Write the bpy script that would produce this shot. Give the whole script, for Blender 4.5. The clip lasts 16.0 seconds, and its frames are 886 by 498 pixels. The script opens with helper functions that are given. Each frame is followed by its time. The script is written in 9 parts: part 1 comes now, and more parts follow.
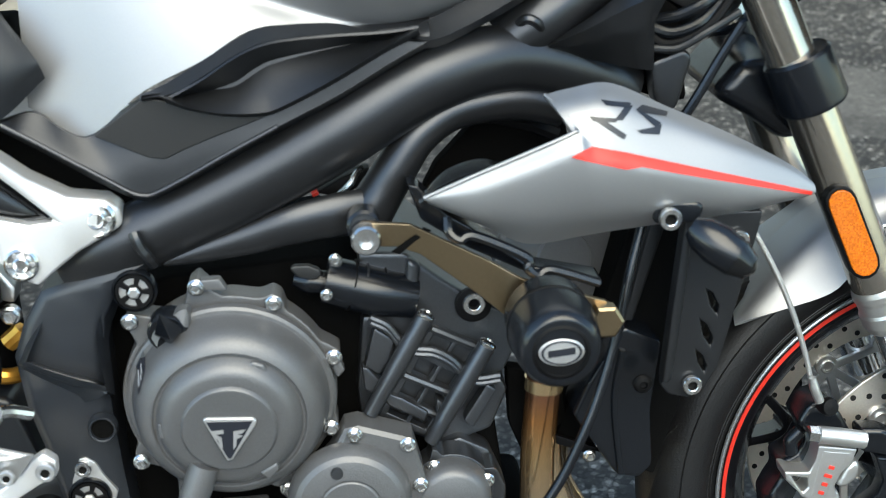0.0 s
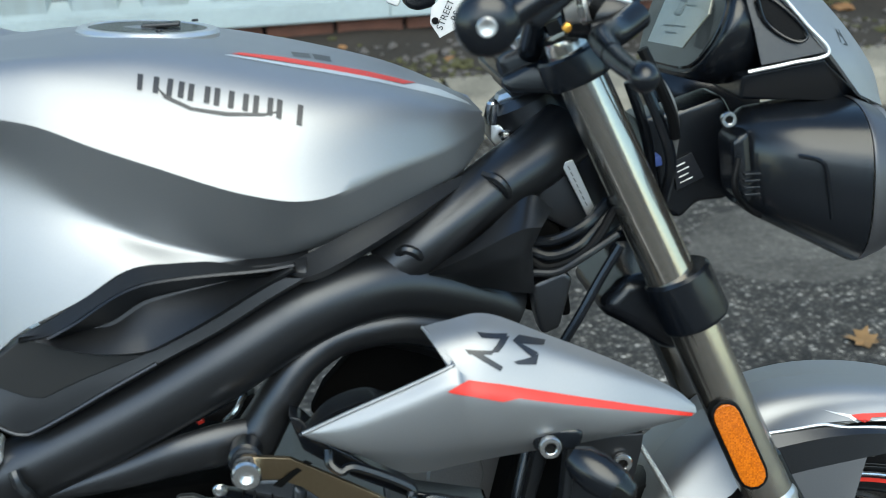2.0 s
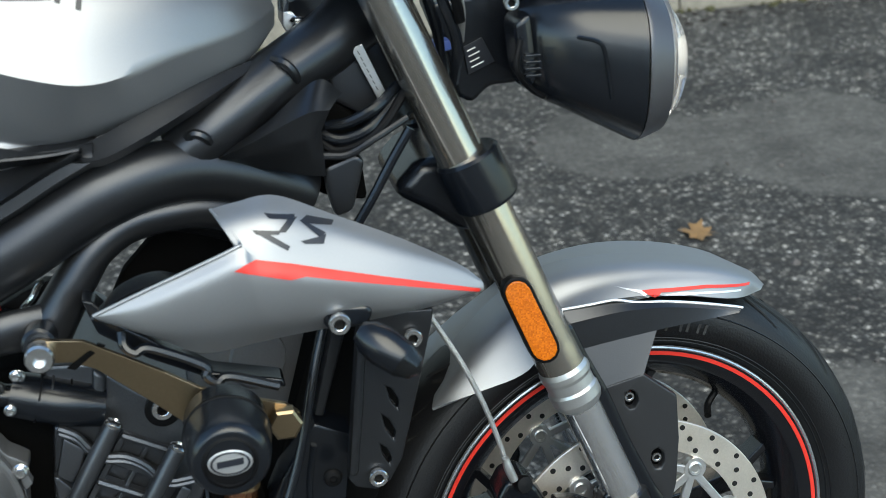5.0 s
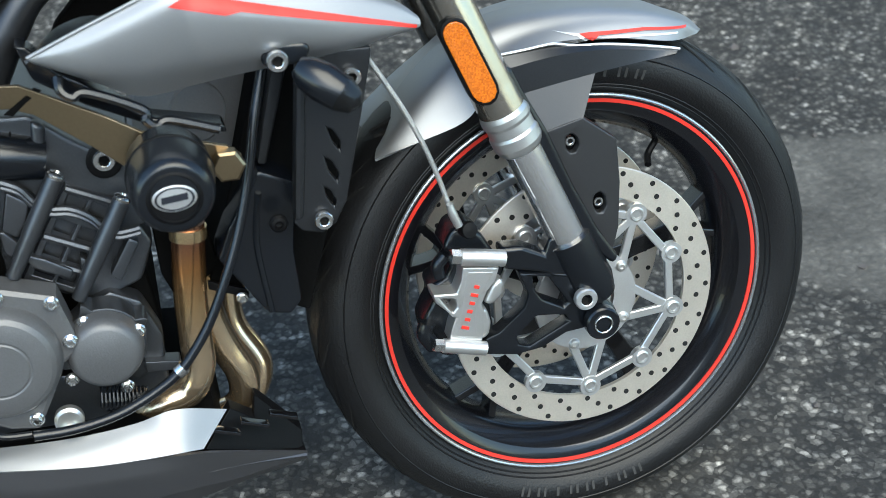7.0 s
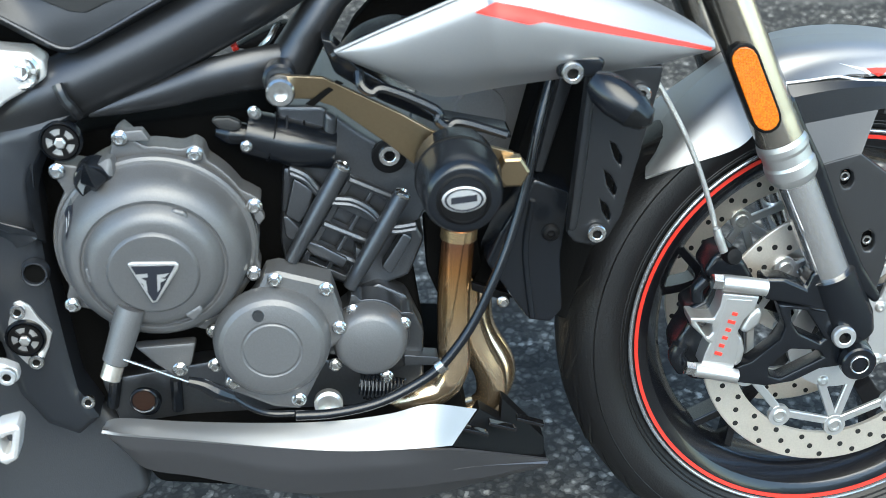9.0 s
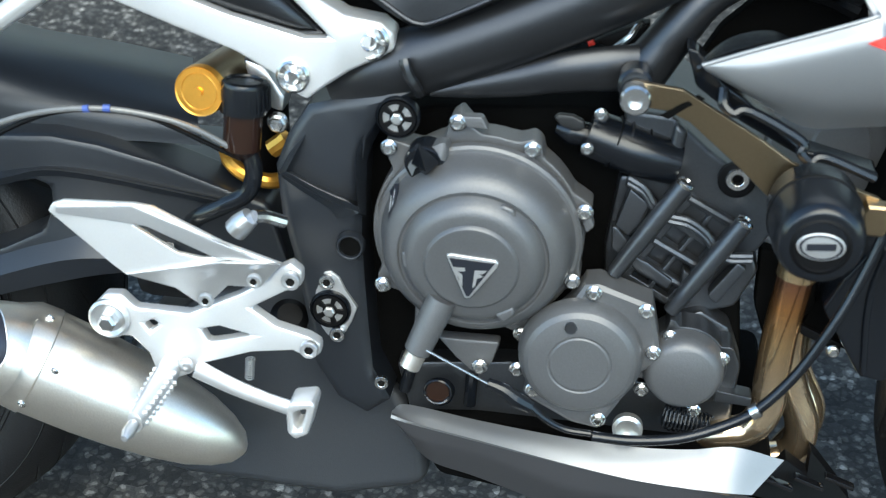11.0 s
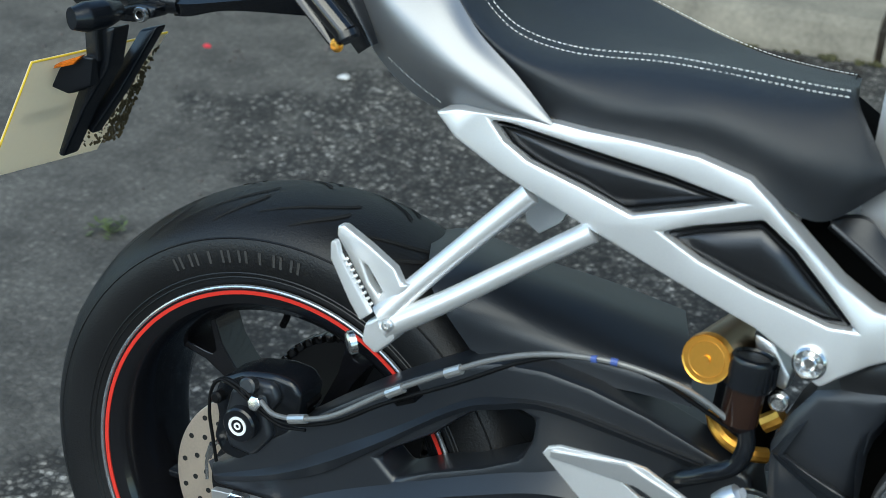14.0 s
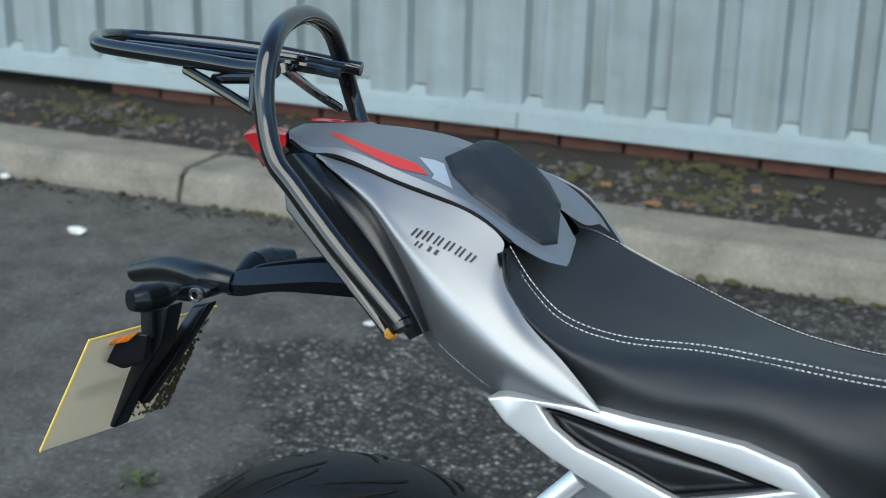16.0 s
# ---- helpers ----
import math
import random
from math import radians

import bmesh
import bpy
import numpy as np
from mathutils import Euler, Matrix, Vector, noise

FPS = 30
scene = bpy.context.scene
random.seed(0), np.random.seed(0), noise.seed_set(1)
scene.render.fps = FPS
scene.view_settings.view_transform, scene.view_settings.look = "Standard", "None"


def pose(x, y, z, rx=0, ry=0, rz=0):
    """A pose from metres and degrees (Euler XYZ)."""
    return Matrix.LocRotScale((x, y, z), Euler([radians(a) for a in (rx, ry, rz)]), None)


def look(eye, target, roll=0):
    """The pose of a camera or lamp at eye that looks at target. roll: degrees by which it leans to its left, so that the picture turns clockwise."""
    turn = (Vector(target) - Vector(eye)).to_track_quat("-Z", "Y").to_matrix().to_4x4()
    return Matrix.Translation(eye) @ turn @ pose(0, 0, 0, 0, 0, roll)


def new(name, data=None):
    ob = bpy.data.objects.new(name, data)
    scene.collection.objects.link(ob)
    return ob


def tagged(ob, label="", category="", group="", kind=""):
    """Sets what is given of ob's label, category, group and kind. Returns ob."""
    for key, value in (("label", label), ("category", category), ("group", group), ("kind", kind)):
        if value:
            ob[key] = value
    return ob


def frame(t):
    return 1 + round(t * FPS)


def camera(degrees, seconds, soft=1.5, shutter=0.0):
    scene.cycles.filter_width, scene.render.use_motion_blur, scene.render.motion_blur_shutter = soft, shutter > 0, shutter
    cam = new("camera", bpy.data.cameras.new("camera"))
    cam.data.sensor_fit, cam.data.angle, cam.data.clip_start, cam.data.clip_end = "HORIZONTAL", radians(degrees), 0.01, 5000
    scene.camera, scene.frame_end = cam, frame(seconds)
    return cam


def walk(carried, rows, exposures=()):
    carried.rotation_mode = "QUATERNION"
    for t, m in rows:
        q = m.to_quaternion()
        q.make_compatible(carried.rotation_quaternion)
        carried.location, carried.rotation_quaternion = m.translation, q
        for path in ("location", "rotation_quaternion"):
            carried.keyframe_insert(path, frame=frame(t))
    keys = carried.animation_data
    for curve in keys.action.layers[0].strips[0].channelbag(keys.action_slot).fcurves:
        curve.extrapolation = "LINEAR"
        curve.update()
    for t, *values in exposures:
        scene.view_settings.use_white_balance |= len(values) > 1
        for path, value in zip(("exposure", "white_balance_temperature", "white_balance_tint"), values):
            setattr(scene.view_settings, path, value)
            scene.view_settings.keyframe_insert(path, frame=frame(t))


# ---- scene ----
# ---- camera and its way: seconds, place, turn, tilt, roll ----
cam = camera(34.61, 16.0, soft=0.8)
cam.data.dof.use_dof = True
cam.data.dof.focus_distance = 1.55
cam.data.dof.aperture_fstop = 8.0
WAY = [
    (0.0, 0.821, -1.158, 1.215, -4.66, -27.37, -1.21),
    (0.5, 0.843, -1.148, 1.240, -5.17, -26.28, -1.57),
    (1.0, 0.860, -1.137, 1.269, -5.56, -25.19, -1.73),
    (1.5, 0.885, -1.133, 1.295, -5.73, -24.25, -1.89),
    (2.0, 0.903, -1.127, 1.316, -6.11, -23.35, -1.66),
    (2.5, 0.925, -1.123, 1.344, -6.41, -22.22, -1.07),
    (3.0, 0.933, -1.122, 1.374, -6.42, -20.31, -0.31),
    (3.5, 0.938, -1.130, 1.390, -6.26, -18.66, -0.13),
    (4.0, 0.952, -1.144, 1.366, -7.75, -21.00, -0.49),
    (4.5, 0.971, -1.168, 1.333, -9.37, -24.04, -0.49),
    (5.0, 0.979, -1.178, 1.300, -11.15, -26.86, -0.63),
    (5.2, 0.978, -1.180, 1.287, -11.95, -28.05, -0.47),
    (7.3, 0.964, -1.233, 1.214, -13.45, -33.13, -1.89),
    (7.5, 0.954, -1.233, 1.215, -12.49, -32.98, -1.73),
    (8.0, 0.927, -1.229, 1.217, -10.48, -32.66, -1.07),
    (8.5, 0.889, -1.222, 1.217, -8.46, -32.39, -0.90),
    (8.7, 0.885, -1.228, 1.223, -7.15, -32.35, -0.89),
    (10.8, 0.837, -1.134, 1.228, 6.39, -34.36, 0.71),
    (11.0, 0.825, -1.127, 1.225, 7.57, -34.43, 1.04),
    (11.5, 0.811, -1.108, 1.235, 11.75, -35.12, 1.28),
    (12.0, 0.785, -1.105, 1.244, 15.31, -35.39, 1.74),
    (12.5, 0.766, -1.110, 1.244, 19.07, -34.43, 1.95),
    (13.0, 0.746, -1.114, 1.252, 21.81, -32.40, 2.24),
    (13.2, 0.741, -1.116, 1.255, 22.74, -31.46, 2.23),
    (13.5, 0.723, -1.116, 1.271, 23.56, -30.03, 2.01),
    (14.0, 0.695, -1.122, 1.285, 24.55, -27.59, 1.71),
    (14.5, 0.674, -1.123, 1.303, 24.45, -25.22, 1.92),
    (15.0, 0.664, -1.127, 1.322, 24.96, -22.74, 1.47),
    (15.5, 0.664, -1.141, 1.345, 25.30, -20.42, 1.03),
    (16.0, 0.670, -1.159, 1.356, 25.22, -18.66, 1.20),
]


def view(x, y, z, turn, tilt, roll):
    return pose(x, y, z, 90 + tilt, 0, turn) @ pose(0, 0, 0, 0, 0, roll)


walk(cam, [(t, view(*row)) for t, *row in WAY], exposures=[
    (0.0, 2.22, 7500, 1), (2.0, 1.8, 7000, -2), (3.5, 2.0, 7000, -1), (4.5, 1.88, 7150, 0), (5.0, 1.8, 7150, 0), (8.0, 2.44, 7000, 0), (8.5, 2.56, 7000, 0),
    (11.0, 2.24, 6950, -1), (12.5, 1.73, 6900, -3), (13.0, 1.5, 6850, -4), (13.5, 1.5, 6850, -3), (14.5, 1.62, 6750, -3), (16.0, 1.42, 6750, 0)])


# ---- light: pale sky over a shaded yard, soft high sun ----
world = bpy.data.worlds.new("sky")
scene.world = world
world.use_nodes = True
wn = world.node_tree.nodes
sky = wn.new("ShaderNodeTexSky")
sky.sky_type = "NISHITA"
sky.sun_disc = False
sky.sun_elevation, sky.sun_rotation = radians(26), radians(194)
sky.air_density, sky.dust_density, sky.ozone_density = 1.0, 0.4, 3.8
wn["Background"].inputs["Strength"].default_value = 0.125
world.node_tree.links.new(sky.outputs["Color"], wn["Background"].inputs["Color"])
sun = new("sun", bpy.data.lights.new("sun", "SUN"))
sun.data.energy, sun.data.angle, sun.data.color = 1.15, radians(54), (1.0, 0.945, 0.86)
sun.matrix_world = look((0, 0, 0), (-0.15, 0.62, -0.77))


# ---- materials ----
def pbr(name, col, rough=0.5, metal=0.0, blotch=(3.0, 0.15), grain=(120.0, 0.1), bump=(300.0, 0.05), coat=0.0, rvar=0.1):
    """A surface with two scales of colour variation, uneven gloss and fine relief."""
    m = bpy.data.materials.new(name)
    m.use_nodes = True
    n, l = m.node_tree.nodes, m.node_tree.links
    b = n["Principled BSDF"]
    co = n.new("ShaderNodeTexCoord")
    big, fine, rel = (n.new("ShaderNodeTexNoise") for _ in range(3))
    for tex, s, d in ((big, blotch[0], 5), (fine, grain[0], 3), (rel, bump[0], 3)):
        tex.inputs["Scale"].default_value, tex.inputs["Detail"].default_value = s, d
        l.new(co.outputs["Object"], tex.inputs["Vector"])
    val = n.new("ShaderNodeMath")
    val.operation = "MULTIPLY_ADD"
    l.new(big.outputs["Fac"], val.inputs[0])
    val.inputs[1].default_value, val.inputs[2].default_value = blotch[1] * 2, 1 - blotch[1]
    val2 = n.new("ShaderNodeMath")
    val2.operation = "MULTIPLY_ADD"
    l.new(fine.outputs["Fac"], val2.inputs[0])
    val2.inputs[1].default_value = grain[1] * 2
    sub = n.new("ShaderNodeMath")
    sub.operation = "SUBTRACT"
    l.new(val.outputs[0], sub.inputs[0])
    sub.inputs[1].default_value = grain[1]
    l.new(sub.outputs[0], val2.inputs[2])
    mul = n.new("ShaderNodeVectorMath")
    mul.operation = "SCALE"
    mul.inputs[0].default_value = col
    l.new(val2.outputs[0], mul.inputs["Scale"])
    l.new(mul.outputs[0], b.inputs["Base Color"])
    r = n.new("ShaderNodeMath")
    r.operation = "MULTIPLY_ADD"
    l.new(big.outputs["Fac"], r.inputs[0])
    r.inputs[1].default_value, r.inputs[2].default_value = rvar * 2, rough - rvar
    l.new(r.outputs[0], b.inputs["Roughness"])
    b.inputs["Metallic"].default_value = metal
    b.inputs["Coat Weight"].default_value = coat
    if bump[1]:
        bp = n.new("ShaderNodeBump")
        bp.inputs["Strength"].default_value, bp.inputs["Distance"].default_value = bump[1], 0.002
        l.new(rel.outputs["Fac"], bp.inputs["Height"])
        l.new(bp.outputs["Normal"], b.inputs["Normal"])
    return m


def glassy(name, col, rough=0.03, trans=1.0, ior=1.45):
    m = pbr(name, col, rough, 0, (5, 0.02), (80, 0.0), (50, 0.0), rvar=0.01)
    b = m.node_tree.nodes["Principled BSDF"]
    b.inputs["Transmission Weight"].default_value, b.inputs["IOR"].default_value = trans, ior
    return m


def cells(name, col):
    """Moulded reflector plastic: a grid of small prisms."""
    m = pbr(name, col, 0.18, 0, (40, 0.1), (900, 0.1), (300, 0.0), coat=0.4)
    n, l = m.node_tree.nodes, m.node_tree.links
    co, v, b = n.new("ShaderNodeTexCoord"), n.new("ShaderNodeTexVoronoi"), n.new("ShaderNodeBump")
    v.distance, v.inputs["Scale"].default_value, v.inputs["Randomness"].default_value = "CHEBYCHEV", 640, 0.0
    b.inputs["Strength"].default_value, b.inputs["Distance"].default_value = 0.5, 0.0008
    l.new(co.outputs["Object"], v.inputs["Vector"])
    l.new(v.outputs["Distance"], b.inputs["Height"])
    r, x = n.new("ShaderNodeValToRGB"), n.new("ShaderNodeSeparateColor")
    r.color_ramp.elements[0].color, r.color_ramp.elements[1].color = (0.62 * col[0], 0.55 * col[1], 0, 1), (*col, 1)
    l.new(v.outputs["Color"], x.inputs[0])
    l.new(x.outputs[0], r.inputs["Fac"])
    l.new(r.outputs["Color"], n["Principled BSDF"].inputs["Base Color"])
    l.new(b.outputs["Normal"], n["Principled BSDF"].inputs["Normal"])
    return m


SILVER = pbr("matt_silver_paint", (0.325, 0.33, 0.34), 0.5, 0.85, (2.5, 0.06), (900, 0.05), (900, 0.02), rvar=0.04)
GREYPAINT = pbr("graphite_paint", (0.1, 0.1, 0.108), 0.38, 0.7, (2.5, 0.06), (900, 0.05), (900, 0.02), rvar=0.04)
RED = pbr("red_decal", (0.6, 0.03, 0.02), 0.42, 0, (6, 0.05), (200, 0.03), (400, 0.01))
INK = pbr("dark_decal", (0.012, 0.014, 0.02), 0.35, 0, (6, 0.1), (200, 0.05), (400, 0.01))
WHITEINK = pbr("pale_print", (0.75, 0.75, 0.75), 0.5, 0, (6, 0.05), (200, 0.05), (400, 0.01))
FRAME = pbr("graphite_powder_coat", (0.052, 0.054, 0.059), 0.33, 0.85, (4, 0.12), (700, 0.12), (900, 0.05), rvar=0.05)
SLATE = pbr("slate_blue_coating", (0.055, 0.06, 0.082), 0.36, 0.5, (9, 0.15), (400, 0.1), (600, 0.06), rvar=0.06)
SATIN = pbr("satin_black_plastic", (0.005, 0.0062, 0.0085), 0.25, 0, (5, 0.15), (400, 0.1), (700, 0.05), rvar=0.06)
BLACK = pbr("black_plastic", (0.0035, 0.0035, 0.004), 0.5, 0, (5, 0.2), (300, 0.15), (500, 0.1))
GLOSS = pbr("gloss_black_paint", (0.005, 0.005, 0.006), 0.12, 0, (4, 0.15), (300, 0.1), (60, 0.02), coat=0.5, rvar=0.04)
TRIM = pbr("dark_grey_trim", (0.036, 0.0375, 0.041), 0.38, 0.8, (4, 0.12), (500, 0.1), (800, 0.06), rvar=0.06)
PLATEBLK = pbr("satin_black_casting", (0.013, 0.0155, 0.02), 0.36, 0.0, (5, 0.12), (500, 0.12), (700, 0.08), rvar=0.06)
GREYBOX = pbr("satin_grey_black_shell", (0.03, 0.033, 0.038), 0.42, 0.2, (4, 0.15), (400, 0.12), (600, 0.08), rvar=0.06)
MATTRIM = pbr("matt_dark_trim", (0.011, 0.0113, 0.012), 0.5, 0.1, (4, 0.12), (500, 0.12), (800, 0.1), rvar=0.05)
STAYGREY = pbr("satin_grey_moulding", (0.046, 0.047, 0.05), 0.36, 0.6, (5, 0.08), (700, 0.08), (800, 0.06), rvar=0.05)
CASE = pbr("cast_grey_engine_paint", (0.12, 0.122, 0.127), 0.44, 0.5, (6, 0.1), (500, 0.12), (600, 0.15), rvar=0.06)
HEAD = pbr("dark_engine_paint", (0.082, 0.087, 0.096), 0.33, 0.8, (6, 0.15), (400, 0.12), (500, 0.1))
ALU = pbr("silver_cast_aluminium", (0.6, 0.602, 0.605), 0.36, 0.85, (8, 0.06), (700, 0.06), (700, 0.1), rvar=0.05)
CASTSILVER = pbr("anodised_caliper_silver", (0.52, 0.52, 0.515), 0.36, 0.85, (9, 0.08), (600, 0.07), (600, 0.08), rvar=0.05)
ALUP = pbr("silver_painted_aluminium", (0.8, 0.8, 0.802), 0.4, 0.75, (4, 0.05), (900, 0.05), (900, 0.05), rvar=0.04)
STEEL = pbr("bright_steel", (0.68, 0.678, 0.67), 0.24, 1.0, (20, 0.08), (300, 0.08), (300, 0.03), rvar=0.06)
DISC = pbr("ground_disc_steel", (0.72, 0.665, 0.59), 0.36, 0.8, (30, 0.1), (500, 0.12), (600, 0.08), rvar=0.06)
WORNDISC = pbr("browned_disc_steel", (0.58, 0.48, 0.39), 0.4, 0.75, (30, 0.15), (500, 0.15), (600, 0.08), rvar=0.06)
TITAN = pbr("bronzed_steel_tube", (0.44, 0.405, 0.36), 0.2, 0.95, (10, 0.1), (200, 0.06), (200, 0.02), rvar=0.04)
CHROME = pbr("chrome", (0.9, 0.9, 0.91), 0.12, 0.95, (20, 0.04), (200, 0.04), (200, 0.01), rvar=0.03)
BRUSH = pbr("brushed_silencer_steel", (0.86, 0.81, 0.735), 0.34, 0.95, (6, 0.08), (600, 0.1), (500, 0.08), rvar=0.05)
GOLD = pbr("gold_anodised", (0.92, 0.45, 0.08), 0.3, 0.85, (10, 0.08), (300, 0.06), (300, 0.04), rvar=0.05)
HEAT = pbr("heat_tinted_pipe", (0.74, 0.53, 0.3), 0.24, 0.95, (12, 0.25), (200, 0.1), (200, 0.05), rvar=0.06)
SLEEVE = pbr("grey_hose_sleeve", (0.17, 0.17, 0.168), 0.38, 0.3, (20, 0.1), (300, 0.1), (300, 0.1))
BRAID = pbr("steel_braid", (0.5, 0.5, 0.49), 0.34, 0.7, (30, 0.1), (1400, 0.45), (1400, 0.5), rvar=0.06)
STRAW = pbr("straw_tinted_header", (0.8, 0.61, 0.41), 0.19, 0.95, (7, 0.2), (200, 0.08), (200, 0.04), rvar=0.06)
hn, hl_ = STRAW.node_tree.nodes, STRAW.node_tree.links  # heat colours that fade down the pipe
hc, hs, hr, hm = hn.new("ShaderNodeTexCoord"), hn.new("ShaderNodeSeparateXYZ"), hn.new("ShaderNodeValToRGB"), hn.new("ShaderNodeMix")
hmap = hn.new("ShaderNodeMapRange")
hmap.inputs["From Min"].default_value, hmap.inputs["From Max"].default_value = 0.36, 0.5
for spot, tint in zip((0.0, 0.35, 0.62, 0.8), ((1, 1, 1, 1), (0.98, 0.82, 0.6, 1), (0.8, 0.48, 0.26, 1), (0.5, 0.3, 0.25, 1))):
    e_ = hr.color_ramp.elements.new(spot) if spot not in (0.0,) else hr.color_ramp.elements[0]
    e_.position, e_.color = spot, tint
hr.color_ramp.elements[-1].color = (0.42, 0.3, 0.3, 1)
hm.data_type, hm.blend_type = "RGBA", "MULTIPLY"
hm.inputs["Factor"].default_value = 1.0
hl_.new(hc.outputs["Object"], hs.inputs[0])
hl_.new(hs.outputs["Z"], hmap.inputs["Value"])
hl_.new(hmap.outputs[0], hr.inputs["Fac"])
hb = hn["Principled BSDF"].inputs["Base Color"]
hl_.new(hb.links[0].from_socket, hm.inputs[6])
hl_.new(hr.outputs["Color"], hm.inputs[7])
hl_.new(hm.outputs[2], hb)
RUBBER = pbr("tyre_rubber", (0.0066, 0.0068, 0.0076), 0.46, 0, (8, 0.25), (300, 0.25), (400, 0.25))
# near-black that carries the shade of grooves, sockets and drilled holes
RECESSBLK = pbr("recess_shade_black", (0.0025, 0.0025, 0.0025), 0.9, 0, (8, 0.2), (300, 0.2), (400, 0.2))
MARK = pbr("raised_rubber_marking", (0.034, 0.033, 0.032), 0.55, 0, (8, 0.2), (300, 0.2), (400, 0.1))
RIM = pbr("black_wheel_paint", (0.006, 0.0062, 0.008), 0.2, 0.1, (5, 0.15), (300, 0.1), (400, 0.03), coat=0.3, rvar=0.06)
# pale metal standing in for the sky's glint on the black rim lip
LIPGLINT = pbr("pale_lip_glint", (0.42, 0.44, 0.47), 0.22, 0.8, (9, 0.15), (300, 0.1), (300, 0.03), rvar=0.06)
VINYL = pbr("black_seat_vinyl", (0.012, 0.0135, 0.0165), 0.4, 0, (6, 0.12), (600, 0.15), (1200, 0.35))
THREAD = pbr("pale_thread", (0.7, 0.7, 0.68), 0.8, 0, (50, 0.1), (500, 0.1), (900, 0.1))
AMBER = cells("amber_reflector", (0.62, 0.15, 0.004))
LAMPRED = pbr("red_lens", (0.5, 0.01, 0.015), 0.12, 0, (20, 0.15), (300, 0.1), (300, 0.05), coat=0.4)
SMOKE = pbr("smoked_plastic", (0.01, 0.0105, 0.011), 0.07, 0, (5, 0.02), (80, 0.0), (50, 0.0), rvar=0.01)
SMOKE.node_tree.nodes["Principled BSDF"].inputs["Alpha"].default_value = 0.62
TEA = pbr("tea_brown_plastic", (0.016, 0.006, 0.003), 0.12, 0, (10, 0.2), (200, 0.1), (200, 0.02), coat=0.5)
BRONZE = pbr("bronze_grey_plate", (0.3, 0.225, 0.14), 0.3, 1.0, (8, 0.1), (300, 0.08), (300, 0.05), rvar=0.05)
CLEAR = glassy("clear_lens", (0.9, 0.86, 0.84), 0.04, 0.85)
for dull, gloss in ((SATIN, 0.5), (BLACK, 0.12), (PLATEBLK, 0.6)):
    dull.node_tree.nodes["Principled BSDF"].inputs["Specular IOR Level"].default_value = gloss
# near-black without gloss: carries the shade of gaps and deep recesses
UNLITBLK = pbr("unlit_black", (0.003, 0.003, 0.003), 0.95, 0, (30, 0.3), (300, 0.2), (300, 0.2))
RUBBER.node_tree.nodes["Principled BSDF"].inputs["Specular IOR Level"].default_value = 0.35
UNLITBLK.node_tree.nodes["Principled BSDF"].inputs["Specular IOR Level"].default_value = 0.05
MIRROR = pbr("mirror_glass", (0.85, 0.87, 0.88), 0.015, 1.0, (5, 0.02), (100, 0.0), (100, 0.0), rvar=0.005)
LCD = pbr("pale_lcd", (0.4, 0.41, 0.35), 0.15, 0, (15, 0.1), (200, 0.05), (200, 0.0), coat=0.6)
LCDINK = pbr("grey_display_segment", (0.16, 0.17, 0.15), 0.3, 0, (15, 0.1), (200, 0.05), (200, 0.0))
PLATE = pbr("cream_plate_back", (0.88, 0.8, 0.64), 0.45, 0, (10, 0.05), (200, 0.05), (300, 0.05))
YELLOW = pbr("yellow_plate_edge", (0.8, 0.55, 0.05), 0.4, 0, (10, 0.1), (200, 0.05), (300, 0.05))
pn, pl = PLATE.node_tree.nodes, PLATE.node_tree.links  # thin plastic that lets light through
thin, both = pn.new("ShaderNodeBsdfTranslucent"), pn.new("ShaderNodeMixShader")
thin.inputs["Color"].default_value, both.inputs[0].default_value = (0.97, 0.85, 0.68, 1), 0.55
pl.new(pn["Principled BSDF"].outputs[0], both.inputs[1])
pl.new(thin.outputs[0], both.inputs[2])
pl.new(both.outputs[0], pn["Material Output"].inputs["Surface"])
GRIME = pbr("dried_mossy_mud", (0.09, 0.065, 0.03), 0.9, 0, (30, 0.5), (200, 0.3), (300, 0.3))
BLUE = pbr("blue_tape", (0.05, 0.09, 0.3), 0.5, 0, (20, 0.1), (200, 0.05), (300, 0.1))
PAPER = pbr("white_card", (0.6, 0.6, 0.6), 0.7, 0, (10, 0.03), (200, 0.03), (300, 0.05))


# ---- building tools ----
from mathutils.bvhtree import BVHTree


def catmull(p, n):
    """n points along a smooth curve through the points p."""
    p = [np.array(q, float) for q in p]
    if len(p) == 2:
        return [p[0] + (p[1] - p[0]) * i / (n - 1) for i in range(n)]
    e = [2 * p[0] - p[1]] + p + [2 * p[-1] - p[-2]]
    out = []
    for i in range(n):
        s = i * (len(p) - 1) / (n - 1)
        k = min(int(s), len(p) - 2)
        u = s - k
        a, b, c, d = e[k:k + 4]
        out.append(0.5 * (2 * b + (c - a) * u + (2 * a - 5 * b + 4 * c - d) * u * u + (3 * b - a - 3 * c + d) * u ** 3))
    return out


def holder_of(parent):
    """The parent itself, or the part above it where it is a sub-part already."""
    chain = []
    p = parent
    while p is not None:
        chain.append(p)
        p = p.parent
    return parent if len(chain) < 3 else chain[-2]


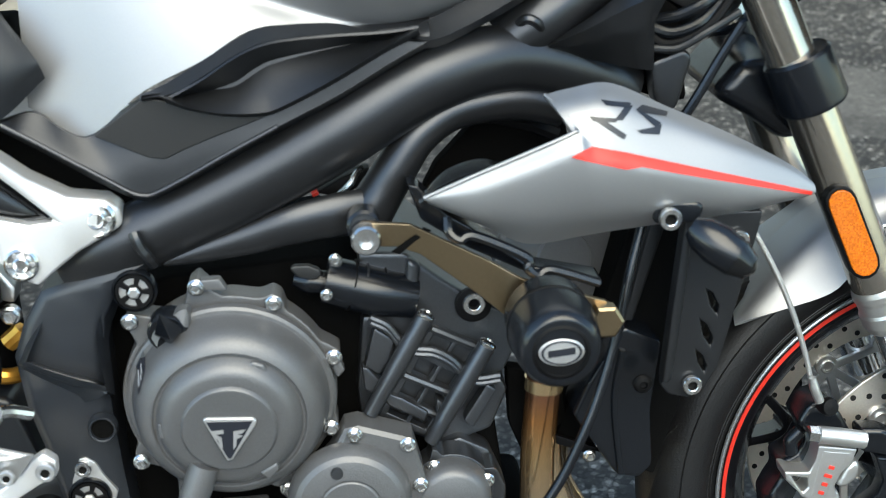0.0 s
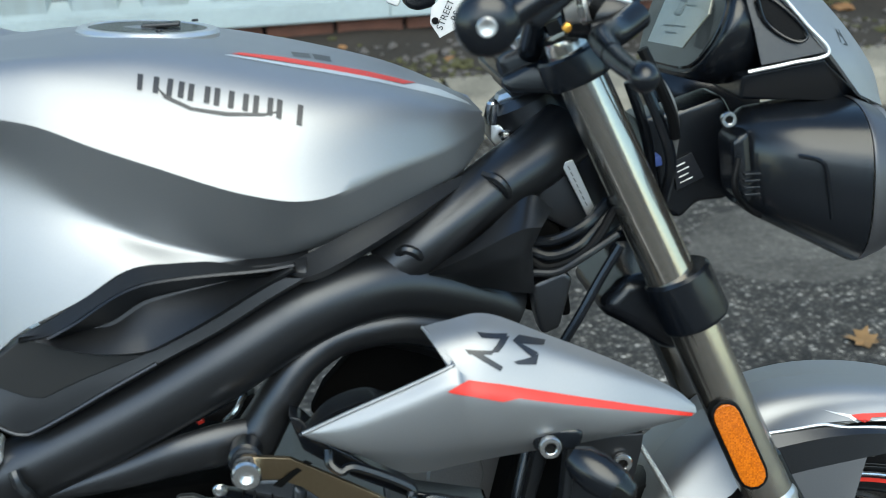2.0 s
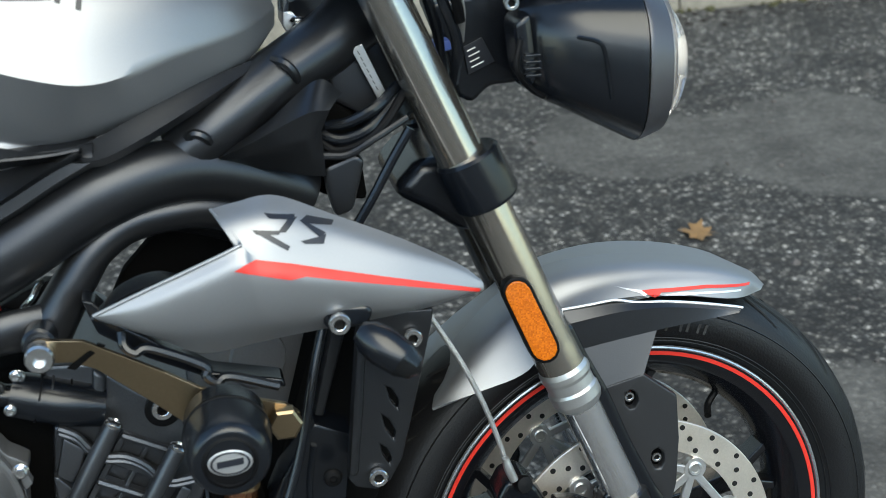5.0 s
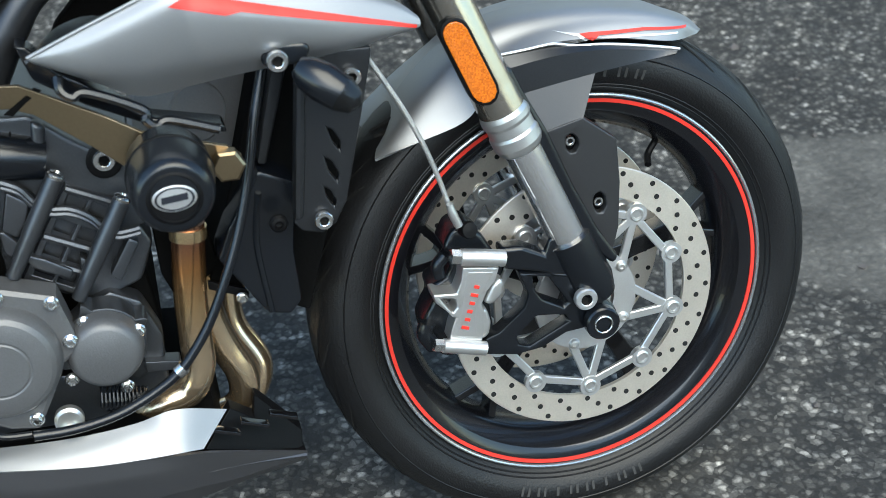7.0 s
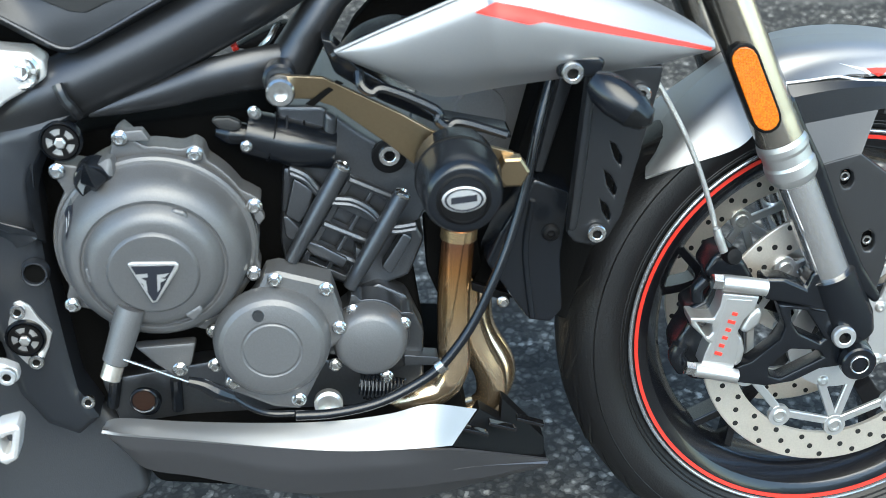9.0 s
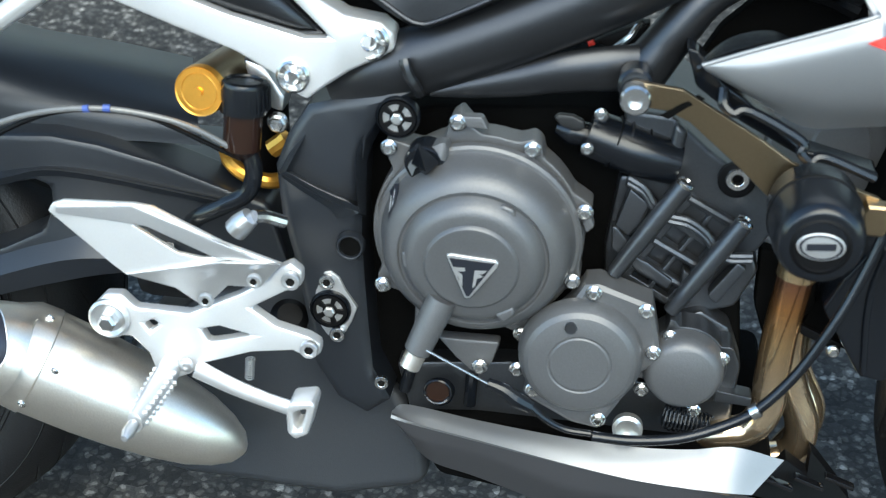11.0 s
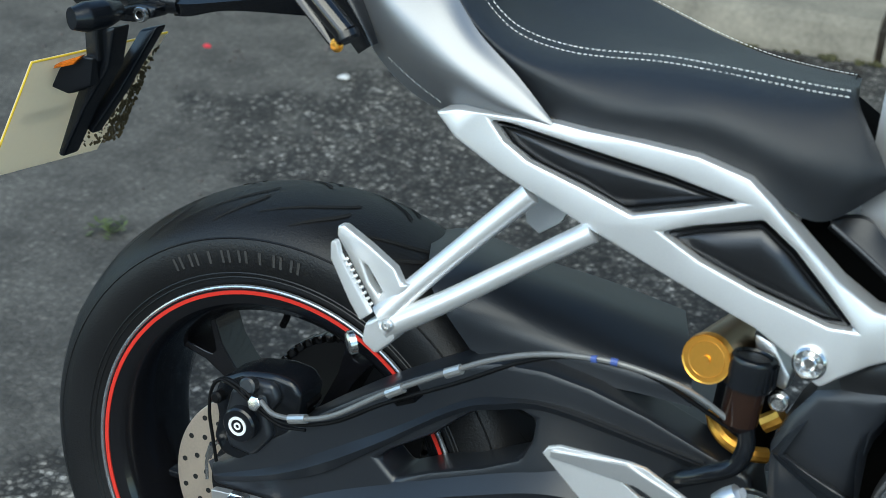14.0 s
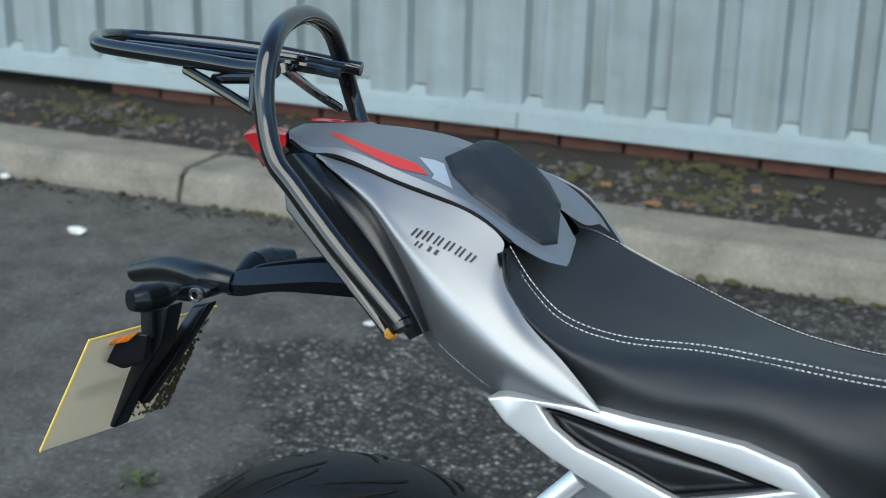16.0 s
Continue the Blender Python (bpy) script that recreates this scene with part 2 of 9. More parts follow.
def part(name, bm, mat, parent=None, label="", angle=35):
    me = bpy.data.meshes.new(name)
    bmesh.ops.recalc_face_normals(bm, faces=bm.faces)
    bm.to_mesh(me)
    bm.free()
    me.polygons.foreach_set("use_smooth", [True] * len(me.polygons))
    me.set_sharp_from_angle(angle=radians(angle))
    me.materials.append(mat)
    ob = new(name, me)
    ob.parent = holder_of(parent)
    if parent is not None and 12 < len(me.polygons) < 6000 and name not in ("brick", "kerb_stone"):
        wn = ob.modifiers.new("even_normals", "WEIGHTED_NORMAL")
        wn.keep_sharp, wn.weight = True, 60
    return tagged(ob, label)


def bevel(bm, w, seg=2, edges=None):
    if w:
        bmesh.ops.bevel(bm, geom=list(edges or bm.edges), offset=w, segments=seg, profile=0.5, affect="EDGES", clamp_overlap=True)
    return bm


def slab(pts, depth, bev=0.002, seg=2):
    """A plate: an outline of (x, y, z) points, made depth thick away from the right-hand side."""
    bm = bmesh.new()
    v = [bm.verts.new(p) for p in pts]
    f = bm.faces.new(v)
    e = bmesh.ops.extrude_face_region(bm, geom=[f])["geom"]
    bmesh.ops.translate(bm, verts=[q for q in e if isinstance(q, bmesh.types.BMVert)], vec=(0, depth, 0))
    bmesh.ops.recalc_face_normals(bm, faces=bm.faces)
    bevel(bm, bev, seg)
    return bm


def prism(pts, y0, y1, bev=0.002, seg=2):
    """A plate from an (x, z) outline between two lateral planes."""
    return slab([(x, y0, z) for x, z in pts], y1 - y0, bev, seg)


def ringed(pts, depth, width, bev=0.0015, holes=()):
    """A flat plate with openings through it."""
    bm = bmesh.new()
    loops = [pts] + list(holes)
    edges = []
    for lp in loops:
        v = [bm.verts.new(p) for p in lp]
        edges += [bm.edges.new((v[i], v[(i + 1) % len(v)])) for i in range(len(v))]
    bmesh.ops.triangle_fill(bm, edges=edges, use_beauty=True, use_dissolve=False)
    e = bmesh.ops.extrude_face_region(bm, geom=list(bm.faces))["geom"]
    bmesh.ops.translate(bm, verts=[q for q in e if isinstance(q, bmesh.types.BMVert)], vec=(0, depth, 0))
    bmesh.ops.recalc_face_normals(bm, faces=bm.faces)
    sharp = [q for q in bm.edges if len(q.link_faces) == 2 and q.calc_face_angle(0) > 0.6]
    bevel(bm, bev, 2, sharp)
    return bm


def pillow(pts, depth, steps, bev=0.001):
    """A plate whose near face swells by steps of (inset, rise)."""
    bm = bmesh.new()
    v = [bm.verts.new(p) for p in pts]
    f = bm.faces.new(v)
    e = bmesh.ops.extrude_face_region(bm, geom=[f])["geom"]
    bmesh.ops.translate(bm, verts=[q for q in e if isinstance(q, bmesh.types.BMVert)], vec=(0, depth, 0))
    bm.faces.ensure_lookup_table()
    near = min((q for q in bm.faces if len(q.verts) == len(pts)), key=lambda q: q.calc_center_median().y)
    for inset, rise in steps:
        bmesh.ops.inset_region(bm, faces=[near], thickness=inset, use_even_offset=False)
        bmesh.ops.translate(bm, verts=list(near.verts), vec=(0, -rise, 0))
    bmesh.ops.triangulate(bm, faces=[q for q in bm.faces if len(q.verts) > 4])
    return bm


def loft(rings, caps=True, closed=True):
    bm = bmesh.new()
    vs = [[bm.verts.new(p) for p in r] for r in rings]
    n = len(rings[0])
    for a, b in zip(vs, vs[1:]):
        for i in range(n if closed else n - 1):
            j = (i + 1) % n
            bm.faces.new((a[i], a[j], b[j], b[i]))
    if caps and closed:
        bm.faces.new(vs[0][::-1])
        bm.faces.new(vs[-1])
    return bm


def surf(rows, nu=40, nv=5, sharp=(), mirror=False, thick=0.0):
    """A skin through curves (rows), smooth across them but for the rows named in sharp."""
    rows = [catmull(r, nu) for r in rows]
    cuts = [0] + sorted(sharp) + [len(rows) - 1]
    grid = []
    for a, b in zip(cuts, cuts[1:]):
        cols = [catmull([rows[k][i] for k in range(a, b + 1)], (b - a) * nv + 1) for i in range(nu)]
        grid += [[cols[i][j] for i in range(nu)] for j in range(0 if not grid else 1, (b - a) * nv + 1)]
    bm = bmesh.new()
    for s in ((1, -1) if mirror else (1,)):
        vs = [[bm.verts.new((p[0], p[1] * s, p[2])) for p in r] for r in grid]
        for a, b in zip(vs, vs[1:]):
            for i in range(nu - 1):
                bm.faces.new((a[i], a[i + 1], b[i + 1], b[i]))
    bmesh.ops.remove_doubles(bm, verts=bm.verts, dist=0.0002)
    bmesh.ops.recalc_face_normals(bm, faces=bm.faces)
    if thick:
        bmesh.ops.solidify(bm, geom=list(bm.faces), thickness=thick)
    return bm


def tube(pts, r, n=14, steps=8, flat=1.0, smooth=True):
    """A round bar along a smooth path; r is one radius or one for each point."""
    k = len(pts)
    m = (k - 1) * steps + 1 if smooth and k > 2 else k
    path = catmull(pts, m) if m != k else [np.array(p, float) for p in pts]
    rs = r if isinstance(r, (list, tuple)) else [r] * k
    rad = np.interp(np.linspace(0, k - 1, m), range(k), rs)
    up = np.array([0.0, 1.0, 0.02])
    rings = []
    for i, p in enumerate(path):
        t = path[min(i + 1, m - 1)] - path[max(i - 1, 0)]
        t = t / (np.linalg.norm(t) + 1e-9)
        a = np.cross(up, t)
        if np.linalg.norm(a) < 0.15:
            a = np.cross(np.array([1.0, 0, 0.1]), t)
        a /= np.linalg.norm(a)
        if rings and a @ last < 0:
            a = -a
        last = a
        b = np.cross(t, a)
        rings.append([p + rad[i] * (a * math.cos(w) + b * flat * math.sin(w)) for w in (2 * math.pi * j / n for j in range(n))])
    return loft(rings)


def lathe(profile, origin, axis=(0, 1, 0), n=40, squash=None, caps=True):
    """A turned body: (height, radius) pairs along an axis from origin."""
    q = Vector(axis).normalized().to_track_quat("Z", "Y").to_matrix()
    o = Vector(origin)
    rings = []
    for h, r in profile:
        rings.append([o + q @ Vector((max(r, 1e-5) * math.cos(w), max(r, 1e-5) * math.sin(w) * (squash or 1), h)) for w in (2 * math.pi * j / n for j in range(n))])
    return loft(rings, caps=caps and profile[0] != profile[-1])


def box(c, s, bev=0.002, turn=(0, 0, 0)):
    bm = bmesh.new()
    bmesh.ops.create_cube(bm, size=1)
    bmesh.ops.scale(bm, vec=s, verts=bm.verts)
    bevel(bm, bev, 2)
    bmesh.ops.transform(bm, matrix=pose(*c, *turn), verts=bm.verts)
    return bm


def merge(*bms):
    out = bmesh.new()
    for b in bms:
        me = bpy.data.meshes.new("tmp")
        b.to_mesh(me)
        b.free()
        out.from_mesh(me)
        bpy.data.meshes.remove(me)
    return out


def reach(*obs):
    """A finder of the near skin of some meshes, seen from the right-hand side."""
    bm = bmesh.new()
    for ob in obs:
        bm.from_mesh(ob.data)
    tree = BVHTree.FromBMesh(bm)
    bm.free()
    return tree


def drape(outline, tree, off=0.0008, y0=-0.6, cuts=3, back=-0.15):
    """A thin marking of (x, z) outline laid on the near skin of a thing."""
    bm = bmesh.new()
    f = bm.faces.new([bm.verts.new((x, 0, z)) for x, z in outline])
    bmesh.ops.triangulate(bm, faces=[f])
    for _ in range(cuts):
        long = [e for e in bm.edges if e.calc_length() > 0.008]
        if not long:
            break
        bmesh.ops.subdivide_edges(bm, edges=long, cuts=1, use_grid_fill=False)
        bmesh.ops.triangulate(bm, faces=bm.faces)
    last = back
    for v in bm.verts:
        hit = tree.ray_cast((v.co.x, y0, v.co.z), (0, 1, 0))
        if hit[0] is not None:
            last = hit[0].y
        v.co.y = (hit[0].y if hit[0] is not None else last) - off
    return bm


def inset_pad(outline, depth, steps):
    """A moulded panel whose outline shrinks in steps of (size, height) towards the right-hand side."""
    pts = [Vector(p) for p in outline]
    c = sum(pts, Vector()) / len(pts)
    rings = [[tuple(p + Vector((0, depth, 0))) for p in pts]]
    rings += [[tuple(c + (p - c) * g - Vector((0, h, 0))) for p in pts] for g, h in steps]
    return loft(rings)


def bolt_mesh(name, kind):
    """A bolt of unit radius whose head points to -y: hex with a flange, or round with a socket."""
    if kind == "hex":
        bm = merge(lathe([(0, 1), (0.12, 1), (0.3, 0.82), (0.32, 0.6)], (0, 0, 0), (0, -1, 0), 20),
                   lathe([(0.3, 0.7), (0.8, 0.7), (0.92, 0.6), (0.94, 0.42), (0.86, 0.38), (0.84, 0.01)], (0, 0, 0), (0, -1, 0), 6, caps=False))
    elif kind == "dome":
        bm = lathe([(0, 1), (0.25, 0.97), (0.5, 0.75), (0.58, 0.42), (0.3, 0.36), (0.25, 0.01)], (0, 0, 0), (0, -1, 0), 20)
    else:
        bm = merge(lathe([(0, 1), (0.5, 1), (0.66, 0.9), (0.66, 0.56), (0.62, 0.5)], (0, 0, 0), (0, -1, 0), 24, caps=False), lathe([(0.62, 0.5), (0.0, 0.48), (0.0, 0.01)], (0, 0, 0), (0, -1, 0), 6, caps=False))
    me = bpy.data.meshes.new(name)
    bmesh.ops.recalc_face_normals(bm, faces=bm.faces)
    bm.to_mesh(me)
    bm.free()
    me.polygons.foreach_set("use_smooth", [True] * len(me.polygons))
    me.set_sharp_from_angle(angle=radians(30))
    for f in me.polygons:  # the socket in the head is coloured near-black for its shade
        if max(math.hypot(me.vertices[i].co.x, me.vertices[i].co.z) for i in f.vertices) < 0.57 and kind == "socket":
            f.material_index = 1 if min(-me.vertices[i].co.y for i in f.vertices) < 0.45 else 0
    return me


BOLTS = {}


def bolt(parent, place, r, kind="hex", mat=None, tilt=(0, 0, 0), name="bolt"):
    mat = mat or STEEL
    r = r * 0.86 if kind == "hex" else r
    key = (kind, mat.name)
    if key not in BOLTS:
        BOLTS[key] = bolt_mesh("bolt_" + kind, kind)
        BOLTS[key].materials.append(mat)
        BOLTS[key].materials.append(RECESSBLK)
    ob = new(name, BOLTS[key])
    ob.parent = holder_of(parent)
    ob.matrix_local = pose(*place, *tilt) @ Matrix.Diagonal((r, r, r, 1))
    return ob


def thing(name, label, category, m=Matrix()):
    ob = new(name)
    ob.matrix_world = m
    return tagged(ob, label, category)


# ---- ground, kerb, verge and wall ----
TURN = pose(0, 0, 0, 0, 0, 3.16)  # the wall runs 3 degrees off the bike's length


def tarmac():
    m = bpy.data.materials.new("worn_tarmac")
    m.use_nodes = True
    n, l = m.node_tree.nodes, m.node_tree.links
    b = n["Principled BSDF"]
    co = n.new("ShaderNodeTexCoord")

    def noise(s, d=4, rough=0.55):
        t = n.new("ShaderNodeTexNoise")
        t.inputs["Scale"].default_value, t.inputs["Detail"].default_value, t.inputs["Roughness"].default_value = s, d, rough
        l.new(co.outputs["Object"], t.inputs["Vector"])
        return t

    def ramp(src, stops):
        r = n.new("ShaderNodeValToRGB")
        e = r.color_ramp.elements
        while len(e) < len(stops):
            e.new(0.5)
        for k, (p, c) in zip(e, stops):
            k.position, k.color = p, (*c, 1) if isinstance(c, tuple) else (c, c, c, 1)
        l.new(src, r.inputs["Fac"])
        return r.outputs["Color"]

    def mix(f, a, c, how="MIX"):
        x = n.new("ShaderNodeMix")
        x.data_type, x.blend_type = "RGBA", how
        if isinstance(f, float):
            x.inputs["Factor"].default_value = f
        else:
            l.new(f, x.inputs["Factor"])
        l.new(a, x.inputs[6])
        l.new(c, x.inputs[7])
        return x.outputs[2]

    chips = n.new("ShaderNodeTexVoronoi")
    chips.inputs["Scale"].default_value = 80
    wob, add = noise(55, 3), n.new("ShaderNodeVectorMath")
    add.operation = "MULTIPLY_ADD"
    add.inputs[1].default_value = (0.016, 0.016, 0.016)
    l.new(wob.outputs["Color"], add.inputs[0])
    l.new(co.outputs["Object"], add.inputs[2])
    l.new(add.outputs[0], chips.inputs["Vector"])
    cell = n.new("ShaderNodeSeparateColor")
    l.new(chips.outputs["Color"], cell.inputs[0])
    stone = ramp(cell.outputs[0], [(0.0, 0.045), (0.45, 0.075), (0.72, 0.13), (0.9, 0.24), (1.0, 0.4)])
    gap = ramp(chips.outputs["Distance"], [(0.26, 1.0), (0.46, 0.3)])
    coarse = mix(1.0, stone, gap, "MULTIPLY")
    coarse = mix(1.0, coarse, ramp(noise(260, 5, 0.7).outputs["Fac"], [(0.3, 0.6), (0.7, 1.4)]), "MULTIPLY")
    coarse = mix(1.0, coarse, ramp(noise(22, 5, 0.6).outputs["Fac"], [(0.3, (0.72, 0.74, 0.76)), (0.7, (1.3, 1.27, 1.2))]), "MULTIPLY")
    tone = ramp(noise(2.2).outputs["Fac"], [(0.3, 0.55), (0.7, 1.25)])
    coarse = mix(1.0, coarse, tone, "MULTIPLY")
    smooth = ramp(noise(60, 6, 0.7).outputs["Fac"], [(0.3, (0.05, 0.051, 0.05)), (0.52, (0.085, 0.085, 0.083)), (0.68, (0.125, 0.123, 0.12)), (0.8, (0.2, 0.197, 0.192))])
    edge = noise(0.9, 8, 0.62)
    # where the surface has been skimmed smooth: soft-edged areas, ragged by the noise
    field = None
    for x, y, r in ((-1.75, 1.8, 1.0), (-1.35, 1.1, 0.55), (2.0, 1.8, 0.22), (2.5, 1.68, 0.3), (2.15, 0.55, 0.3), (-0.95, 0.4, 0.4)):
        dist = n.new("ShaderNodeVectorMath")
        dist.operation = "DISTANCE"
        l.new(co.outputs["Object"], dist.inputs[0])
        dist.inputs[1].default_value = (x, y, 0)
        near = n.new("ShaderNodeMapRange")
        near.inputs["From Min"].default_value, near.inputs["From Max"].default_value = 0.5 * r, 1.3 * r
        near.inputs["To Min"].default_value, near.inputs["To Max"].default_value = 0.2, -0.13
        l.new(dist.outputs["Value"], near.inputs["Value"])
        if field is None:
            field = near.outputs[0]
        else:
            top = n.new("ShaderNodeMath")
            top.operation = "MAXIMUM"
            l.new(field, top.inputs[0])
            l.new(near.outputs[0], top.inputs[1])
            field = top.outputs[0]
    both = n.new("ShaderNodeMath")
    both.operation = "ADD"
    l.new(edge.outputs["Fac"], both.inputs[0])
    l.new(field, both.inputs[1])
    mask = ramp(both.outputs[0], [(0.5, 0.0), (0.54, 0.8)])
    col = mix(mask, coarse, smooth)
    dirt = ramp(noise(7, 6, 0.6).outputs["Fac"], [(0.35, 0.6), (0.65, 1.18)])
    col = mix(1.0, col, dirt, "MULTIPLY")
    warm = n.new("ShaderNodeVectorMath")
    warm.operation = "MULTIPLY"
    warm.inputs[1].default_value = (1.06, 1.0, 0.92)
    l.new(col, warm.inputs[0])
    l.new(warm.outputs[0], b.inputs["Base Color"])
    b.inputs["Roughness"].default_value = 0.85
    bp = n.new("ShaderNodeBump")
    bp.inputs["Strength"].default_value, bp.inputs["Distance"].default_value = 0.5, 0.004
    l.new(chips.outputs["Distance"], bp.inputs["Height"])
    bp.invert = True
    l.new(bp.outputs["Normal"], b.inputs["Normal"])
    return m


def streaked(name, col):
    """Painted sheet with dirt runs down it."""
    m = pbr(name, col, 0.45, 0.05, (1.6, 0.12), (40, 0.05), (200, 0.04))
    n, l = m.node_tree.nodes, m.node_tree.links
    b = n["Principled BSDF"]
    co, sc, run = n.new("ShaderNodeTexCoord"), n.new("ShaderNodeMapping"), n.new("ShaderNodeTexNoise")
    sc.inputs["Scale"].default_value = (16, 16, 1.1)
    run.inputs["Scale"].default_value, run.inputs["Detail"].default_value = 1.0, 6
    l.new(co.outputs["Object"], sc.inputs["Vector"])
    l.new(sc.outputs[0], run.inputs["Vector"])
    r = n.new("ShaderNodeValToRGB")
    r.color_ramp.elements[0].position, r.color_ramp.elements[0].color = 0.32, (0.8, 0.78, 0.72, 1)
    r.color_ramp.elements[1].position, r.color_ramp.elements[1].color = 0.6, (1, 1, 1, 1)
    l.new(run.outputs["Fac"], r.inputs["Fac"])
    x = n.new("ShaderNodeMix")
    x.data_type, x.blend_type = "RGBA", "MULTIPLY"
    x.inputs["Factor"].default_value = 1.0
    l.new(b.inputs["Base Color"].links[0].from_socket, x.inputs[6])
    l.new(r.outputs["Color"], x.inputs[7])
    l.new(x.outputs[2], b.inputs["Base Color"])
    dent, soft = n.new("ShaderNodeTexNoise"), n.new("ShaderNodeBump")
    dent.inputs["Scale"].default_value, dent.inputs["Detail"].default_value = 4.5, 3
    soft.inputs["Strength"].default_value, soft.inputs["Distance"].default_value = 0.55, 0.03
    l.new(co.outputs["Object"], dent.inputs["Vector"])
    l.new(dent.outputs["Fac"], soft.inputs["Height"])
    l.new(soft.outputs["Normal"], b.inputs["Normal"])
    return m


TARMAC = tarmac()
CONCRETE = pbr("weathered_kerb_concrete", (0.2, 0.182, 0.148), 0.88, 0, (7, 0.65), (70, 0.35), (150, 0.6))
SOIL = pbr("dark_soil", (0.021, 0.017, 0.013), 0.95, 0, (6, 0.6), (60, 0.5), (80, 0.9))
BRICKS = pbr("old_brick", (0.12, 0.05, 0.034), 0.85, 0, (10, 0.6), (100, 0.25), (150, 0.5))
SHEET = streaked("pale_blue_grey_sheet", (0.272, 0.32, 0.338))
FLASH = pbr("pale_flashing", (0.28, 0.335, 0.35), 0.42, 0.05, (4, 0.25), (60, 0.1), (200, 0.05))
PEBBLE = pbr("grey_pebbles", (0.085, 0.076, 0.072), 0.9, 0, (9, 0.5), (60, 0.3), (200, 0.4))
MOSS = pbr("dark_moss", (0.05, 0.048, 0.018), 0.95, 0, (9, 0.5), (90, 0.4), (200, 0.8))
LITTER = pbr("dead_leaf_litter", (0.2, 0.1, 0.04), 0.85, 0, (9, 0.6), (90, 0.3), (200, 0.4))

gm = bmesh.new()
bmesh.ops.create_grid(gm, x_segments=2, y_segments=2, size=60)
ground = part("ground", gm, TARMAC, None, "worn grey tarmac with coarse chippings and smooth patches")
tagged(ground, kind="structure", category="ground")


def along(name, profile, u0, u1, mat, label, category):
    """A long body of (v, z) profile running along the wall."""
    us = [u0, u1]
    ob = part(name, loft([[(u, v, z) for v, z in profile] for u in us]), mat, None, label)
    ob.matrix_world = TURN
    return tagged(ob, kind="structure", category=category)


kerb = along("kerb_bed", [(2.62, -0.1), (2.86, -0.1), (2.86, 0.085), (2.62, 0.085)], -9, 9, SOIL, "mortar bed of the kerb", "kerb")
stone = loft([[(u, v, z) for v, z in [(2.585, -0.05), (2.87, -0.05), (2.87, 0.102), (2.645, 0.104), (2.612, 0.085), (2.588, 0.02)]] for u in (0.006, 1.115)])
bevel(stone, 0.006)
first = part("kerb_stone", stone, CONCRETE, kerb)
for k in range(-8, 8):
    o = first if k == -8 else new("kerb_stone", first.data)
    o.parent = kerb
    o.matrix_local = pose(-1.86 + k * 1.122, random.uniform(-0.004, 0.004), random.uniform(-0.004, 0.003), 0, 0, random.uniform(-0.1, 0.1))

vm = bmesh.new()
for s in range(181):
    for k in range(9):
        u, v = -9 + s * 0.1, 2.86 + k * 0.062
        vm.verts.new((u, v, 0.088 + 0.022 * noise.noise((u * 5, v * 7, 2)) + 0.055 * (k / 8) ** 1.5))
vm.verts.ensure_lookup_table()
for s in range(180):
    for k in range(8):
        a = s * 9 + k
        vm.faces.new([vm.verts[i] for i in (a, a + 9, a + 10, a + 1)])
verge = part("verge", vm, SOIL, None, "dark soil verge behind the kerb")
verge.matrix_world = TURN
tagged(verge, kind="structure", category="verge")



def scatter(name, mat, parent, label, count, where, size, flat=0.6, seed=1):
    """Many small uneven lumps, as one mesh."""
    rng = np.random.default_rng(seed)
    ico = bmesh.new()
    bmesh.ops.create_icosphere(ico, subdivisions=1, radius=1)
    base = np.array([v.co[:] for v in ico.verts])
    tri = np.array([[v.index for v in f.verts] for f in ico.faces])
    ico.free()
    verts, faces = [], []
    for i in range(count):
        u, v, z = where(rng)
        k = size * math.exp(rng.normal(0, 0.45))
        lump = base * (1 + rng.normal(0, 0.22, (len(base), 1))) * (k, k * rng.uniform(0.6, 1.2), k * flat)
        a = rng.uniform(0, 6.28)
        c, s_ = math.cos(a), math.sin(a)
        verts.append(lump @ np.array([[c, s_, 0], [-s_, c, 0], [0, 0, 1]]) + (u, v, z))
        faces.append(tri + i * len(base))
    me = bpy.data.meshes.new(name)
    me.from_pydata(np.concatenate(verts).tolist(), [], np.concatenate(faces).tolist())
    me.materials.append(mat)
    ob = new(name, me)
    ob.parent = parent
    if parent is None:
        tagged(ob, label, name.replace("_", " "), kind="stuff")
    else:
        tagged(ob, label)
        ob["kind"] = "stuff"
    return ob


def on_verge(lo, hi, clump=0.0):
    def where(rng):
        while True:
            u, v = rng.uniform(-4.2, 5.2), rng.uniform(lo, hi)
            if rng.random() > clump or noise.noise((u * 1.7, v * 4, 5)) > 0.12:
                return u, v, 0.09 + 0.022 * noise.noise((u * 5, v * 7, 2)) + 0.055 * max(0, (v - 2.86) / 0.496) ** 1.5
    return where


for name_, mat_, label_, n_, lo_, hi_, cl_, sz_, fl_ in (
        ("pebbles", PEBBLE, "grey pebbles and grit on the verge", 2600, 2.84, 3.2, 0.3, 0.0085, 0.6),
        ("moss", MOSS, "dark olive moss on the soil", 1500, 2.86, 3.34, 0.97, 0.013, 0.45),
        ("leaf_litter", LITTER, "brown and orange dead leaves on the verge", 90, 2.9, 3.3, 0.2, 0.017, 0.25)):
    o = scatter(name_, mat_, None, label_, n_, on_verge(lo_, hi_, cl_), sz_, fl_, len(name_))
    o.matrix_world = TURN
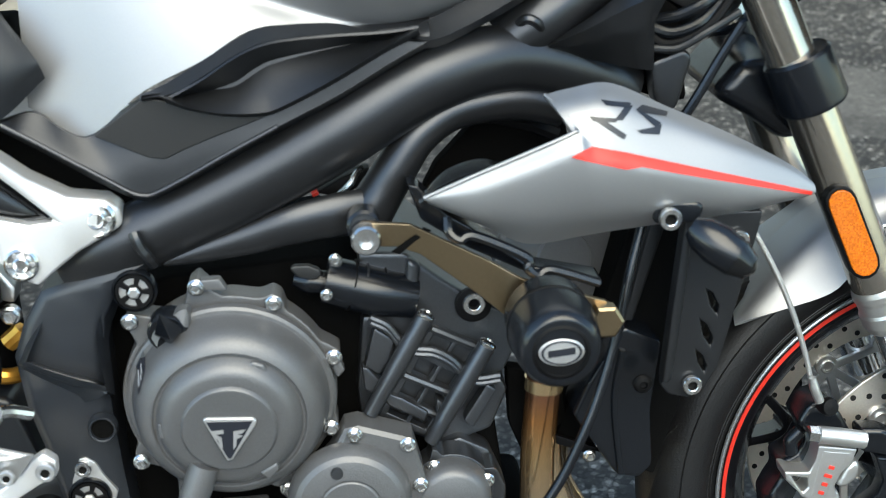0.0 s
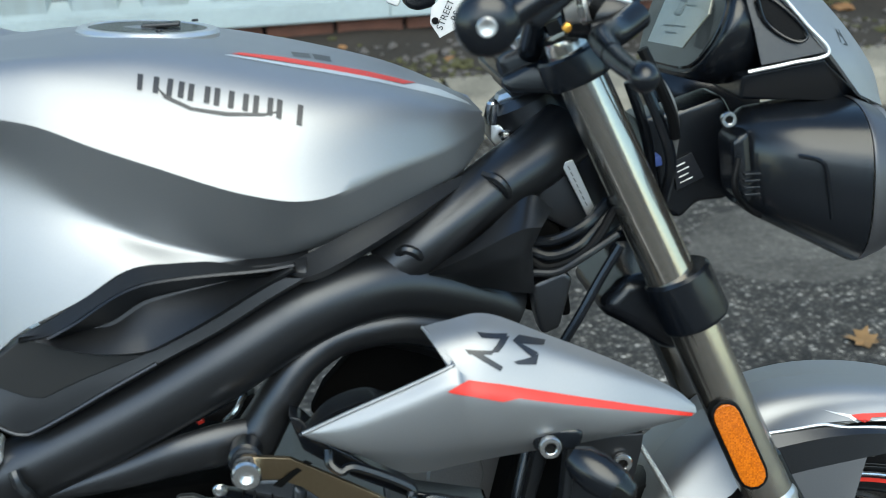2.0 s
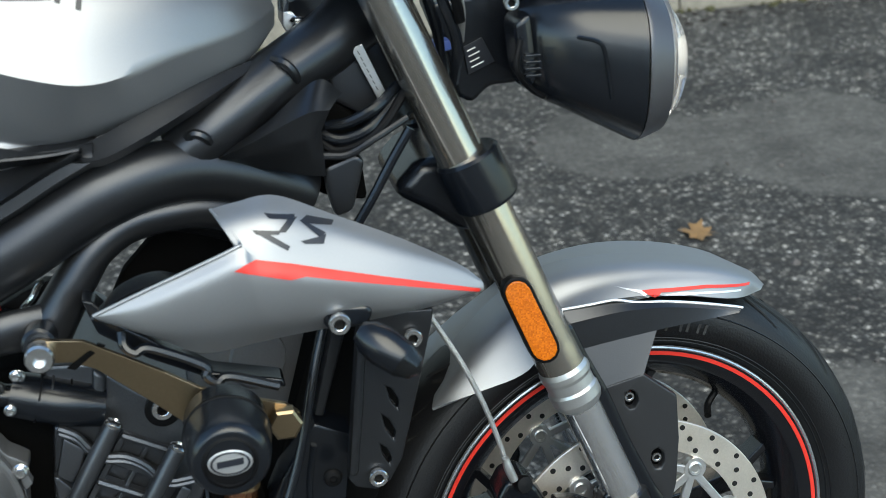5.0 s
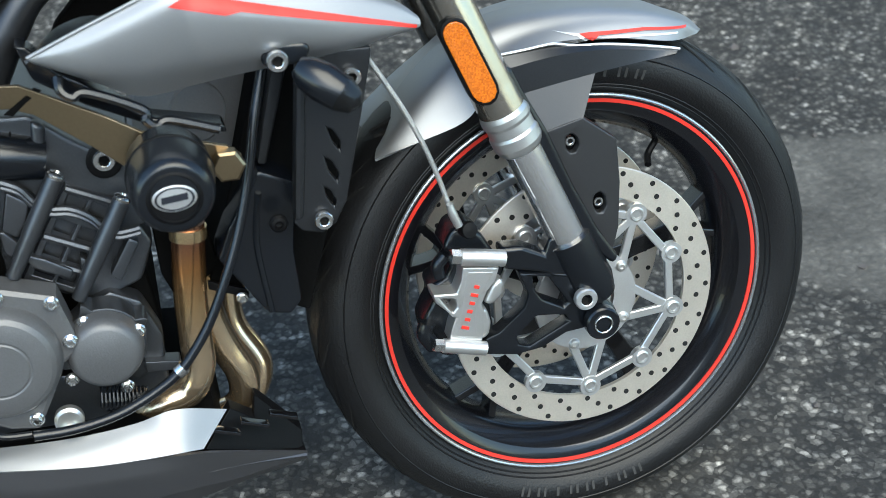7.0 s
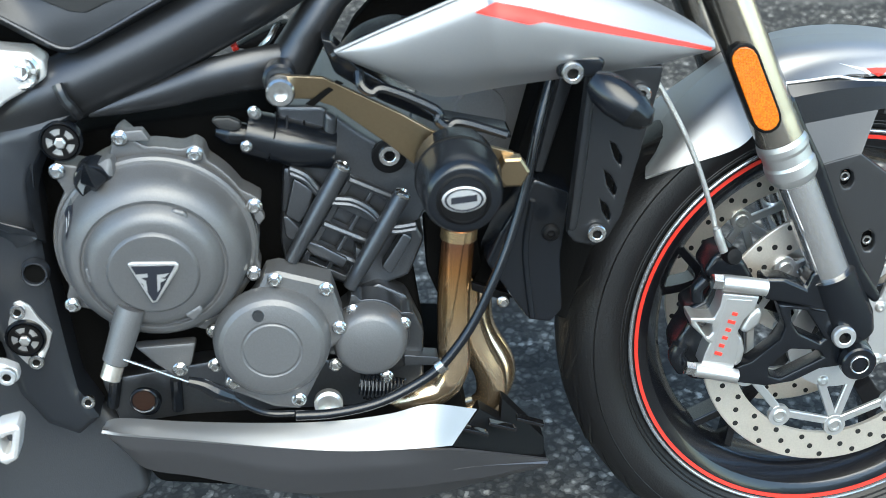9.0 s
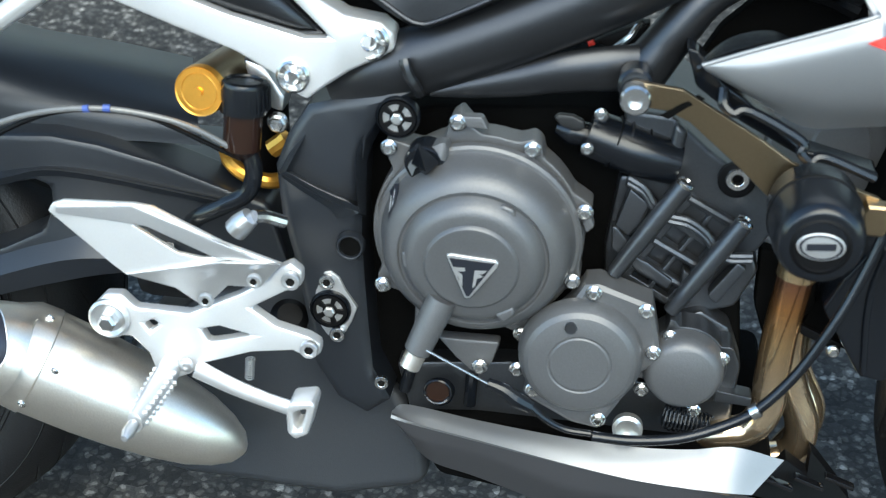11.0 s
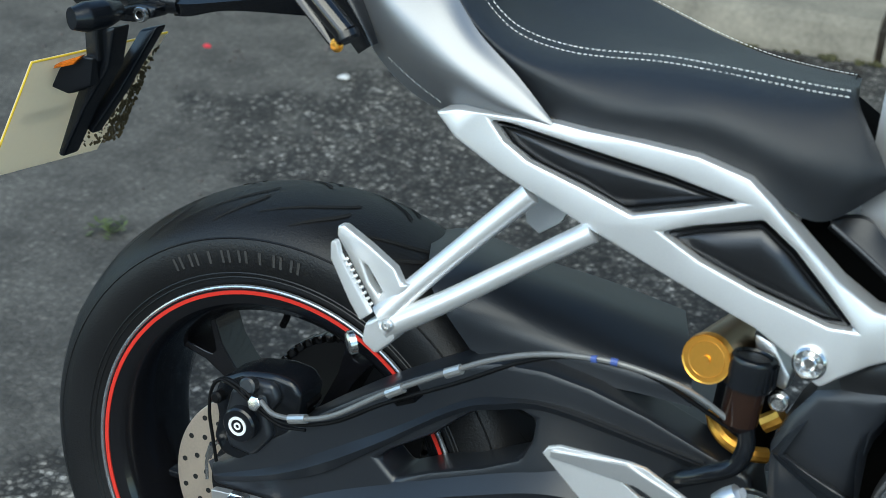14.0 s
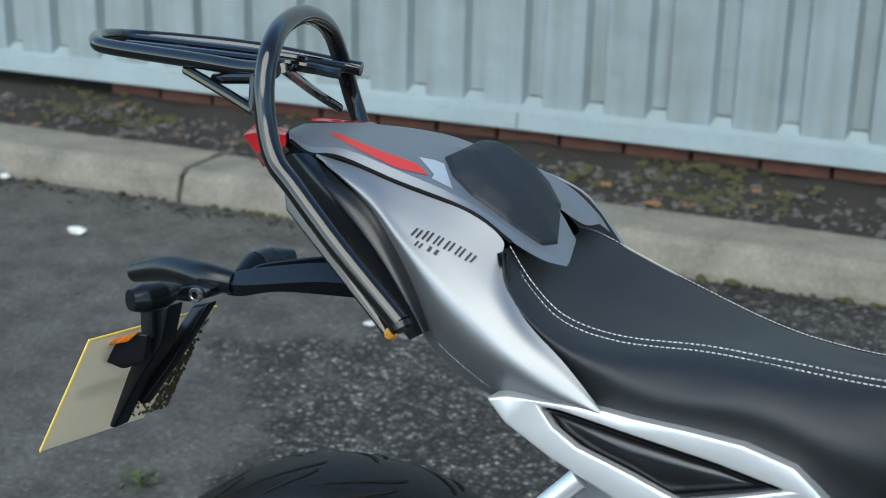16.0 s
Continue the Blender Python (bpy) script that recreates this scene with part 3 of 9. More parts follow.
g_ = scatter("kerb_moss", MOSS, None, "dark moss along the foot and back edge of the kerb", 700, lambda rng: (rng.uniform(-4.2, 5.2), *((rng.normal(2.588, 0.008), 0.004) if rng.random() < 0.6 else (rng.normal(2.86, 0.012), 0.1))), 0.008, 0.5, 4)
g_.matrix_world = TURN

# loose things lying on the tarmac
scatter("grit", PEBBLE, None, "loose pale grit and chippings on the tarmac", 1500, lambda rng: (rng.uniform(-3.2, 3.6), 2.6 - abs(rng.normal(0, 0.9)), 0.0015), 0.0032, 0.6, 8)
scatter("gutter_dirt", SOIL, None, "dark dirt gathered in the gutter by the kerb", 900, lambda rng: (rng.uniform(-3.6, 4.4), 2.56 - abs(rng.normal(0, 0.05)), 0.001), 0.006, 0.4, 9).matrix_world = TURN
DRYLEAF = pbr("dry_leaf", (0.22, 0.125, 0.05), 0.75, 0, (40, 0.3), (200, 0.2), (200, 0.2))
lf = bmesh.new()
mid = lf.verts.new((0, 0, 0.006))
rim_ = [lf.verts.new((r * math.cos(a), r * math.sin(a), 0.003 + 0.012 * abs(math.sin(1.5 * a)) * r / 0.04)) for a, r in ((k * math.pi / 9, (0.042 if k % 2 else 0.024) + 0.006 * math.sin(k * 5)) for k in range(18))]
for i in range(18):
    lf.faces.new((mid, rim_[i], rim_[(i + 1) % 18]))
leaf = part("fallen_leaf", lf, DRYLEAF, None, "dry yellow-brown leaf curled on the tarmac", 60)
leaf.location = (2.0, 1.29, 0)
tagged(leaf, category="leaf")


def lump(name, at, size, col, label, category, seed):
    rng = np.random.default_rng(seed)
    bm = bmesh.new()
    bmesh.ops.create_icosphere(bm, subdivisions=2, radius=1)
    for v in bm.verts:
        v.co *= 1 + rng.normal(0, 0.13)
        v.co.x, v.co.y, v.co.z = v.co.x * size, v.co.y * size * 0.7, (v.co.z + 0.8) * size * 0.4
    ob = part(name, bm, pbr(name + "_surface", col, 0.8, 0, (40, 0.2), (200, 0.2), (200, 0.3)), None, label, 60)
    ob.location = at
    return tagged(ob, category=category)


lump("pale_stone", (-2.08, 2.07, 0), 0.03, (0.7, 0.69, 0.66), "pale stone lying on the tarmac", "stone", 1)
lump("pale_stone", (-2.68, 2.43, 0), 0.022, (0.62, 0.62, 0.6), "small pale stone by the kerb", "stone", 2)
lump("pale_stone", (-0.94, 1.83, 0), 0.016, (0.55, 0.56, 0.56), "small pale stone on the tarmac", "stone", 3)
lump("red_scrap", (-1.37, 1.86, 0), 0.012, (0.6, 0.04, 0.06), "scrap of red plastic on the tarmac", "litter", 4)
wd = bmesh.new()
for k in range(60):
    a, q, h = random.uniform(0, 6.28), random.uniform(0, 0.045), random.uniform(0.004, 0.02)
    c = Vector((q * math.cos(a), q * math.sin(a), h))
    u = Vector((math.cos(a * 3), math.sin(a * 3), 0.4)) * 0.009
    w = Vector((-math.sin(a * 3), math.cos(a * 3), 0.1)) * 0.004
    wd.faces.new([wd.verts.new(c + p) for p in (-u, w, u, -w)])
weed = part("weed_tuft", wd, pbr("weed_leaf", (0.07, 0.095, 0.03), 0.7, 0, (30, 0.3), (200, 0.2), (200, 0.2)), None, "low green weed growing in the tarmac")
weed.location = (-0.94, 0.87, 0)
tagged(weed, category="weed")

plinth = along("wall_base", [(3.37, 0), (3.6, 0), (3.6, 0.3), (3.37, 0.3)], -9, 9, SOIL, "mortar core of the brick base", "wall")
bm_ = box((0.1075, 0.02, 0.0), (0.215, 0.1, 0.062), 0.004)
bk = part("brick", bm_, BRICKS, plinth)
k = 0
for u in range(-12, 17):
    for c in range(2):
        o = bk if k == 0 else new("brick", bk.data)
        k += 1
        o.parent = plinth
        o.matrix_local = pose(u * 0.228 + 0.11 * c, 3.36 + random.uniform(-0.004, 0.004), 0.095 + c * 0.074, 0, random.uniform(-0.6, 0.6), 0)


def wall_sheet():
    prof = []
    u = 0.347 - 0.2165 * 40
    for _ in range(80):
        prof += [(u - 0.138, 3.335), (u, 3.335), (u + 0.016, 3.37), (u + 0.066, 3.37)]
        u += 0.2165
    front = [[(a, b, z) for a, b in prof] for z in (0.25, 0.255, 1.2, 2.9)]
    return loft(front, closed=False)


wall = part("wall_sheet", wall_sheet(), SHEET, None, "pale blue-grey box-profile metal wall cladding", angle=20)
wall.matrix_world = TURN
tagged(wall, kind="structure", category="wall")
wall_back = along("wall_back", [(3.39, 0.2), (3.6, 0.2), (3.6, 2.95), (3.39, 2.95)], -9, 9, SOIL, "backing of the clad wall", "wall")
flash = along("flashing", [(3.372, 0.296), (3.335, 0.265), (3.29, 0.254), (3.282, 0.195), (3.29, 0.19), (3.372, 0.24)], -9, 9, FLASH,
              "pale blue painted drip flashing under the cladding", "trim")

for k in range(-7, 9):
    bolt(wall, (0.4 - 0.108 + 0.433 * k, 3.364, 0.365 + 0.006 * math.sin(k * 7)), 0.011, "dome", SHEET, name="fixing")
joint = box((0, 0, 0), (0.004, 0.02, 0.058), 0.001)
lap = part("flashing_lap", joint, FLASH, flash)
for k, u in enumerate((-3.4, -0.95, 1.42, 3.8)):
    o = lap if k == 0 else new("flashing_lap", lap.data)
    o.parent = flash
    o.matrix_local = pose(u, 3.288, 0.224)

# the yard's other side, behind the camera: an unseen clad shed, added to shape reflections
SHEDSHEET = streaked("grey_shed_sheet", (0.3, 0.33, 0.335))
shed = part("shed_sheet", wall_sheet(), SHEDSHEET, None, "unseen grey box-profile cladding across the yard, added for reflections", angle=20)
shed.matrix_world = pose(0, -9.2, 0.4, 0, 0, 180)
tagged(shed, kind="structure", category="wall")
shed_foot = part("shed_foot", box((0, -12.68, 0.4), (18, 0.3, 0.8), 0.01), BRICKS, None, "unseen brick foot added under the shed across the yard")
tagged(shed_foot, kind="structure", category="wall")
BIKE = pose(0, 0, 0, -8.21, 0, 0)
bike = thing("motorcycle", "matt silver naked motorcycle with graphite frame on a side stand", "motorcycle", BIKE)


# ---- wheels ----
def wheel(name, label, centre, steer, rt, half, rim_half, stripe_r, spoke_at, n_marks):
    """Tyre, cast rim with five forked spokes, red pinstripe and hub; its axle is y in its own frame."""
    hub = Matrix.Translation(centre) @ Matrix.Rotation(radians(steer), 4, Vector((-0.407, 0, 0.914)))
    ob = part(name, lathe([(-0.05, 0.03), (-0.048, 0.042), (0.048, 0.042), (0.05, 0.03)], (0, 0, 0), (0, 1, 0), 32), RIM, bike, label)
    ob.matrix_local = hub
    rb = stripe_r + 0.0085
    rc = stripe_r - 0.01
    def flank(f):
        """Half width of the tyre at a share f of its height."""
        if f < 0.42:
            return rim_half + (half - rim_half) * math.sin(f / 0.42 * math.pi / 2)
        return half * max(0.0, 1 - ((f - 0.42) / 0.58) ** 2.3) ** 0.5

    fs = [k / 26 for k in range(27)]
    fs = sorted(fs + [0.985, 0.995, 0.998])
    prof = [(-flank(f), rb + (rt - rb) * f) for f in fs]
    prof += [(-y, r) for y, r in prof[-2::-1]]
    tyre = part("tyre", lathe(prof, (0, 0, 0), (0, 1, 0), 160, caps=False), RUBBER, ob, "black road tyre with worn grooved tread")
    w = rim_half
    side = [(-w + 0.002, rc - 0.004), (-w - 0.0025, rc + 0.005), (-w - 0.0035, rc + 0.0155), (-w + 0.002, rc + 0.017), (-w + 0.006, rc - 0.001), (-w + 0.018, rc - 0.009), (-0.3 * w, rc - 0.016)]
    back = [(-0.3 * w, rc - 0.024), (-w + 0.016, rc - 0.016), (-w + 0.002, rc - 0.004)]
    q = 0.6 if half > 0.08 else 1.0
    rim = part("rim", lathe(side + [(-y * q, r) for y, r in side[::-1]] + [(-y * q, r) for y, r in back[::-1]][1:] + back, (0, 0, 0), (0, 1, 0), 120), RIM, ob)
    s0 = stripe_r - 0.0018
    part("pinstripe", lathe([(-w - 0.002, s0), (-w - 0.0042, s0), (-w - 0.0048, s0 + 0.0042), (-w - 0.0026, s0 + 0.0042), (-w - 0.002, s0)], (0, 0, 0), (0, 1, 0), 120), RED, rim, "red pinstripe")
    # bead whose glint is put into its colour
    s1 = stripe_r + 0.0068
    part("rim_lip", lathe([(-w - 0.0035 + 0.0026 * math.cos(q), s1 + 0.0024 * math.sin(q)) for q in [-k * math.pi / 5 for k in range(11)]], (0, 0, 0), (0, 1, 0), 120), LIPGLINT, rim, "rim lip in pale metal for the glint on black paint")
    for k in range(5):
        fork, y_ = [(0.03, 0.016), (0.085, 0.0105), (0.13, 0.011), (0.158, 0.0165), (0.182, 0.029), (0.193, 0.037)], -0.016 - 0.012 * (half > 0.08)
        gap = [(0.158, 0.0035), (0.166, 0.009), (0.183, 0.0185), (0.1905, 0.0225)]
        bm = ringed([(x, y_, -z) for x, z in fork] + [(x, y_, z) for x, z in fork[::-1]], 0.03 + 0.02 * (half > 0.08), 0, 0.004,
                    ([(x, y_, -z) for x, z in gap] + [(x, y_, z) for x, z in gap[::-1]],))
        bmesh.ops.transform(bm, matrix=Matrix.Rotation(-radians(spoke_at + 72 * k), 4, "Y"), verts=bm.verts)
        part("spoke", bm, RIM, rim)
    va = radians(spoke_at + 36)
    bm = tube([(0.19 * math.cos(va), -0.002, 0.19 * math.sin(va)), (0.17 * math.cos(va), -0.006, 0.17 * math.sin(va)), (0.16 * math.cos(va), -0.02, 0.16 * math.sin(va))], 0.004, 8)
    part("valve", bm, BLACK, rim)
    for f in (0.1, 0.16, 0.6):
        part("sidewall_ridge", lathe([(-flank(f - 0.012) - 0.0002, rb + (rt - rb) * (f - 0.012)), (-flank(f) - 0.0012, rb + (rt - rb) * f), (-flank(f + 0.012) - 0.0002, rb + (rt - rb) * (f + 0.012))], (0, 0, 0), (0, 1, 0), 120, caps=False), RUBBER, tyre)
    # tread grooves: slanting sickle strips, dark for the shade of cuts; and raised sidewall marks
    def skin(y):
        q = min(1.0, abs(y) / half)
        return rb + (rt - rb) * (0.42 + 0.58 * (1 - q * q) ** (1 / 2.3))

    gv = bmesh.new()
    count, sweep = 20, (1 if half > 0.08 else -1)
    for k in range(count):
        for side in (1, -1):
            for (ya, yb, lean, wd) in ((0.12, 0.7, 0.3, 0.0024), (0.36, 0.82, 0.16, 0.0021)):
                a0 = 2 * math.pi * (k + (0.5 if side < 0 else 0) + (0.45 if wd < 0.002 else 0)) / count
                prev = None
                for q in range(9):
                    f = q / 8
                    y = side * half * (ya + (yb - ya) * f)
                    a = a0 + lean * (f ** 1.6) * sweep
                    r = skin(y) + 0.0009
                    t = wd * (0.4 + 1.6 * math.sin(math.pi * min(1, f * 0.85 + 0.1)))
                    pr = [gv.verts.new((r * math.cos(b), y, r * math.sin(b))) for b in (a - t / r, a + t / r)]
                    if prev:
                        gv.faces.new((prev[0], prev[1], pr[1], pr[0]))
                    prev = pr
    part("tread_groove", gv, RECESSBLK, tyre, "dark strips standing in for shaded tread grooves")["kind"] = "stuff"
    mk = bmesh.new()
    r0, r1 = rb + (rt - rb) * 0.3, rb + (rt - rb) * 0.46
    for start in n_marks:
        for k in range(8):
            a = radians(start - k * 4.6)
            wd = radians(1.25)
            for (f0, f1, g0, g1) in ((r0, r1, -1, -0.45), (r0, r1, 0.45, 1)) if k % 3 != 2 else ((r0, r1, -0.3, 0.3),):
                c = [(f, a + g * wd) for f, g in ((f0, g0), (f1, g0), (f1, g1), (f0, g1))]
                mk.faces.new([mk.verts.new((f * math.cos(b), -flank((f - rb) / (rt - rb)) - 0.001, f * math.sin(b))) for f, b in c])
    part("sidewall_mark", mk, MARK, tyre, "raised letter-like bars on the sidewall")["kind"] = "stuff"
    return ob, rim


front, front_rim = wheel("front_wheel", "black cast front wheel with red pinstripe", (1.4205, 0.02, 0.2976), 3.08, 0.299, 0.06, 0.043, 0.2205, 14.5, (-75, 105))
rear, rear_rim = wheel("rear_wheel", "black cast rear wheel with red pinstripe", (0, 0, 0.313), 0, 0.318, 0.093, 0.083, 0.221, 66, (118, -62))


def bar(p, q, y, wd):
    """A flat bar between two (x, z) places."""
    dx, dz = q[0] - p[0], q[1] - p[1]
    k = wd / 2 / math.hypot(dx, dz)
    ox, oz = -dz * k, dx * k
    return prism([(p[0] + ox, p[1] + oz), (q[0] + ox, q[1] + oz), (q[0] - ox, q[1] - oz), (p[0] - ox, p[1] - oz)], y - 0.003, y + 0.003, 0.001, 1)


def rotor(name, wheel_ob, y, r_out, r_in, bobbins, arms_in, holes):
    """A drilled brake disc on its own carrier."""
    d = part(name, lathe([(y, r_in), (y, r_out - 0.001), (y + 0.001, r_out), (y + 0.004, r_out), (y + 0.005, r_out - 0.001), (y + 0.005, r_in), (y, r_in)], (0, 0, 0), (0, 1, 0), 96), DISC, wheel_ob,
             "drilled steel brake disc")
    # the holes are dark plugs, their shade put into the colour
    hb = bmesh.new()
    for row in range(holes):
        for k, rr in enumerate((0.2, 0.5, 0.8)):
            a = 2 * math.pi * (row + k * 0.36) / holes
            r = r_in + (r_out - r_in) * rr
            bmesh.ops.create_cone(hb, cap_ends=True, segments=10, radius1=0.0031, radius2=0.0031, depth=0.0062,
                                  matrix=pose(r * math.cos(a), y + 0.0025, r * math.sin(a), 90, 0, 0))
    part("drill_hole", hb, RECESSBLK, d, "dark plugs standing in for shaded drilled holes")["kind"] = "stuff"
    return d


for y, tag in ((-0.0725, "near"), (0.0675, "far")):
    d = rotor("brake_disc", front, y, 0.155, 0.121, 10, 0.05, 24)
    part("disc_carrier", lathe([(y - 0.004, 0.034), (y - 0.004, 0.06), (y + 0.004, 0.06), (y + 0.004, 0.034), (y - 0.004, 0.034)], (0, 0, 0), (0, 1, 0), 40), ALU, d, "pale cast disc carrier")
    for k in range(10):
        a, c = radians(19.5 + 36 * k), radians(19.5 + 36 * (k + 1))
        part("carrier_arm", bar((0.107 * math.cos(a), 0.107 * math.sin(a)), (0.107 * math.cos(c), 0.107 * math.sin(c)), y, 0.009), ALU, d)
        if k % 2:
            for off in (-30, 30):
                b = radians(19.5 + 36 * k + off)
                part("carrier_arm", bar((0.046 * math.cos(b), 0.046 * math.sin(b)), (0.107 * math.cos(a), 0.107 * math.sin(a)), y, 0.0095), ALU, d)
        part("bobbin_seat", lathe([(y - 0.0035, 0.001), (y - 0.0038, 0.0125), (y + 0.003, 0.0125)], (0.1105 * math.cos(a), 0, 0.1105 * math.sin(a)), (0, 1, 0), 20), ALU, d)
        part("bobbin", lathe([(y - 0.0042, 0.001), (y - 0.0042, 0.0042), (y - 0.0055, 0.0046), (y - 0.0058, 0.0068), (y - 0.005, 0.0082), (y + 0.006, 0.0082)], (0.1105 * math.cos(a), 0, 0.1105 * math.sin(a)), (0, 1, 0), 20), CASTSILVER, d)
    for k in range(5):
        a = radians(19.5 + 18 + 72 * k)
        bolt(d, (0.054 * math.cos(a), y - 0.004, 0.054 * math.sin(a)), 0.0065, "dome", CASTSILVER)

d = rotor("brake_disc", rear, -0.1055, 0.11, 0.062, 5, 0.04, 20)
d.data.materials[0] = WORNDISC
part("disc_carrier", lathe([(-0.106, 0.064), (-0.108, 0.058), (-0.1, 0.04), (-0.05, 0.04), (-0.05, 0.064), (-0.106, 0.064)], (0, 0, 0), (0, 1, 0), 40), RIM, d)
# sprocket and chain run on the far side
ring = [(0.1 + (0.006 if k % 2 else 0)) for k in range(88)]
part("sprocket", prism([(ring[k] * math.cos(2 * math.pi * k / 88), ring[k] * math.sin(2 * math.pi * k / 88)) for k in range(88)], 0.094, 0.1, 0.0), TRIM, rear, "dark rear sprocket")
for k in range(44):
    a = 2 * math.pi * k / 44
    link = box((0, 0, 0), (0.013, 0.02, 0.011), 0.003)
    bmesh.ops.transform(link, matrix=Matrix.Translation((0.107 * math.cos(a), 0.097, 0.107 * math.sin(a))) @ Matrix.Rotation(-a + math.pi / 2, 4, "Y"), verts=link.verts)
    if -0.3 < math.cos(a - radians(70)):
        part("chain_link", link, RIM, rear)
    else:
        link.free()


# ---- tank ----
tank = part("fuel_tank", surf([
    [(.567, -.125, .768), (.614, -.14, .744), (.665, -.15, .781), (.717, -.155, .806), (.762, -.152, .83), (.815, -.14, .827), (.881, -.128, .822), (.935, -.122, .836), (1.002, -.1, .86), (1.046, -.078, .876), (1.071, -.055, .899)],
    [(.568, -.105, .932), (.602, -.115, .93), (.639, -.122, .921), (.687, -.13, .902), (.731, -.134, .877), (.78, -.138, .857), (.863, -.143, .835), (.93, -.143, .845), (.998, -.12, .868), (1.044, -.09, .882), (1.072, -.055, .902)],
    [(.582, -.135, .975), (.614, -.145, .972), (.65, -.155, .965), (.699, -.165, .955), (.742, -.172, .937), (.789, -.178, .919), (.858, -.182, .893), (.916, -.178, .883), (.979, -.15, .897), (1.038, -.105, .906), (1.073, -.055, .916)],
    [(.584, -.125, 1.008), (.616, -.128, 1.008), (.65, -.13, .998), (.699, -.134, .998), (.744, -.138, .991), (.792, -.142, .98), (.864, -.15, .965), (.922, -.15, .951), (.983, -.13, .942), (1.035, -.095, .932), (1.07, -.048, .925)],
    [(.569, -.085, .99), (.603, -.09, .997), (.638, -.092, 1.001), (.689, -.096, 1.004), (.741, -.1, 1.006), (.798, -.1, 1.003), (.869, -.1, .99), (.931, -.1, .975), (.995, -.09, .957), (1.044, -.062, .937), (1.074, -.035, .92)],
    [(.545, 0, .995), (.58, 0, 1), (.617, 0, 1.005), (.671, 0, 1.007), (.726, 0, 1.012), (.788, 0, 1.011), (.864, 0, .995), (.931, 0, .978), (.999, 0, .956), (1.047, 0, .937), (1.078, 0, .916)]],
    60, 7, (2,), mirror=True), SILVER, bike, "matt silver fuel tank", 50)
tank_skin = reach(tank)
def drape_down(outline, ob, off, mat, name, label):
    """A marking laid on a thing from above: outline of (x, y, z) points."""
    tree = reach(ob)
    bm = bmesh.new()
    f = bm.faces.new([bm.verts.new((x, y, 0)) for x, y, z in outline])
    bmesh.ops.triangulate(bm, faces=[f])
    for _ in range(3):
        long = [e for e in bm.edges if e.calc_length() > .008]
        if long:
            bmesh.ops.subdivide_edges(bm, edges=long, cuts=1)
            bmesh.ops.triangulate(bm, faces=bm.faces)
    zz = outline[0][2]
    for v in bm.verts:
        hit = tree.ray_cast((v.co.x, v.co.y, 3), (0, 0, -1))
        if hit[0] is not None:
            zz = hit[0].z
        v.co.z = zz + off
    return part(name, bm, mat, ob, label)


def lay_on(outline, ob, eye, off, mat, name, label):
    """A thin marking cast on a thing's skin from a camera place, to fit its view."""
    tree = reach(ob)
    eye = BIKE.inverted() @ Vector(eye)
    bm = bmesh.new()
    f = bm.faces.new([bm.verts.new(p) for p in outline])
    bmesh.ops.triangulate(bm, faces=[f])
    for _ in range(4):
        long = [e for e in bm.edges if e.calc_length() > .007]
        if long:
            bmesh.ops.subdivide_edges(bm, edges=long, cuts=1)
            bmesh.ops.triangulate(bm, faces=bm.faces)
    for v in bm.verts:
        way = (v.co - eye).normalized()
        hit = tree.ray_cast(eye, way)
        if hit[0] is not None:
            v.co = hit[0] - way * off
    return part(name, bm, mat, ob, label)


# the camera's place at 3.5 s; the tank markings are fitted to this view
CAMEYE35 = (.938, -1.13, 1.39)
lay_on([(.855, -.09, .994), (.862, -.09, .995), (.892, -.09, .991), (.926, -.09, .984), (.97, -.09, .975), (1.011, -.09, .964), (1, -.09, .961), (.967, -.09, .969), (.936, -.09, .976), (.897, -.09, .985)], tank, CAMEYE35, .0015, RED, "tank_stripe", "red stripe")
lay_on([(.848, -.09, .993), (.855, -.09, .993), (.897, -.09, .984), (.936, -.09, .976), (.967, -.09, .969), (1, -.09, .96), (1.012, -.09, .963), (1.032, -.09, .958), (1.056, -.09, .946), (1.059, -.09, .942), (1.024, -.09, .951), (.995, -.09, .958), (.955, -.09, .968), (.897, -.09, .981)], tank, CAMEYE35, .0012, ALUP, "tank_keyline", "pale keyline")
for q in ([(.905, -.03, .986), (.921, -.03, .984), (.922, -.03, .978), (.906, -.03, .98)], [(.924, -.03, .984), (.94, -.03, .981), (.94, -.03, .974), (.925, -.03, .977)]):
    lay_on(q, tank, CAMEYE35, .0012, GREYPAINT, "tank_label", "small grey warning label")
# dark raised marks on the tank flank and their underline
BARS = [
    ([(.7749, -.145, .9894), (.7907, -.145, .9859), (.7887, -.145, .9746), (.7747, -.145, .978)], 1), ([(.7934, -.145, .9853), (.8089, -.145, .9823), (.8068, -.145, .97), (.7918, -.145, .974)], 2), ([(.8129, -.145, .9807), (.8184, -.145, .9796), (.8164, -.145, .9682), (.8109, -.145, .9693)], 1),
    ([(.8211, -.145, .9785), (.8384, -.145, .9749), (.8364, -.145, .963), (.819, -.145, .9666)], 2), ([(.8416, -.145, .9743), (.8687, -.145, .9675), (.8667, -.145, .9555), (.8396, -.145, .9619)], 3), ([(.8724, -.145, .9668), (.8881, -.145, .9633), (.8861, -.145, .9508), (.8704, -.145, .9544)], 2),
    ([(.8909, -.145, .9627), (.9117, -.145, .956), (.9092, -.145, .9411), (.8889, -.145, .9492)], 2)]
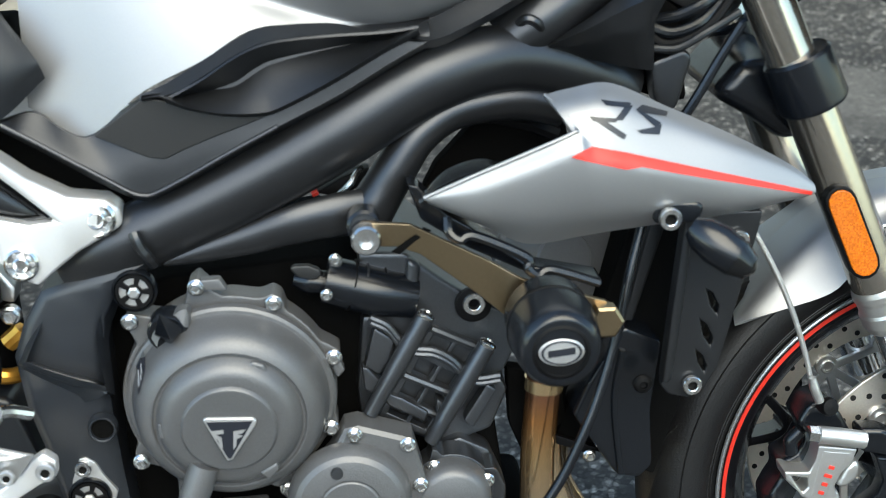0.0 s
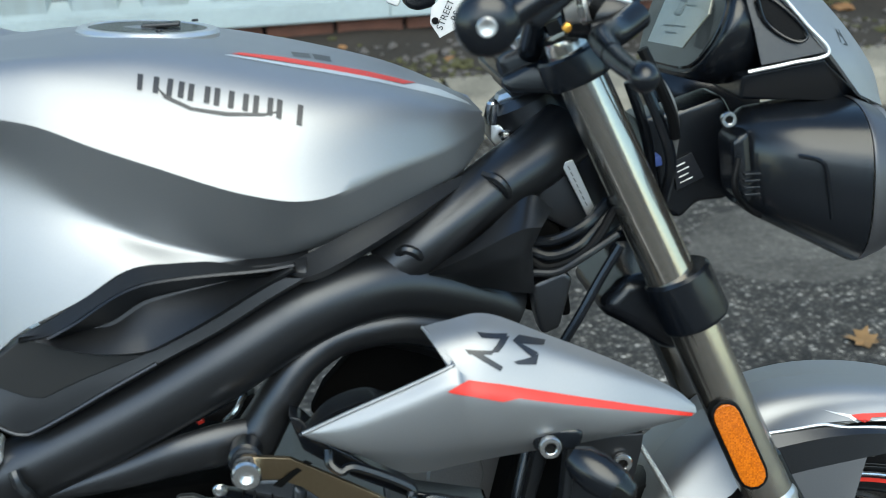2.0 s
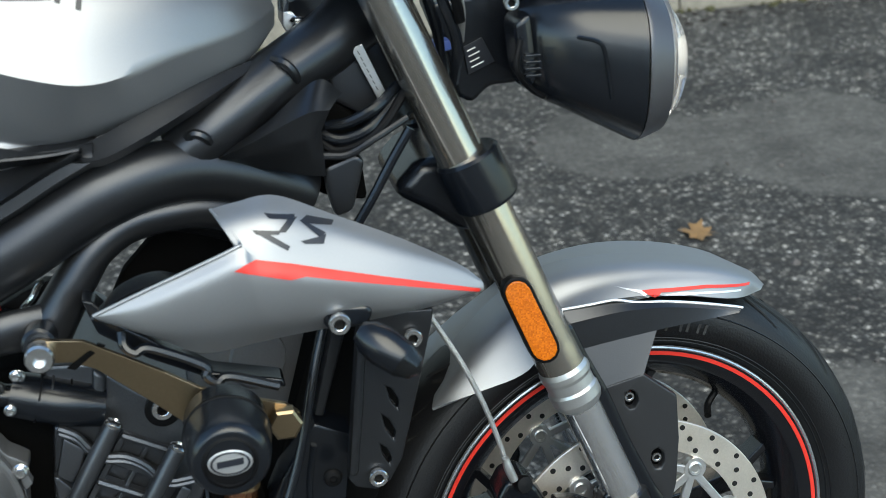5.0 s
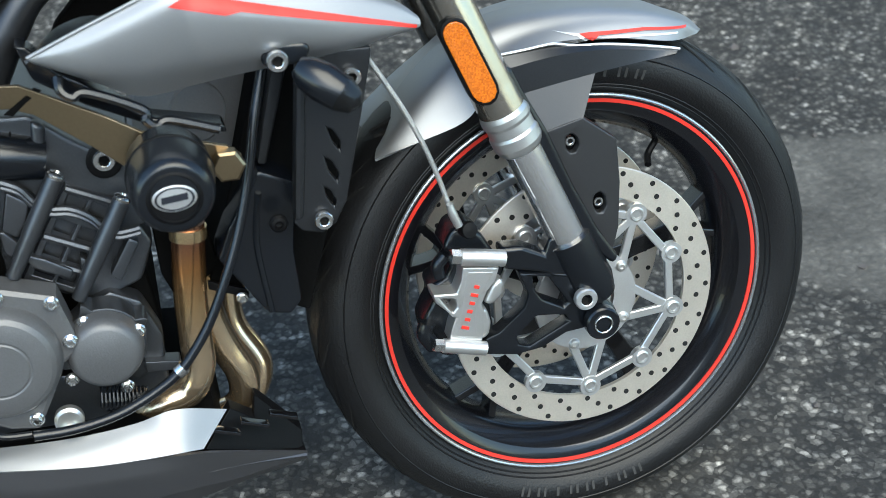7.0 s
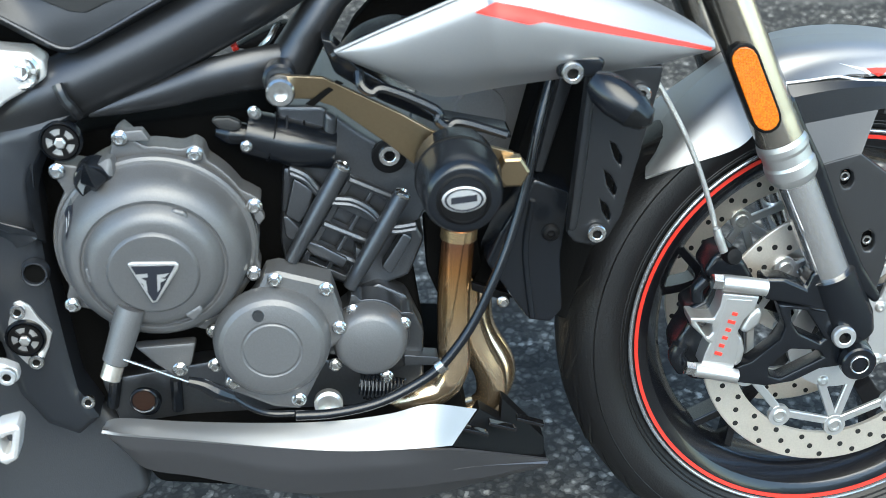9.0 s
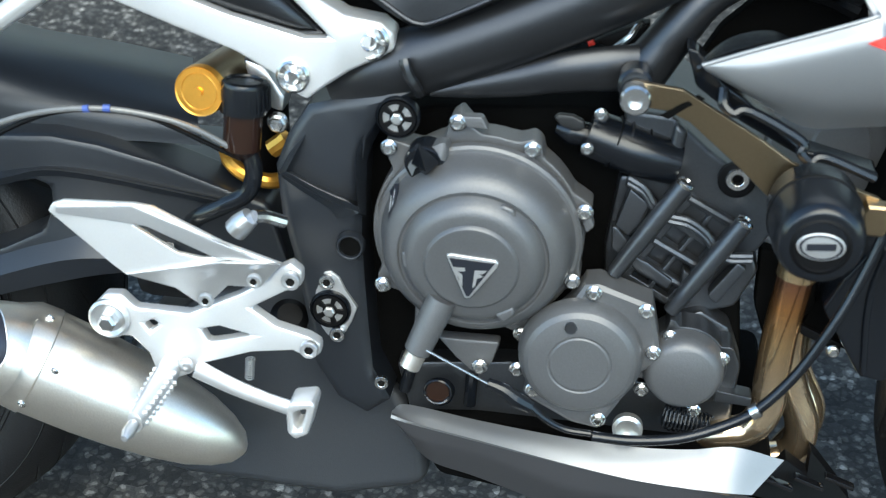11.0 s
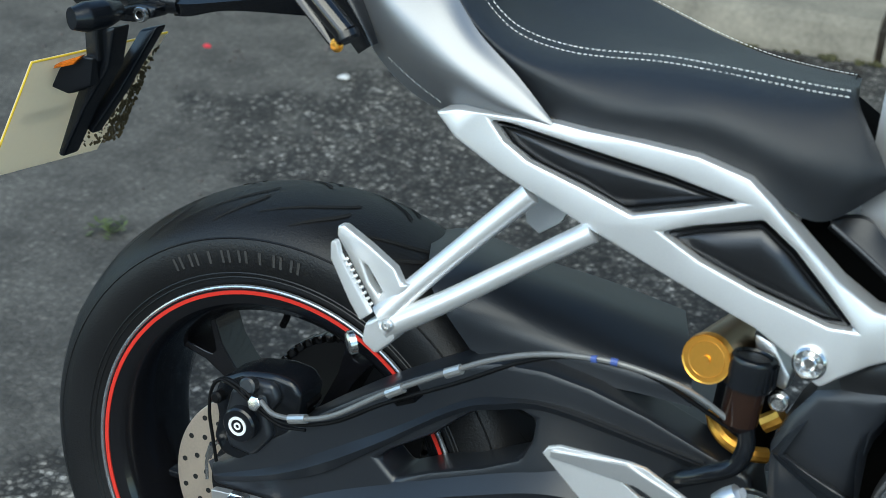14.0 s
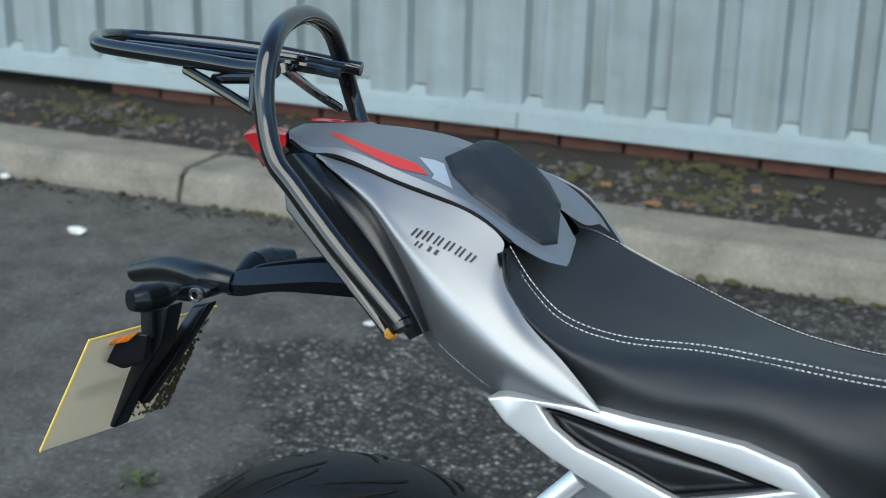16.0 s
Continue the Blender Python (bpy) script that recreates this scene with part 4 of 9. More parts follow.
for field, count in BARS:  # plain upright bars in place of the maker's name
    tl, tr, br, bl = (np.array((p[0], p[2])) for p in field)
    for k in range(count):
        wide = min(.9, .0046 / float(np.linalg.norm(tr - tl)))
        c = .5 if count == 1 else wide / 2 + (1 - wide) * k / (count - 1)
        q = [tuple(np.array(a) * (1 - f) + np.array(b) * f) for a, b, f in ((tl, tr, c - wide / 2), (tl, tr, c + wide / 2), (bl, br, c + wide / 2), (bl, br, c - wide / 2))]
        part("tank_mark", drape(q, tank_skin, .0012, cuts=1), INK, tank, "dark raised bar")
part("tank_underline", drape([(.795, .978), (.803, .971), (.823, .961), (.849, .956), (.881, .953), (.892, .954), (.892, .953), (.879, .951), (.849, .953), (.821, .959), (.801, .969)], tank_skin, .001), INK, tank, "dark curved underline")
cap_at = (.779, 0, 1.0062)
part("filler_ring", lathe([(-.006, .0635), (.002, .0635), (.005, .061), (.0055, .054), (.004, .052), (-.004, .052), (-.006, .0635)], cap_at, (.07, 0, 1), 56), ALU, tank, "bright filler ring")
part("filler_cap", lathe([(-.004, .0525), (.0045, .0525), (.0055, .046), (.005, .02), (.0048, .001)], cap_at, (.07, 0, 1), 48), SATIN, tank, "black filler cap")
part("filler_lock", box((cap_at[0] + .012, 0, cap_at[2] + .0065), (.034, .018, .004), .0015), TRIM, tank)
for a in (.6, 2.2, 3.6, 5.0):
    bolt(tank, (cap_at[0] + .049 * math.cos(a), .049 * math.sin(a), cap_at[2] + .005), .003, "socket", TRIM, (-90, 0, 0))

# dark trim below the tank, with a scooped facet
trim = part("tank_trim", surf([
    [(.5437, -.13, .7597), (.5724, -.13, .7659), (.5939, -.13, .7502), (.6094, -.13, .7425), (.6216, -.13, .7457), (.6446, -.13, .7626), (.668, -.13, .776), (.7015, -.13, .7922), (.7556, -.13, .822), (.8123, -.13, .8259), (.8691, -.13, .8261), (.9073, -.13, .8291)],
    [(.5487, -.152, .7639), (.5768, -.152, .7691), (.5978, -.152, .7536), (.6131, -.152, .746), (.626, -.152, .7492), (.6485, -.152, .7653), (.6716, -.152, .7784), (.7044, -.152, .7938), (.7574, -.152, .8222), (.8121, -.152, .8233), (.8679, -.152, .8244), (.9055, -.152, .8283)],
    [(.551, -.163, .7646), (.5767, -.163, .7527), (.6022, -.163, .736), (.6195, -.163, .7263), (.6373, -.163, .7204), (.6613, -.163, .7279), (.6848, -.163, .7314), (.7137, -.163, .7429), (.7566, -.163, .7565), (.8096, -.163, .7833), (.8668, -.163, .8115), (.9045, -.163, .8233)],
    [(.5513, -.166, .7625), (.5765, -.166, .7468), (.6019, -.166, .7301), (.6277, -.166, .7131), (.6504, -.166, .7), (.6608, -.166, .6969), (.6702, -.166, .6979), (.6971, -.166, .7101), (.7748, -.166, .7495), (.8277, -.166, .7745), (.8708, -.166, .7988), (.904, -.166, .8159)],
    [(.5459, -.145, .7536), (.5716, -.145, .7377), (.5975, -.145, .7206), (.6237, -.145, .7032), (.6469, -.145, .6899), (.6575, -.145, .6867), (.6681, -.145, .6876), (.6954, -.145, .7001), (.7737, -.145, .7394), (.8275, -.145, .7649), (.8715, -.145, .7897), (.9053, -.145, .8071)]],
    60, 4, (1, 3), thick=.003), TRIM, tank, "dark grey trim below the tank", 24)

part("trim_panel", slab([(.6677, -.166, .7799), (.6893, -.166, .776), (.7115, -.166, .7682), (.7342, -.166, .7637), (.7609, -.166, .7627), (.771, -.166, .7608), (.7567, -.166, .7553), (.7233, -.166, .7441), (.6993, -.166, .7353), (.681, -.166, .7271), (.6673, -.166, .7293), (.6248, -.166, .7499), (.6314, -.166, .7553), (.6505, -.166, .7676)], .006, .0015, 2), MATTRIM, tank, "matt inset panel of the trim")
part("trim_strip", surf([
    [(.6641, -.158, .7802), (.6899, -.158, .7911), (.7189, -.158, .8075), (.7477, -.158, .8238), (.7643, -.158, .8313), (.7851, -.158, .8331), (.8264, -.158, .8326), (.8547, -.155, .8253), (.8779, -.152, .8242), (.9017, -.148, .8288), (.9407, -.14, .8447), (.9908, -.12, .8636), (1.0457, -.092, .8766)],
    [(.6678, -.174, .7813), (.693, -.174, .7842), (.7154, -.174, .7952), (.7383, -.174, .8089), (.7571, -.174, .8181), (.7779, -.174, .8235), (.8213, -.174, .826), (.8597, -.172, .8223), (.8826, -.171, .8194), (.9103, -.168, .8175), (.949, -.155, .8306), (.994, -.135, .8498), (1.0473, -.098, .8708)],
    [(.6667, -.16, .7767), (.6923, -.16, .7796), (.7149, -.16, .7908), (.7381, -.16, .8046), (.7571, -.16, .8135), (.7782, -.16, .819), (.8221, -.16, .8215), (.8582, -.15, .8126), (.8815, -.15, .809), (.9112, -.148, .8067), (.9511, -.136, .8209), (.9968, -.118, .841), (1.0495, -.085, .8639)]], 60, 4, (1,), thick=.003), TRIM, tank, "bevelled upper edge of the trim", 30)
part("trim_scoop", surf([
    [(.687, -.175, .7819), (.6945, -.175, .7843), (.7168, -.175, .7953), (.7392, -.175, .809), (.7581, -.175, .8182), (.7802, -.175, .8236), (.8213, -.175, .8262), (.867, -.175, .8272), (.8946, -.175, .8301)],
    [(.6861, -.152, .7758), (.7045, -.152, .7791), (.7279, -.152, .7822), (.7445, -.152, .7861), (.7616, -.152, .7976), (.7783, -.152, .8043), (.8254, -.152, .8124), (.8676, -.152, .8179), (.896, -.152, .824)],
    [(.688, -.177, .7809), (.7038, -.177, .7745), (.7207, -.177, .7698), (.7396, -.177, .767), (.7634, -.177, .7667), (.7803, -.177, .771), (.8238, -.177, .7913), (.8663, -.177, .8143), (.8943, -.177, .8268)],
    [(.6866, -.166, .7771), (.7025, -.166, .7705), (.7196, -.166, .7659), (.7387, -.166, .7625), (.7636, -.166, .7616), (.7806, -.166, .766), (.8246, -.166, .7865), (.8675, -.166, .8098), (.8959, -.166, .8228)]], 44, 6, (1, 2), thick=.002), TRIM, tank, "scooped dark facet", 25)
part("trim_lip", tube([(.5518, -.167, .7641), (.5769, -.167, .7485), (.6023, -.167, .7318), (.628, -.167, .7153), (.6497, -.167, .7013), (.6605, -.167, .6977), (.6709, -.167, .6991), (.6973, -.167, .7113), (.7314, -.167, .7289), (.758, -.167, .742), (.7759, -.167, .7507)], .0021, 8), FRAME, trim)

# ---- frame ----
frame_body = part("main_frame", tube([(.584, -.13, .623), (.625, -.135, .642), (.686, -.135, .667), (.756, -.135, .698), (.826, -.135, .734), (.876, -.132, .762), (.91, -.128, .778), (.951, -.118, .787), (.992, -.105, .784), (1.039, -.09, .768), (1.089, -.07, .743)],
                                     [.026, .031, .032, .032, .032, .031, .031, .03, .028, .026, .026], 20, 6, .8), FRAME, bike, "graphite tubular frame spar")
part("frame_brace", tube([(.6687, -.145, .6293), (.7033, -.145, .637), (.7429, -.145, .6465), (.7825, -.145, .6574), (.817, -.14, .662), (.8493, -.13, .6621)], [.003, .009, .014, .018, .02, .021], 16, 6, .55), FRAME, frame_body)
part("frame_loop", tube([(.847, -.125, .656), (.863, -.125, .681), (.876, -.125, .701), (.894, -.122, .725), (.92, -.115, .742), (.951, -.108, .748), (.987, -.1, .747), (1.024, -.09, .736)], [.022, .02, .019, .018, .018, .018, .018, .018], 16), FRAME, frame_body)
part("frame_top_tube", tube([(.976, -.1, .797), (1.005, -.1, .818), (1.042, -.09, .842), (1.078, -.075, .862), (1.122, -.05, .882), (1.147, -.03, .897)], [.026, .027, .028, .028, .03, .032], 20), FRAME, frame_body)
part("frame_top_tube", tube([(.991, .1, .743), (1.025, .1, .768), (1.102, .075, .831), (1.159, .03, .887)], .027, 16), FRAME, frame_body)
part("frame_weld", tube([(1.065, -.095, .877), (1.075, -.106, .874), (1.083, -.104, .863), (1.084, -.09, .848)], .0045, 8), FRAME, frame_body)
part("frame_weld", tube([(.984, -.12, .818), (.99, -.128, .823), (.999, -.128, .819), (1.006, -.118, .808)], .0045, 8), FRAME, frame_body)
part("frame_weld", tube([(.649, -.168, .666), (.651, -.17, .66), (.654, -.17, .652), (.659, -.168, .644), (.662, -.16, .634)], .005, 8), FRAME, frame_body)
steer_axis = Vector((-.407, 0, .914))
head = Vector((1.137, 0, .882))
part("head_stock", lathe([(-.1, .034), (-.095, .04), (.05, .04), (.058, .034)], head, steer_axis, 32), FRAME, frame_body)
part("swingarm_plate", pillow([(.563, -.15, .612), (.585, -.15, .619), (.61, -.152, .627), (.635, -.152, .637), (.657, -.152, .634), (.64, -.152, .617), (.624, -.15, .603), (.614, -.15, .587), (.611, -.15, .56), (.611, -.15, .527), (.611, -.148, .487), (.614, -.146, .44), (.618, -.145, .392), (.622, -.142, .348), (.639, -.14, .314), (.617, -.14, .296), (.589, -.142, .312), (.568, -.145, .349), (.561, -.15, .401), (.549, -.152, .466), (.539, -.152, .505), (.534, -.152, .554), (.545, -.15, .584)],
     .06, ((.004, .003), (.006, .003)), .002), PLATEBLK, frame_body, "graphite frame plate round the swingarm pivot")
facet_rim = [(.5725, -.139, .6092), (.5978, -.139, .6066), (.6229, -.14, .6042), (.617, -.147, .5947), (.6103, -.154, .5863), (.6074, -.163, .5754), (.6094, -.173, .5583), (.6144, -.186, .5352), (.5924, -.184, .5422), (.5716, -.182, .5496), (.5492, -.18, .5598), (.5545, -.17, .5714), (.5606, -.158, .5833)]
facet_foot = [(.567, -.13, .6125), (.5969, -.13, .6106), (.6286, -.13, .6054), (.6226, -.13, .585), (.6161, -.13, .5709), (.6133, -.14, .5601), (.614, -.145, .5416), (.6152, -.15, .5099), (.5891, -.15, .5151), (.5636, -.15, .5278), (.534, -.15, .5451), (.539, -.14, .5609), (.5481, -.13, .5776)]
facet_mid = [(.35 * a[0] + .65 * b[0], .2 * a[1] + .8 * b[1], .35 * a[2] + .65 * b[2]) for a, b in zip(facet_foot, facet_rim)]
boss = loft([facet_foot, facet_mid, facet_rim], caps=False)
bmesh.ops.triangle_fill(boss, edges=[q for q in boss.edges if q.is_boundary and all(v.co.y < -.15 for v in q.verts)], use_beauty=True)
part("plate_facet", bevel(boss, .0012), PLATEBLK, frame_body, "sloping upper facet of the frame plate", 25)
part("plate_ridge", surf([
    [(.5377, -.158, .5462), (.5492, -.158, .5379), (.5673, -.158, .5269), (.5832, -.158, .517), (.5896, -.158, .5089)],
    [(.5456, -.17, .553), (.5592, -.17, .5436), (.5774, -.17, .5348), (.5934, -.17, .5272), (.6029, -.17, .5168)],
    [(.5496, -.178, .5583), (.5685, -.178, .5496), (.5867, -.178, .542), (.6051, -.178, .5354), (.6136, -.178, .5251)],
    [(.5489, -.15, .5473), (.5626, -.15, .5398), (.5813, -.15, .5331), (.6048, -.15, .5238), (.6152, -.15, .5099)]], 24, 4, thick=.002), PLATEBLK, frame_body, "", 40)
hole = part("plate_hole", lathe([(0, .0135), (.007, .0125), (.0082, .0115), (.0078, .0102), (.004, .0098)], (.603, -.157, .484), (0, -1, 0), 28, caps=False), PLATEBLK, frame_body, "rimmed hole in the plate")
# floor disc coloured unlit black for the depth of the hole
part("hole_floor", lathe([(.002, .0112), (.0045, .0105), (.0045, .001)], (.603, -.157, .484), (0, -1, 0), 24), UNLITBLK, hole)
for p, r in (((.643, -.152, .61), .013), ((.584, -.152, .415), .013)):
    ring = part("spindle_cover", lathe([(0, r * 1.5), (.006, r * 1.5), (.009, r * 1.35), (.006, r * 1.25), (.006, .001)], p, (0, -1, 0), 32), SATIN, frame_body)
    part("cover_disc", lathe([(.005, r * 1.1), (.0068, r * 1.1), (.0068, .001)], p, (0, -1, 0), 32), ALU, ring, "bright disc behind the windows")
    def arc(a0, a1, q, n=7):
        return [(p[0] + q * math.cos(a0 + (a1 - a0) * i / n), p[1] - .0095, p[2] + q * math.sin(a0 + (a1 - a0) * i / n)) for i in range(n + 1)]
    wins = [arc(k * 1.2566 + .2, k * 1.2566 + 1.05, r * 1.0) + arc(k * 1.2566 + 1.0, k * 1.2566 + .25, r * .52) for k in range(5)]
    part("cover_face", ringed(arc(0, 2 * math.pi * 29 / 30, r * 1.22, 29), .003, 0, .0006, wins), BLACK, ring, "black five-window face")
    part("cover_nut", lathe([(0, .0055), (.012, .0055), (.013, .004)], p, (0, -1, 0), 6), CASTSILVER, ring)
lozenge = part("pivot_plate", slab([(.578, -.156, .453), (.584, -.156, .454), (.592, -.156, .448), (.598, -.156, .435), (.609, -.156, .418), (.604, -.156, .403), (.595, -.156, .385), (.588, -.156, .381), (.58, -.156, .387), (.572, -.156, .399), (.563, -.156, .413), (.569, -.156, .433)], .006, .0015), ALU, frame_body, "silver lozenge pivot plate")
for p in ((.581, -.157, .444), (.591, -.157, .39)):
    bolt(lozenge, p, .0075, "socket")
bolt(frame_body, (.632, -.148, .337), .007, "socket")

# ---- silver side fairing with red stripe ----
side = part("side_fairing", surf([
    [(.9961, -.178, .7685), (1.019, -.177, .7728), (1.0527, -.174, .7748), (1.1019, -.17, .7515), (1.1617, -.168, .7223), (1.2117, -.17, .694), (1.2315, -.173, .6775)],
    [(1.004, -.199, .7597), (1.0254, -.199, .7614), (1.0518, -.198, .7589), (1.098, -.191, .7404), (1.1571, -.185, .7151), (1.2068, -.178, .691), (1.2325, -.175, .675)],
    [(1.0153, -.214, .743), (1.0287, -.214, .7357), (1.0501, -.212, .7292), (1.094, -.206, .716), (1.1546, -.196, .6971), (1.2054, -.184, .6798), (1.2329, -.176, .6707)]], 36, 6, thick=.0025), SILVER, bike, "pointed silver radiator side fairing")
low = part("fairing_lower", surf([
    [(.8919, -.206, .6932), (.9316, -.209, .7096), (.9757, -.212, .7271), (1.0153, -.214, .743), (1.0287, -.214, .7357), (1.0501, -.212, .7292), (1.094, -.206, .716), (1.1546, -.196, .6971), (1.2054, -.184, .6798), (1.2329, -.176, .6707)],
    [(.8928, -.206, .6921), (.9331, -.214, .6966), (.9767, -.219, .71), (1.0157, -.222, .7229), (1.0298, -.221, .7171), (1.0512, -.219, .7129), (1.0952, -.212, .7026), (1.1538, -.2, .6879), (1.2036, -.186, .6749), (1.2315, -.176, .6688)],
    [(.8942, -.205, .6903), (.9378, -.209, .6753), (.9822, -.211, .6733), (1.0198, -.212, .6763), (1.0364, -.212, .6753), (1.0557, -.21, .675), (1.1002, -.204, .6725), (1.1556, -.196, .6697), (1.2022, -.185, .6686), (1.2291, -.176, .6679)],
    [(.8954, -.2, .6872), (.9441, -.193, .6613), (.9802, -.19, .643), (1.0265, -.188, .6466), (1.0437, -.187, .6483), (1.0659, -.186, .6502), (1.1082, -.183, .6528), (1.1632, -.18, .6562), (1.2029, -.179, .6637), (1.2255, -.175, .6663)]],
    48, 6, thick=.0025), SILVER, side, "lower silver panel")
skin = reach(low, side)
skin2 = reach(side)
part("fairing_lip", tube([(.8919, -.207, .694), (.9316, -.21, .7109), (.9755, -.213, .7284), (1.0134, -.214, .7436), (1.0175, -.209, .7463), (1.0103, -.2, .7568), (.9969, -.179, .7687)], .0017, 8), SILVER, side, "pale edge of the fairing")
part("fairing_stripe", drape([(1.0112, .7262), (1.0201, .7306), (1.0297, .7328), (1.0593, .7251), (1.1036, .7116), (1.1541, .6962), (1.2048, .6799), (1.2292, .6715), (1.2283, .6685), (1.2032, .6762), (1.1537, .6904), (1.103, .7042), (1.071, .7133), (1.0575, .7123)], skin, .0016, cuts=5), RED, side, "red stripe")
for q in ([(1.0408, .7661), (1.0674, .7607), (1.0654, .7577), (1.0445, .7619)], [(1.0616, .7598), (1.0689, .7587), (1.0576, .7496), (1.0501, .7504)], [(1.0293, .7551), (1.0545, .7514), (1.0513, .7487), (1.0327, .7512)], [(1.0338, .7518), (1.0429, .7506), (1.0602, .7381), (1.0577, .7351)],
          [(1.0706, .7555), (1.0776, .7575), (1.1014, .7486), (1.0986, .7464), (1.0784, .752)], [(1.0711, .7555), (1.0779, .7525), (1.0925, .7429), (1.0869, .7404)], [(1.0698, .7406), (1.0857, .7412), (1.0928, .7422), (1.0894, .735), (1.0733, .7378)]):
    part("fairing_mark", drape(q, skin2, .0009), INK, side, "dark blue angular mark")
part("side_fairing_mount", slab([(.88, -.17, .696), (.89, -.17, .693), (.913, -.17, .667), (.932, -.17, .655), (.985, -.17, .616), (1.048, -.165, .599), (1.05, -.165, .59), (.983, -.168, .608), (.931, -.17, .635), (.891, -.17, .663)], .03, .003), SATIN, side, "black under tray")
part("side_fairing_mount", tube([(.912, -.185, .669), (.913, -.19, .658), (.922, -.192, .651), (.935, -.19, .653), (.978, -.188, .631), (.98, -.19, .621), (.989, -.19, .614), (1, -.188, .618), (1.042, -.185, .602)], .0045, 8), SATIN, side)
part("intake_shell", surf([[(.893, -.16, .683), (.915, -.155, .702), (.945, -.15, .709), (.969, -.15, .703), (.994, -.15, .704)], [(.888, -.19, .687), (.917, -.185, .701), (.947, -.18, .708), (.966, -.175, .708), (.996, -.17, .712)]], 16, 3, thick=.003), SATIN, side)
# unlit black for the shaded space under the fairing
part("dark_duct", slab([(.899, -.06, .655), (.913, -.06, .681), (.945, -.06, .714), (.982, -.06, .725), (1.034, -.06, .715), (1.039, -.06, .69), (.981, -.06, .666), (.917, -.06, .637)], .02, .003), UNLITBLK, side, "unlit black duct behind the fairing")
part("duct_rib", tube([(.929, -.07, .723), (.959, -.075, .728), (.995, -.075, .72), (1.024, -.07, .707)], .008, 8), BLACK, side)

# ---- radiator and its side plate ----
rad = part("radiator", slab([(1.088, -.1, .627), (1.196, -.1, .629), (1.114, -.1, .365), (1.017, -.1, .414)], .2, .004), UNLITBLK, bike, "black radiator core")
part("radiator_core_edge", slab([(1.101, -.13, .64), (1.115, -.13, .64), (1.084, -.13, .541), (1.076, -.13, .543)], .02, .002), TRIM, rad)
part("radiator_tank", slab([(1.0742, -.14, .5405), (1.1097, -.14, .5237), (1.1004, -.14, .4547), (1.1029, -.14, .3977), (1.0908, -.14, .3842), (1.0684, -.14, .3892), (1.0262, -.14, .4552), (1.0406, -.14, .4863)], .05, .005), SATIN, rad, "satin black lower radiator tank")
part("tank_rib", tube([(1.0725, -.142, .5184), (1.0653, -.142, .4661), (1.0717, -.142, .3929)], .003, 8), SATIN, rad)
guard = part("radiator_guard", ringed([(1.117, -.182, .659), (1.151, -.182, .659), (1.185, -.182, .658), (1.183, -.182, .644), (1.163, -.182, .564), (1.15, -.182, .514), (1.138, -.182, .493), (1.125, -.182, .485), (1.106, -.182, .49), (1.099, -.182, .499), (1.108, -.182, .575)], .012, 0, .002, (
    [(1.138, -.182, .588), (1.143, -.182, .585), (1.149, -.182, .573), (1.148, -.182, .564), (1.142, -.182, .573)], [(1.133, -.182, .56), (1.139, -.182, .555), (1.145, -.182, .542), (1.143, -.182, .534), (1.136, -.182, .545)], [(1.13, -.182, .531), (1.136, -.182, .526), (1.14, -.182, .515), (1.138, -.182, .509), (1.132, -.182, .52)])), TRIM, rad, "dark radiator side guard with slanted vents")
part("guard_fold", slab([(1.107, -.186, .576), (1.117, -.186, .66), (1.125, -.186, .66), (1.117, -.186, .575), (1.108, -.186, .503), (1.099, -.186, .502)], .02, .004), TRIM, guard)
bolt(rad, (1.164, -.184, .634), .0088, "socket")
bolt(rad, (1.126, -.184, .5), .0088, "socket")
bolt(rad, (1.046, -.12, .402), .0075)
bolt(rad, (1.086, -.165, .495), .009, "dome", BLACK)
part("radiator_stay", slab([(1.015, -.115, .423), (1.054, -.115, .407), (1.053, -.115, .398), (1.015, -.115, .414)], .006, .001), BLACK, rad)

# front indicator on its stalk
ind = part("indicator", lathe([(0, .009), (.01, .0155), (.026, .018), (.044, .0165), (.058, .011), (.063, .003)], (1.112, -.222, .662), (.75, -.35, -.55), 28), SATIN, bike, "smoked black front indicator", 50)
part("indicator_lens", lathe([(.045, .017), (.059, .0115), (.0645, .002)], (1.112, -.222, .662), (.75, -.35, -.55), 28), SMOKE, ind)
part("indicator_mount", slab([(1.083, -.205, .676), (1.091, -.205, .679), (1.123, -.205, .677), (1.128, -.205, .671), (1.123, -.205, .658), (1.105, -.205, .657), (1.085, -.205, .659)], .03, .005, 3), SATIN, ind)
bolt(ind, (1.097, -.208, .665), .0098, "socket")
part("fan_shroud", lathe([(0, .07), (.006, .07), (.009, .066), (.01, .03), (.013, .028), (.013, .001)], (1.027, -.06, .581), (.35, -1, .1), 40), CASE, rad, "grey radiator fan shroud")
# slab added to close a see-through gap with shade-black
part("side_infill", slab([(.52, -.11, .754), (.538, -.11, .748), (.585, -.12, .727), (.63, -.125, .699), (.659, -.128, .681), (.656, -.128, .658), (.621, -.12, .663), (.574, -.115, .685), (.514, -.11, .712)], .02, .003), UNLITBLK, bike, "added unlit black infill behind the trim")


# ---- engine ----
# block kept unlit black so the gaps between its covers look shaded
engine = part("engine", slab([(.603, -.1, .581), (.663, -.1, .6), (.804, -.1, .612), (.893, -.1, .561), (.951, -.1, .499), (.967, -.1, .37), (.959, -.1, .306), (.821, -.1, .255), (.65, -.1, .253), (.609, -.1, .295), (.602, -.1, .458)], .2, .008), UNLITBLK, bike, "engine block in unlit black for the shaded gaps")
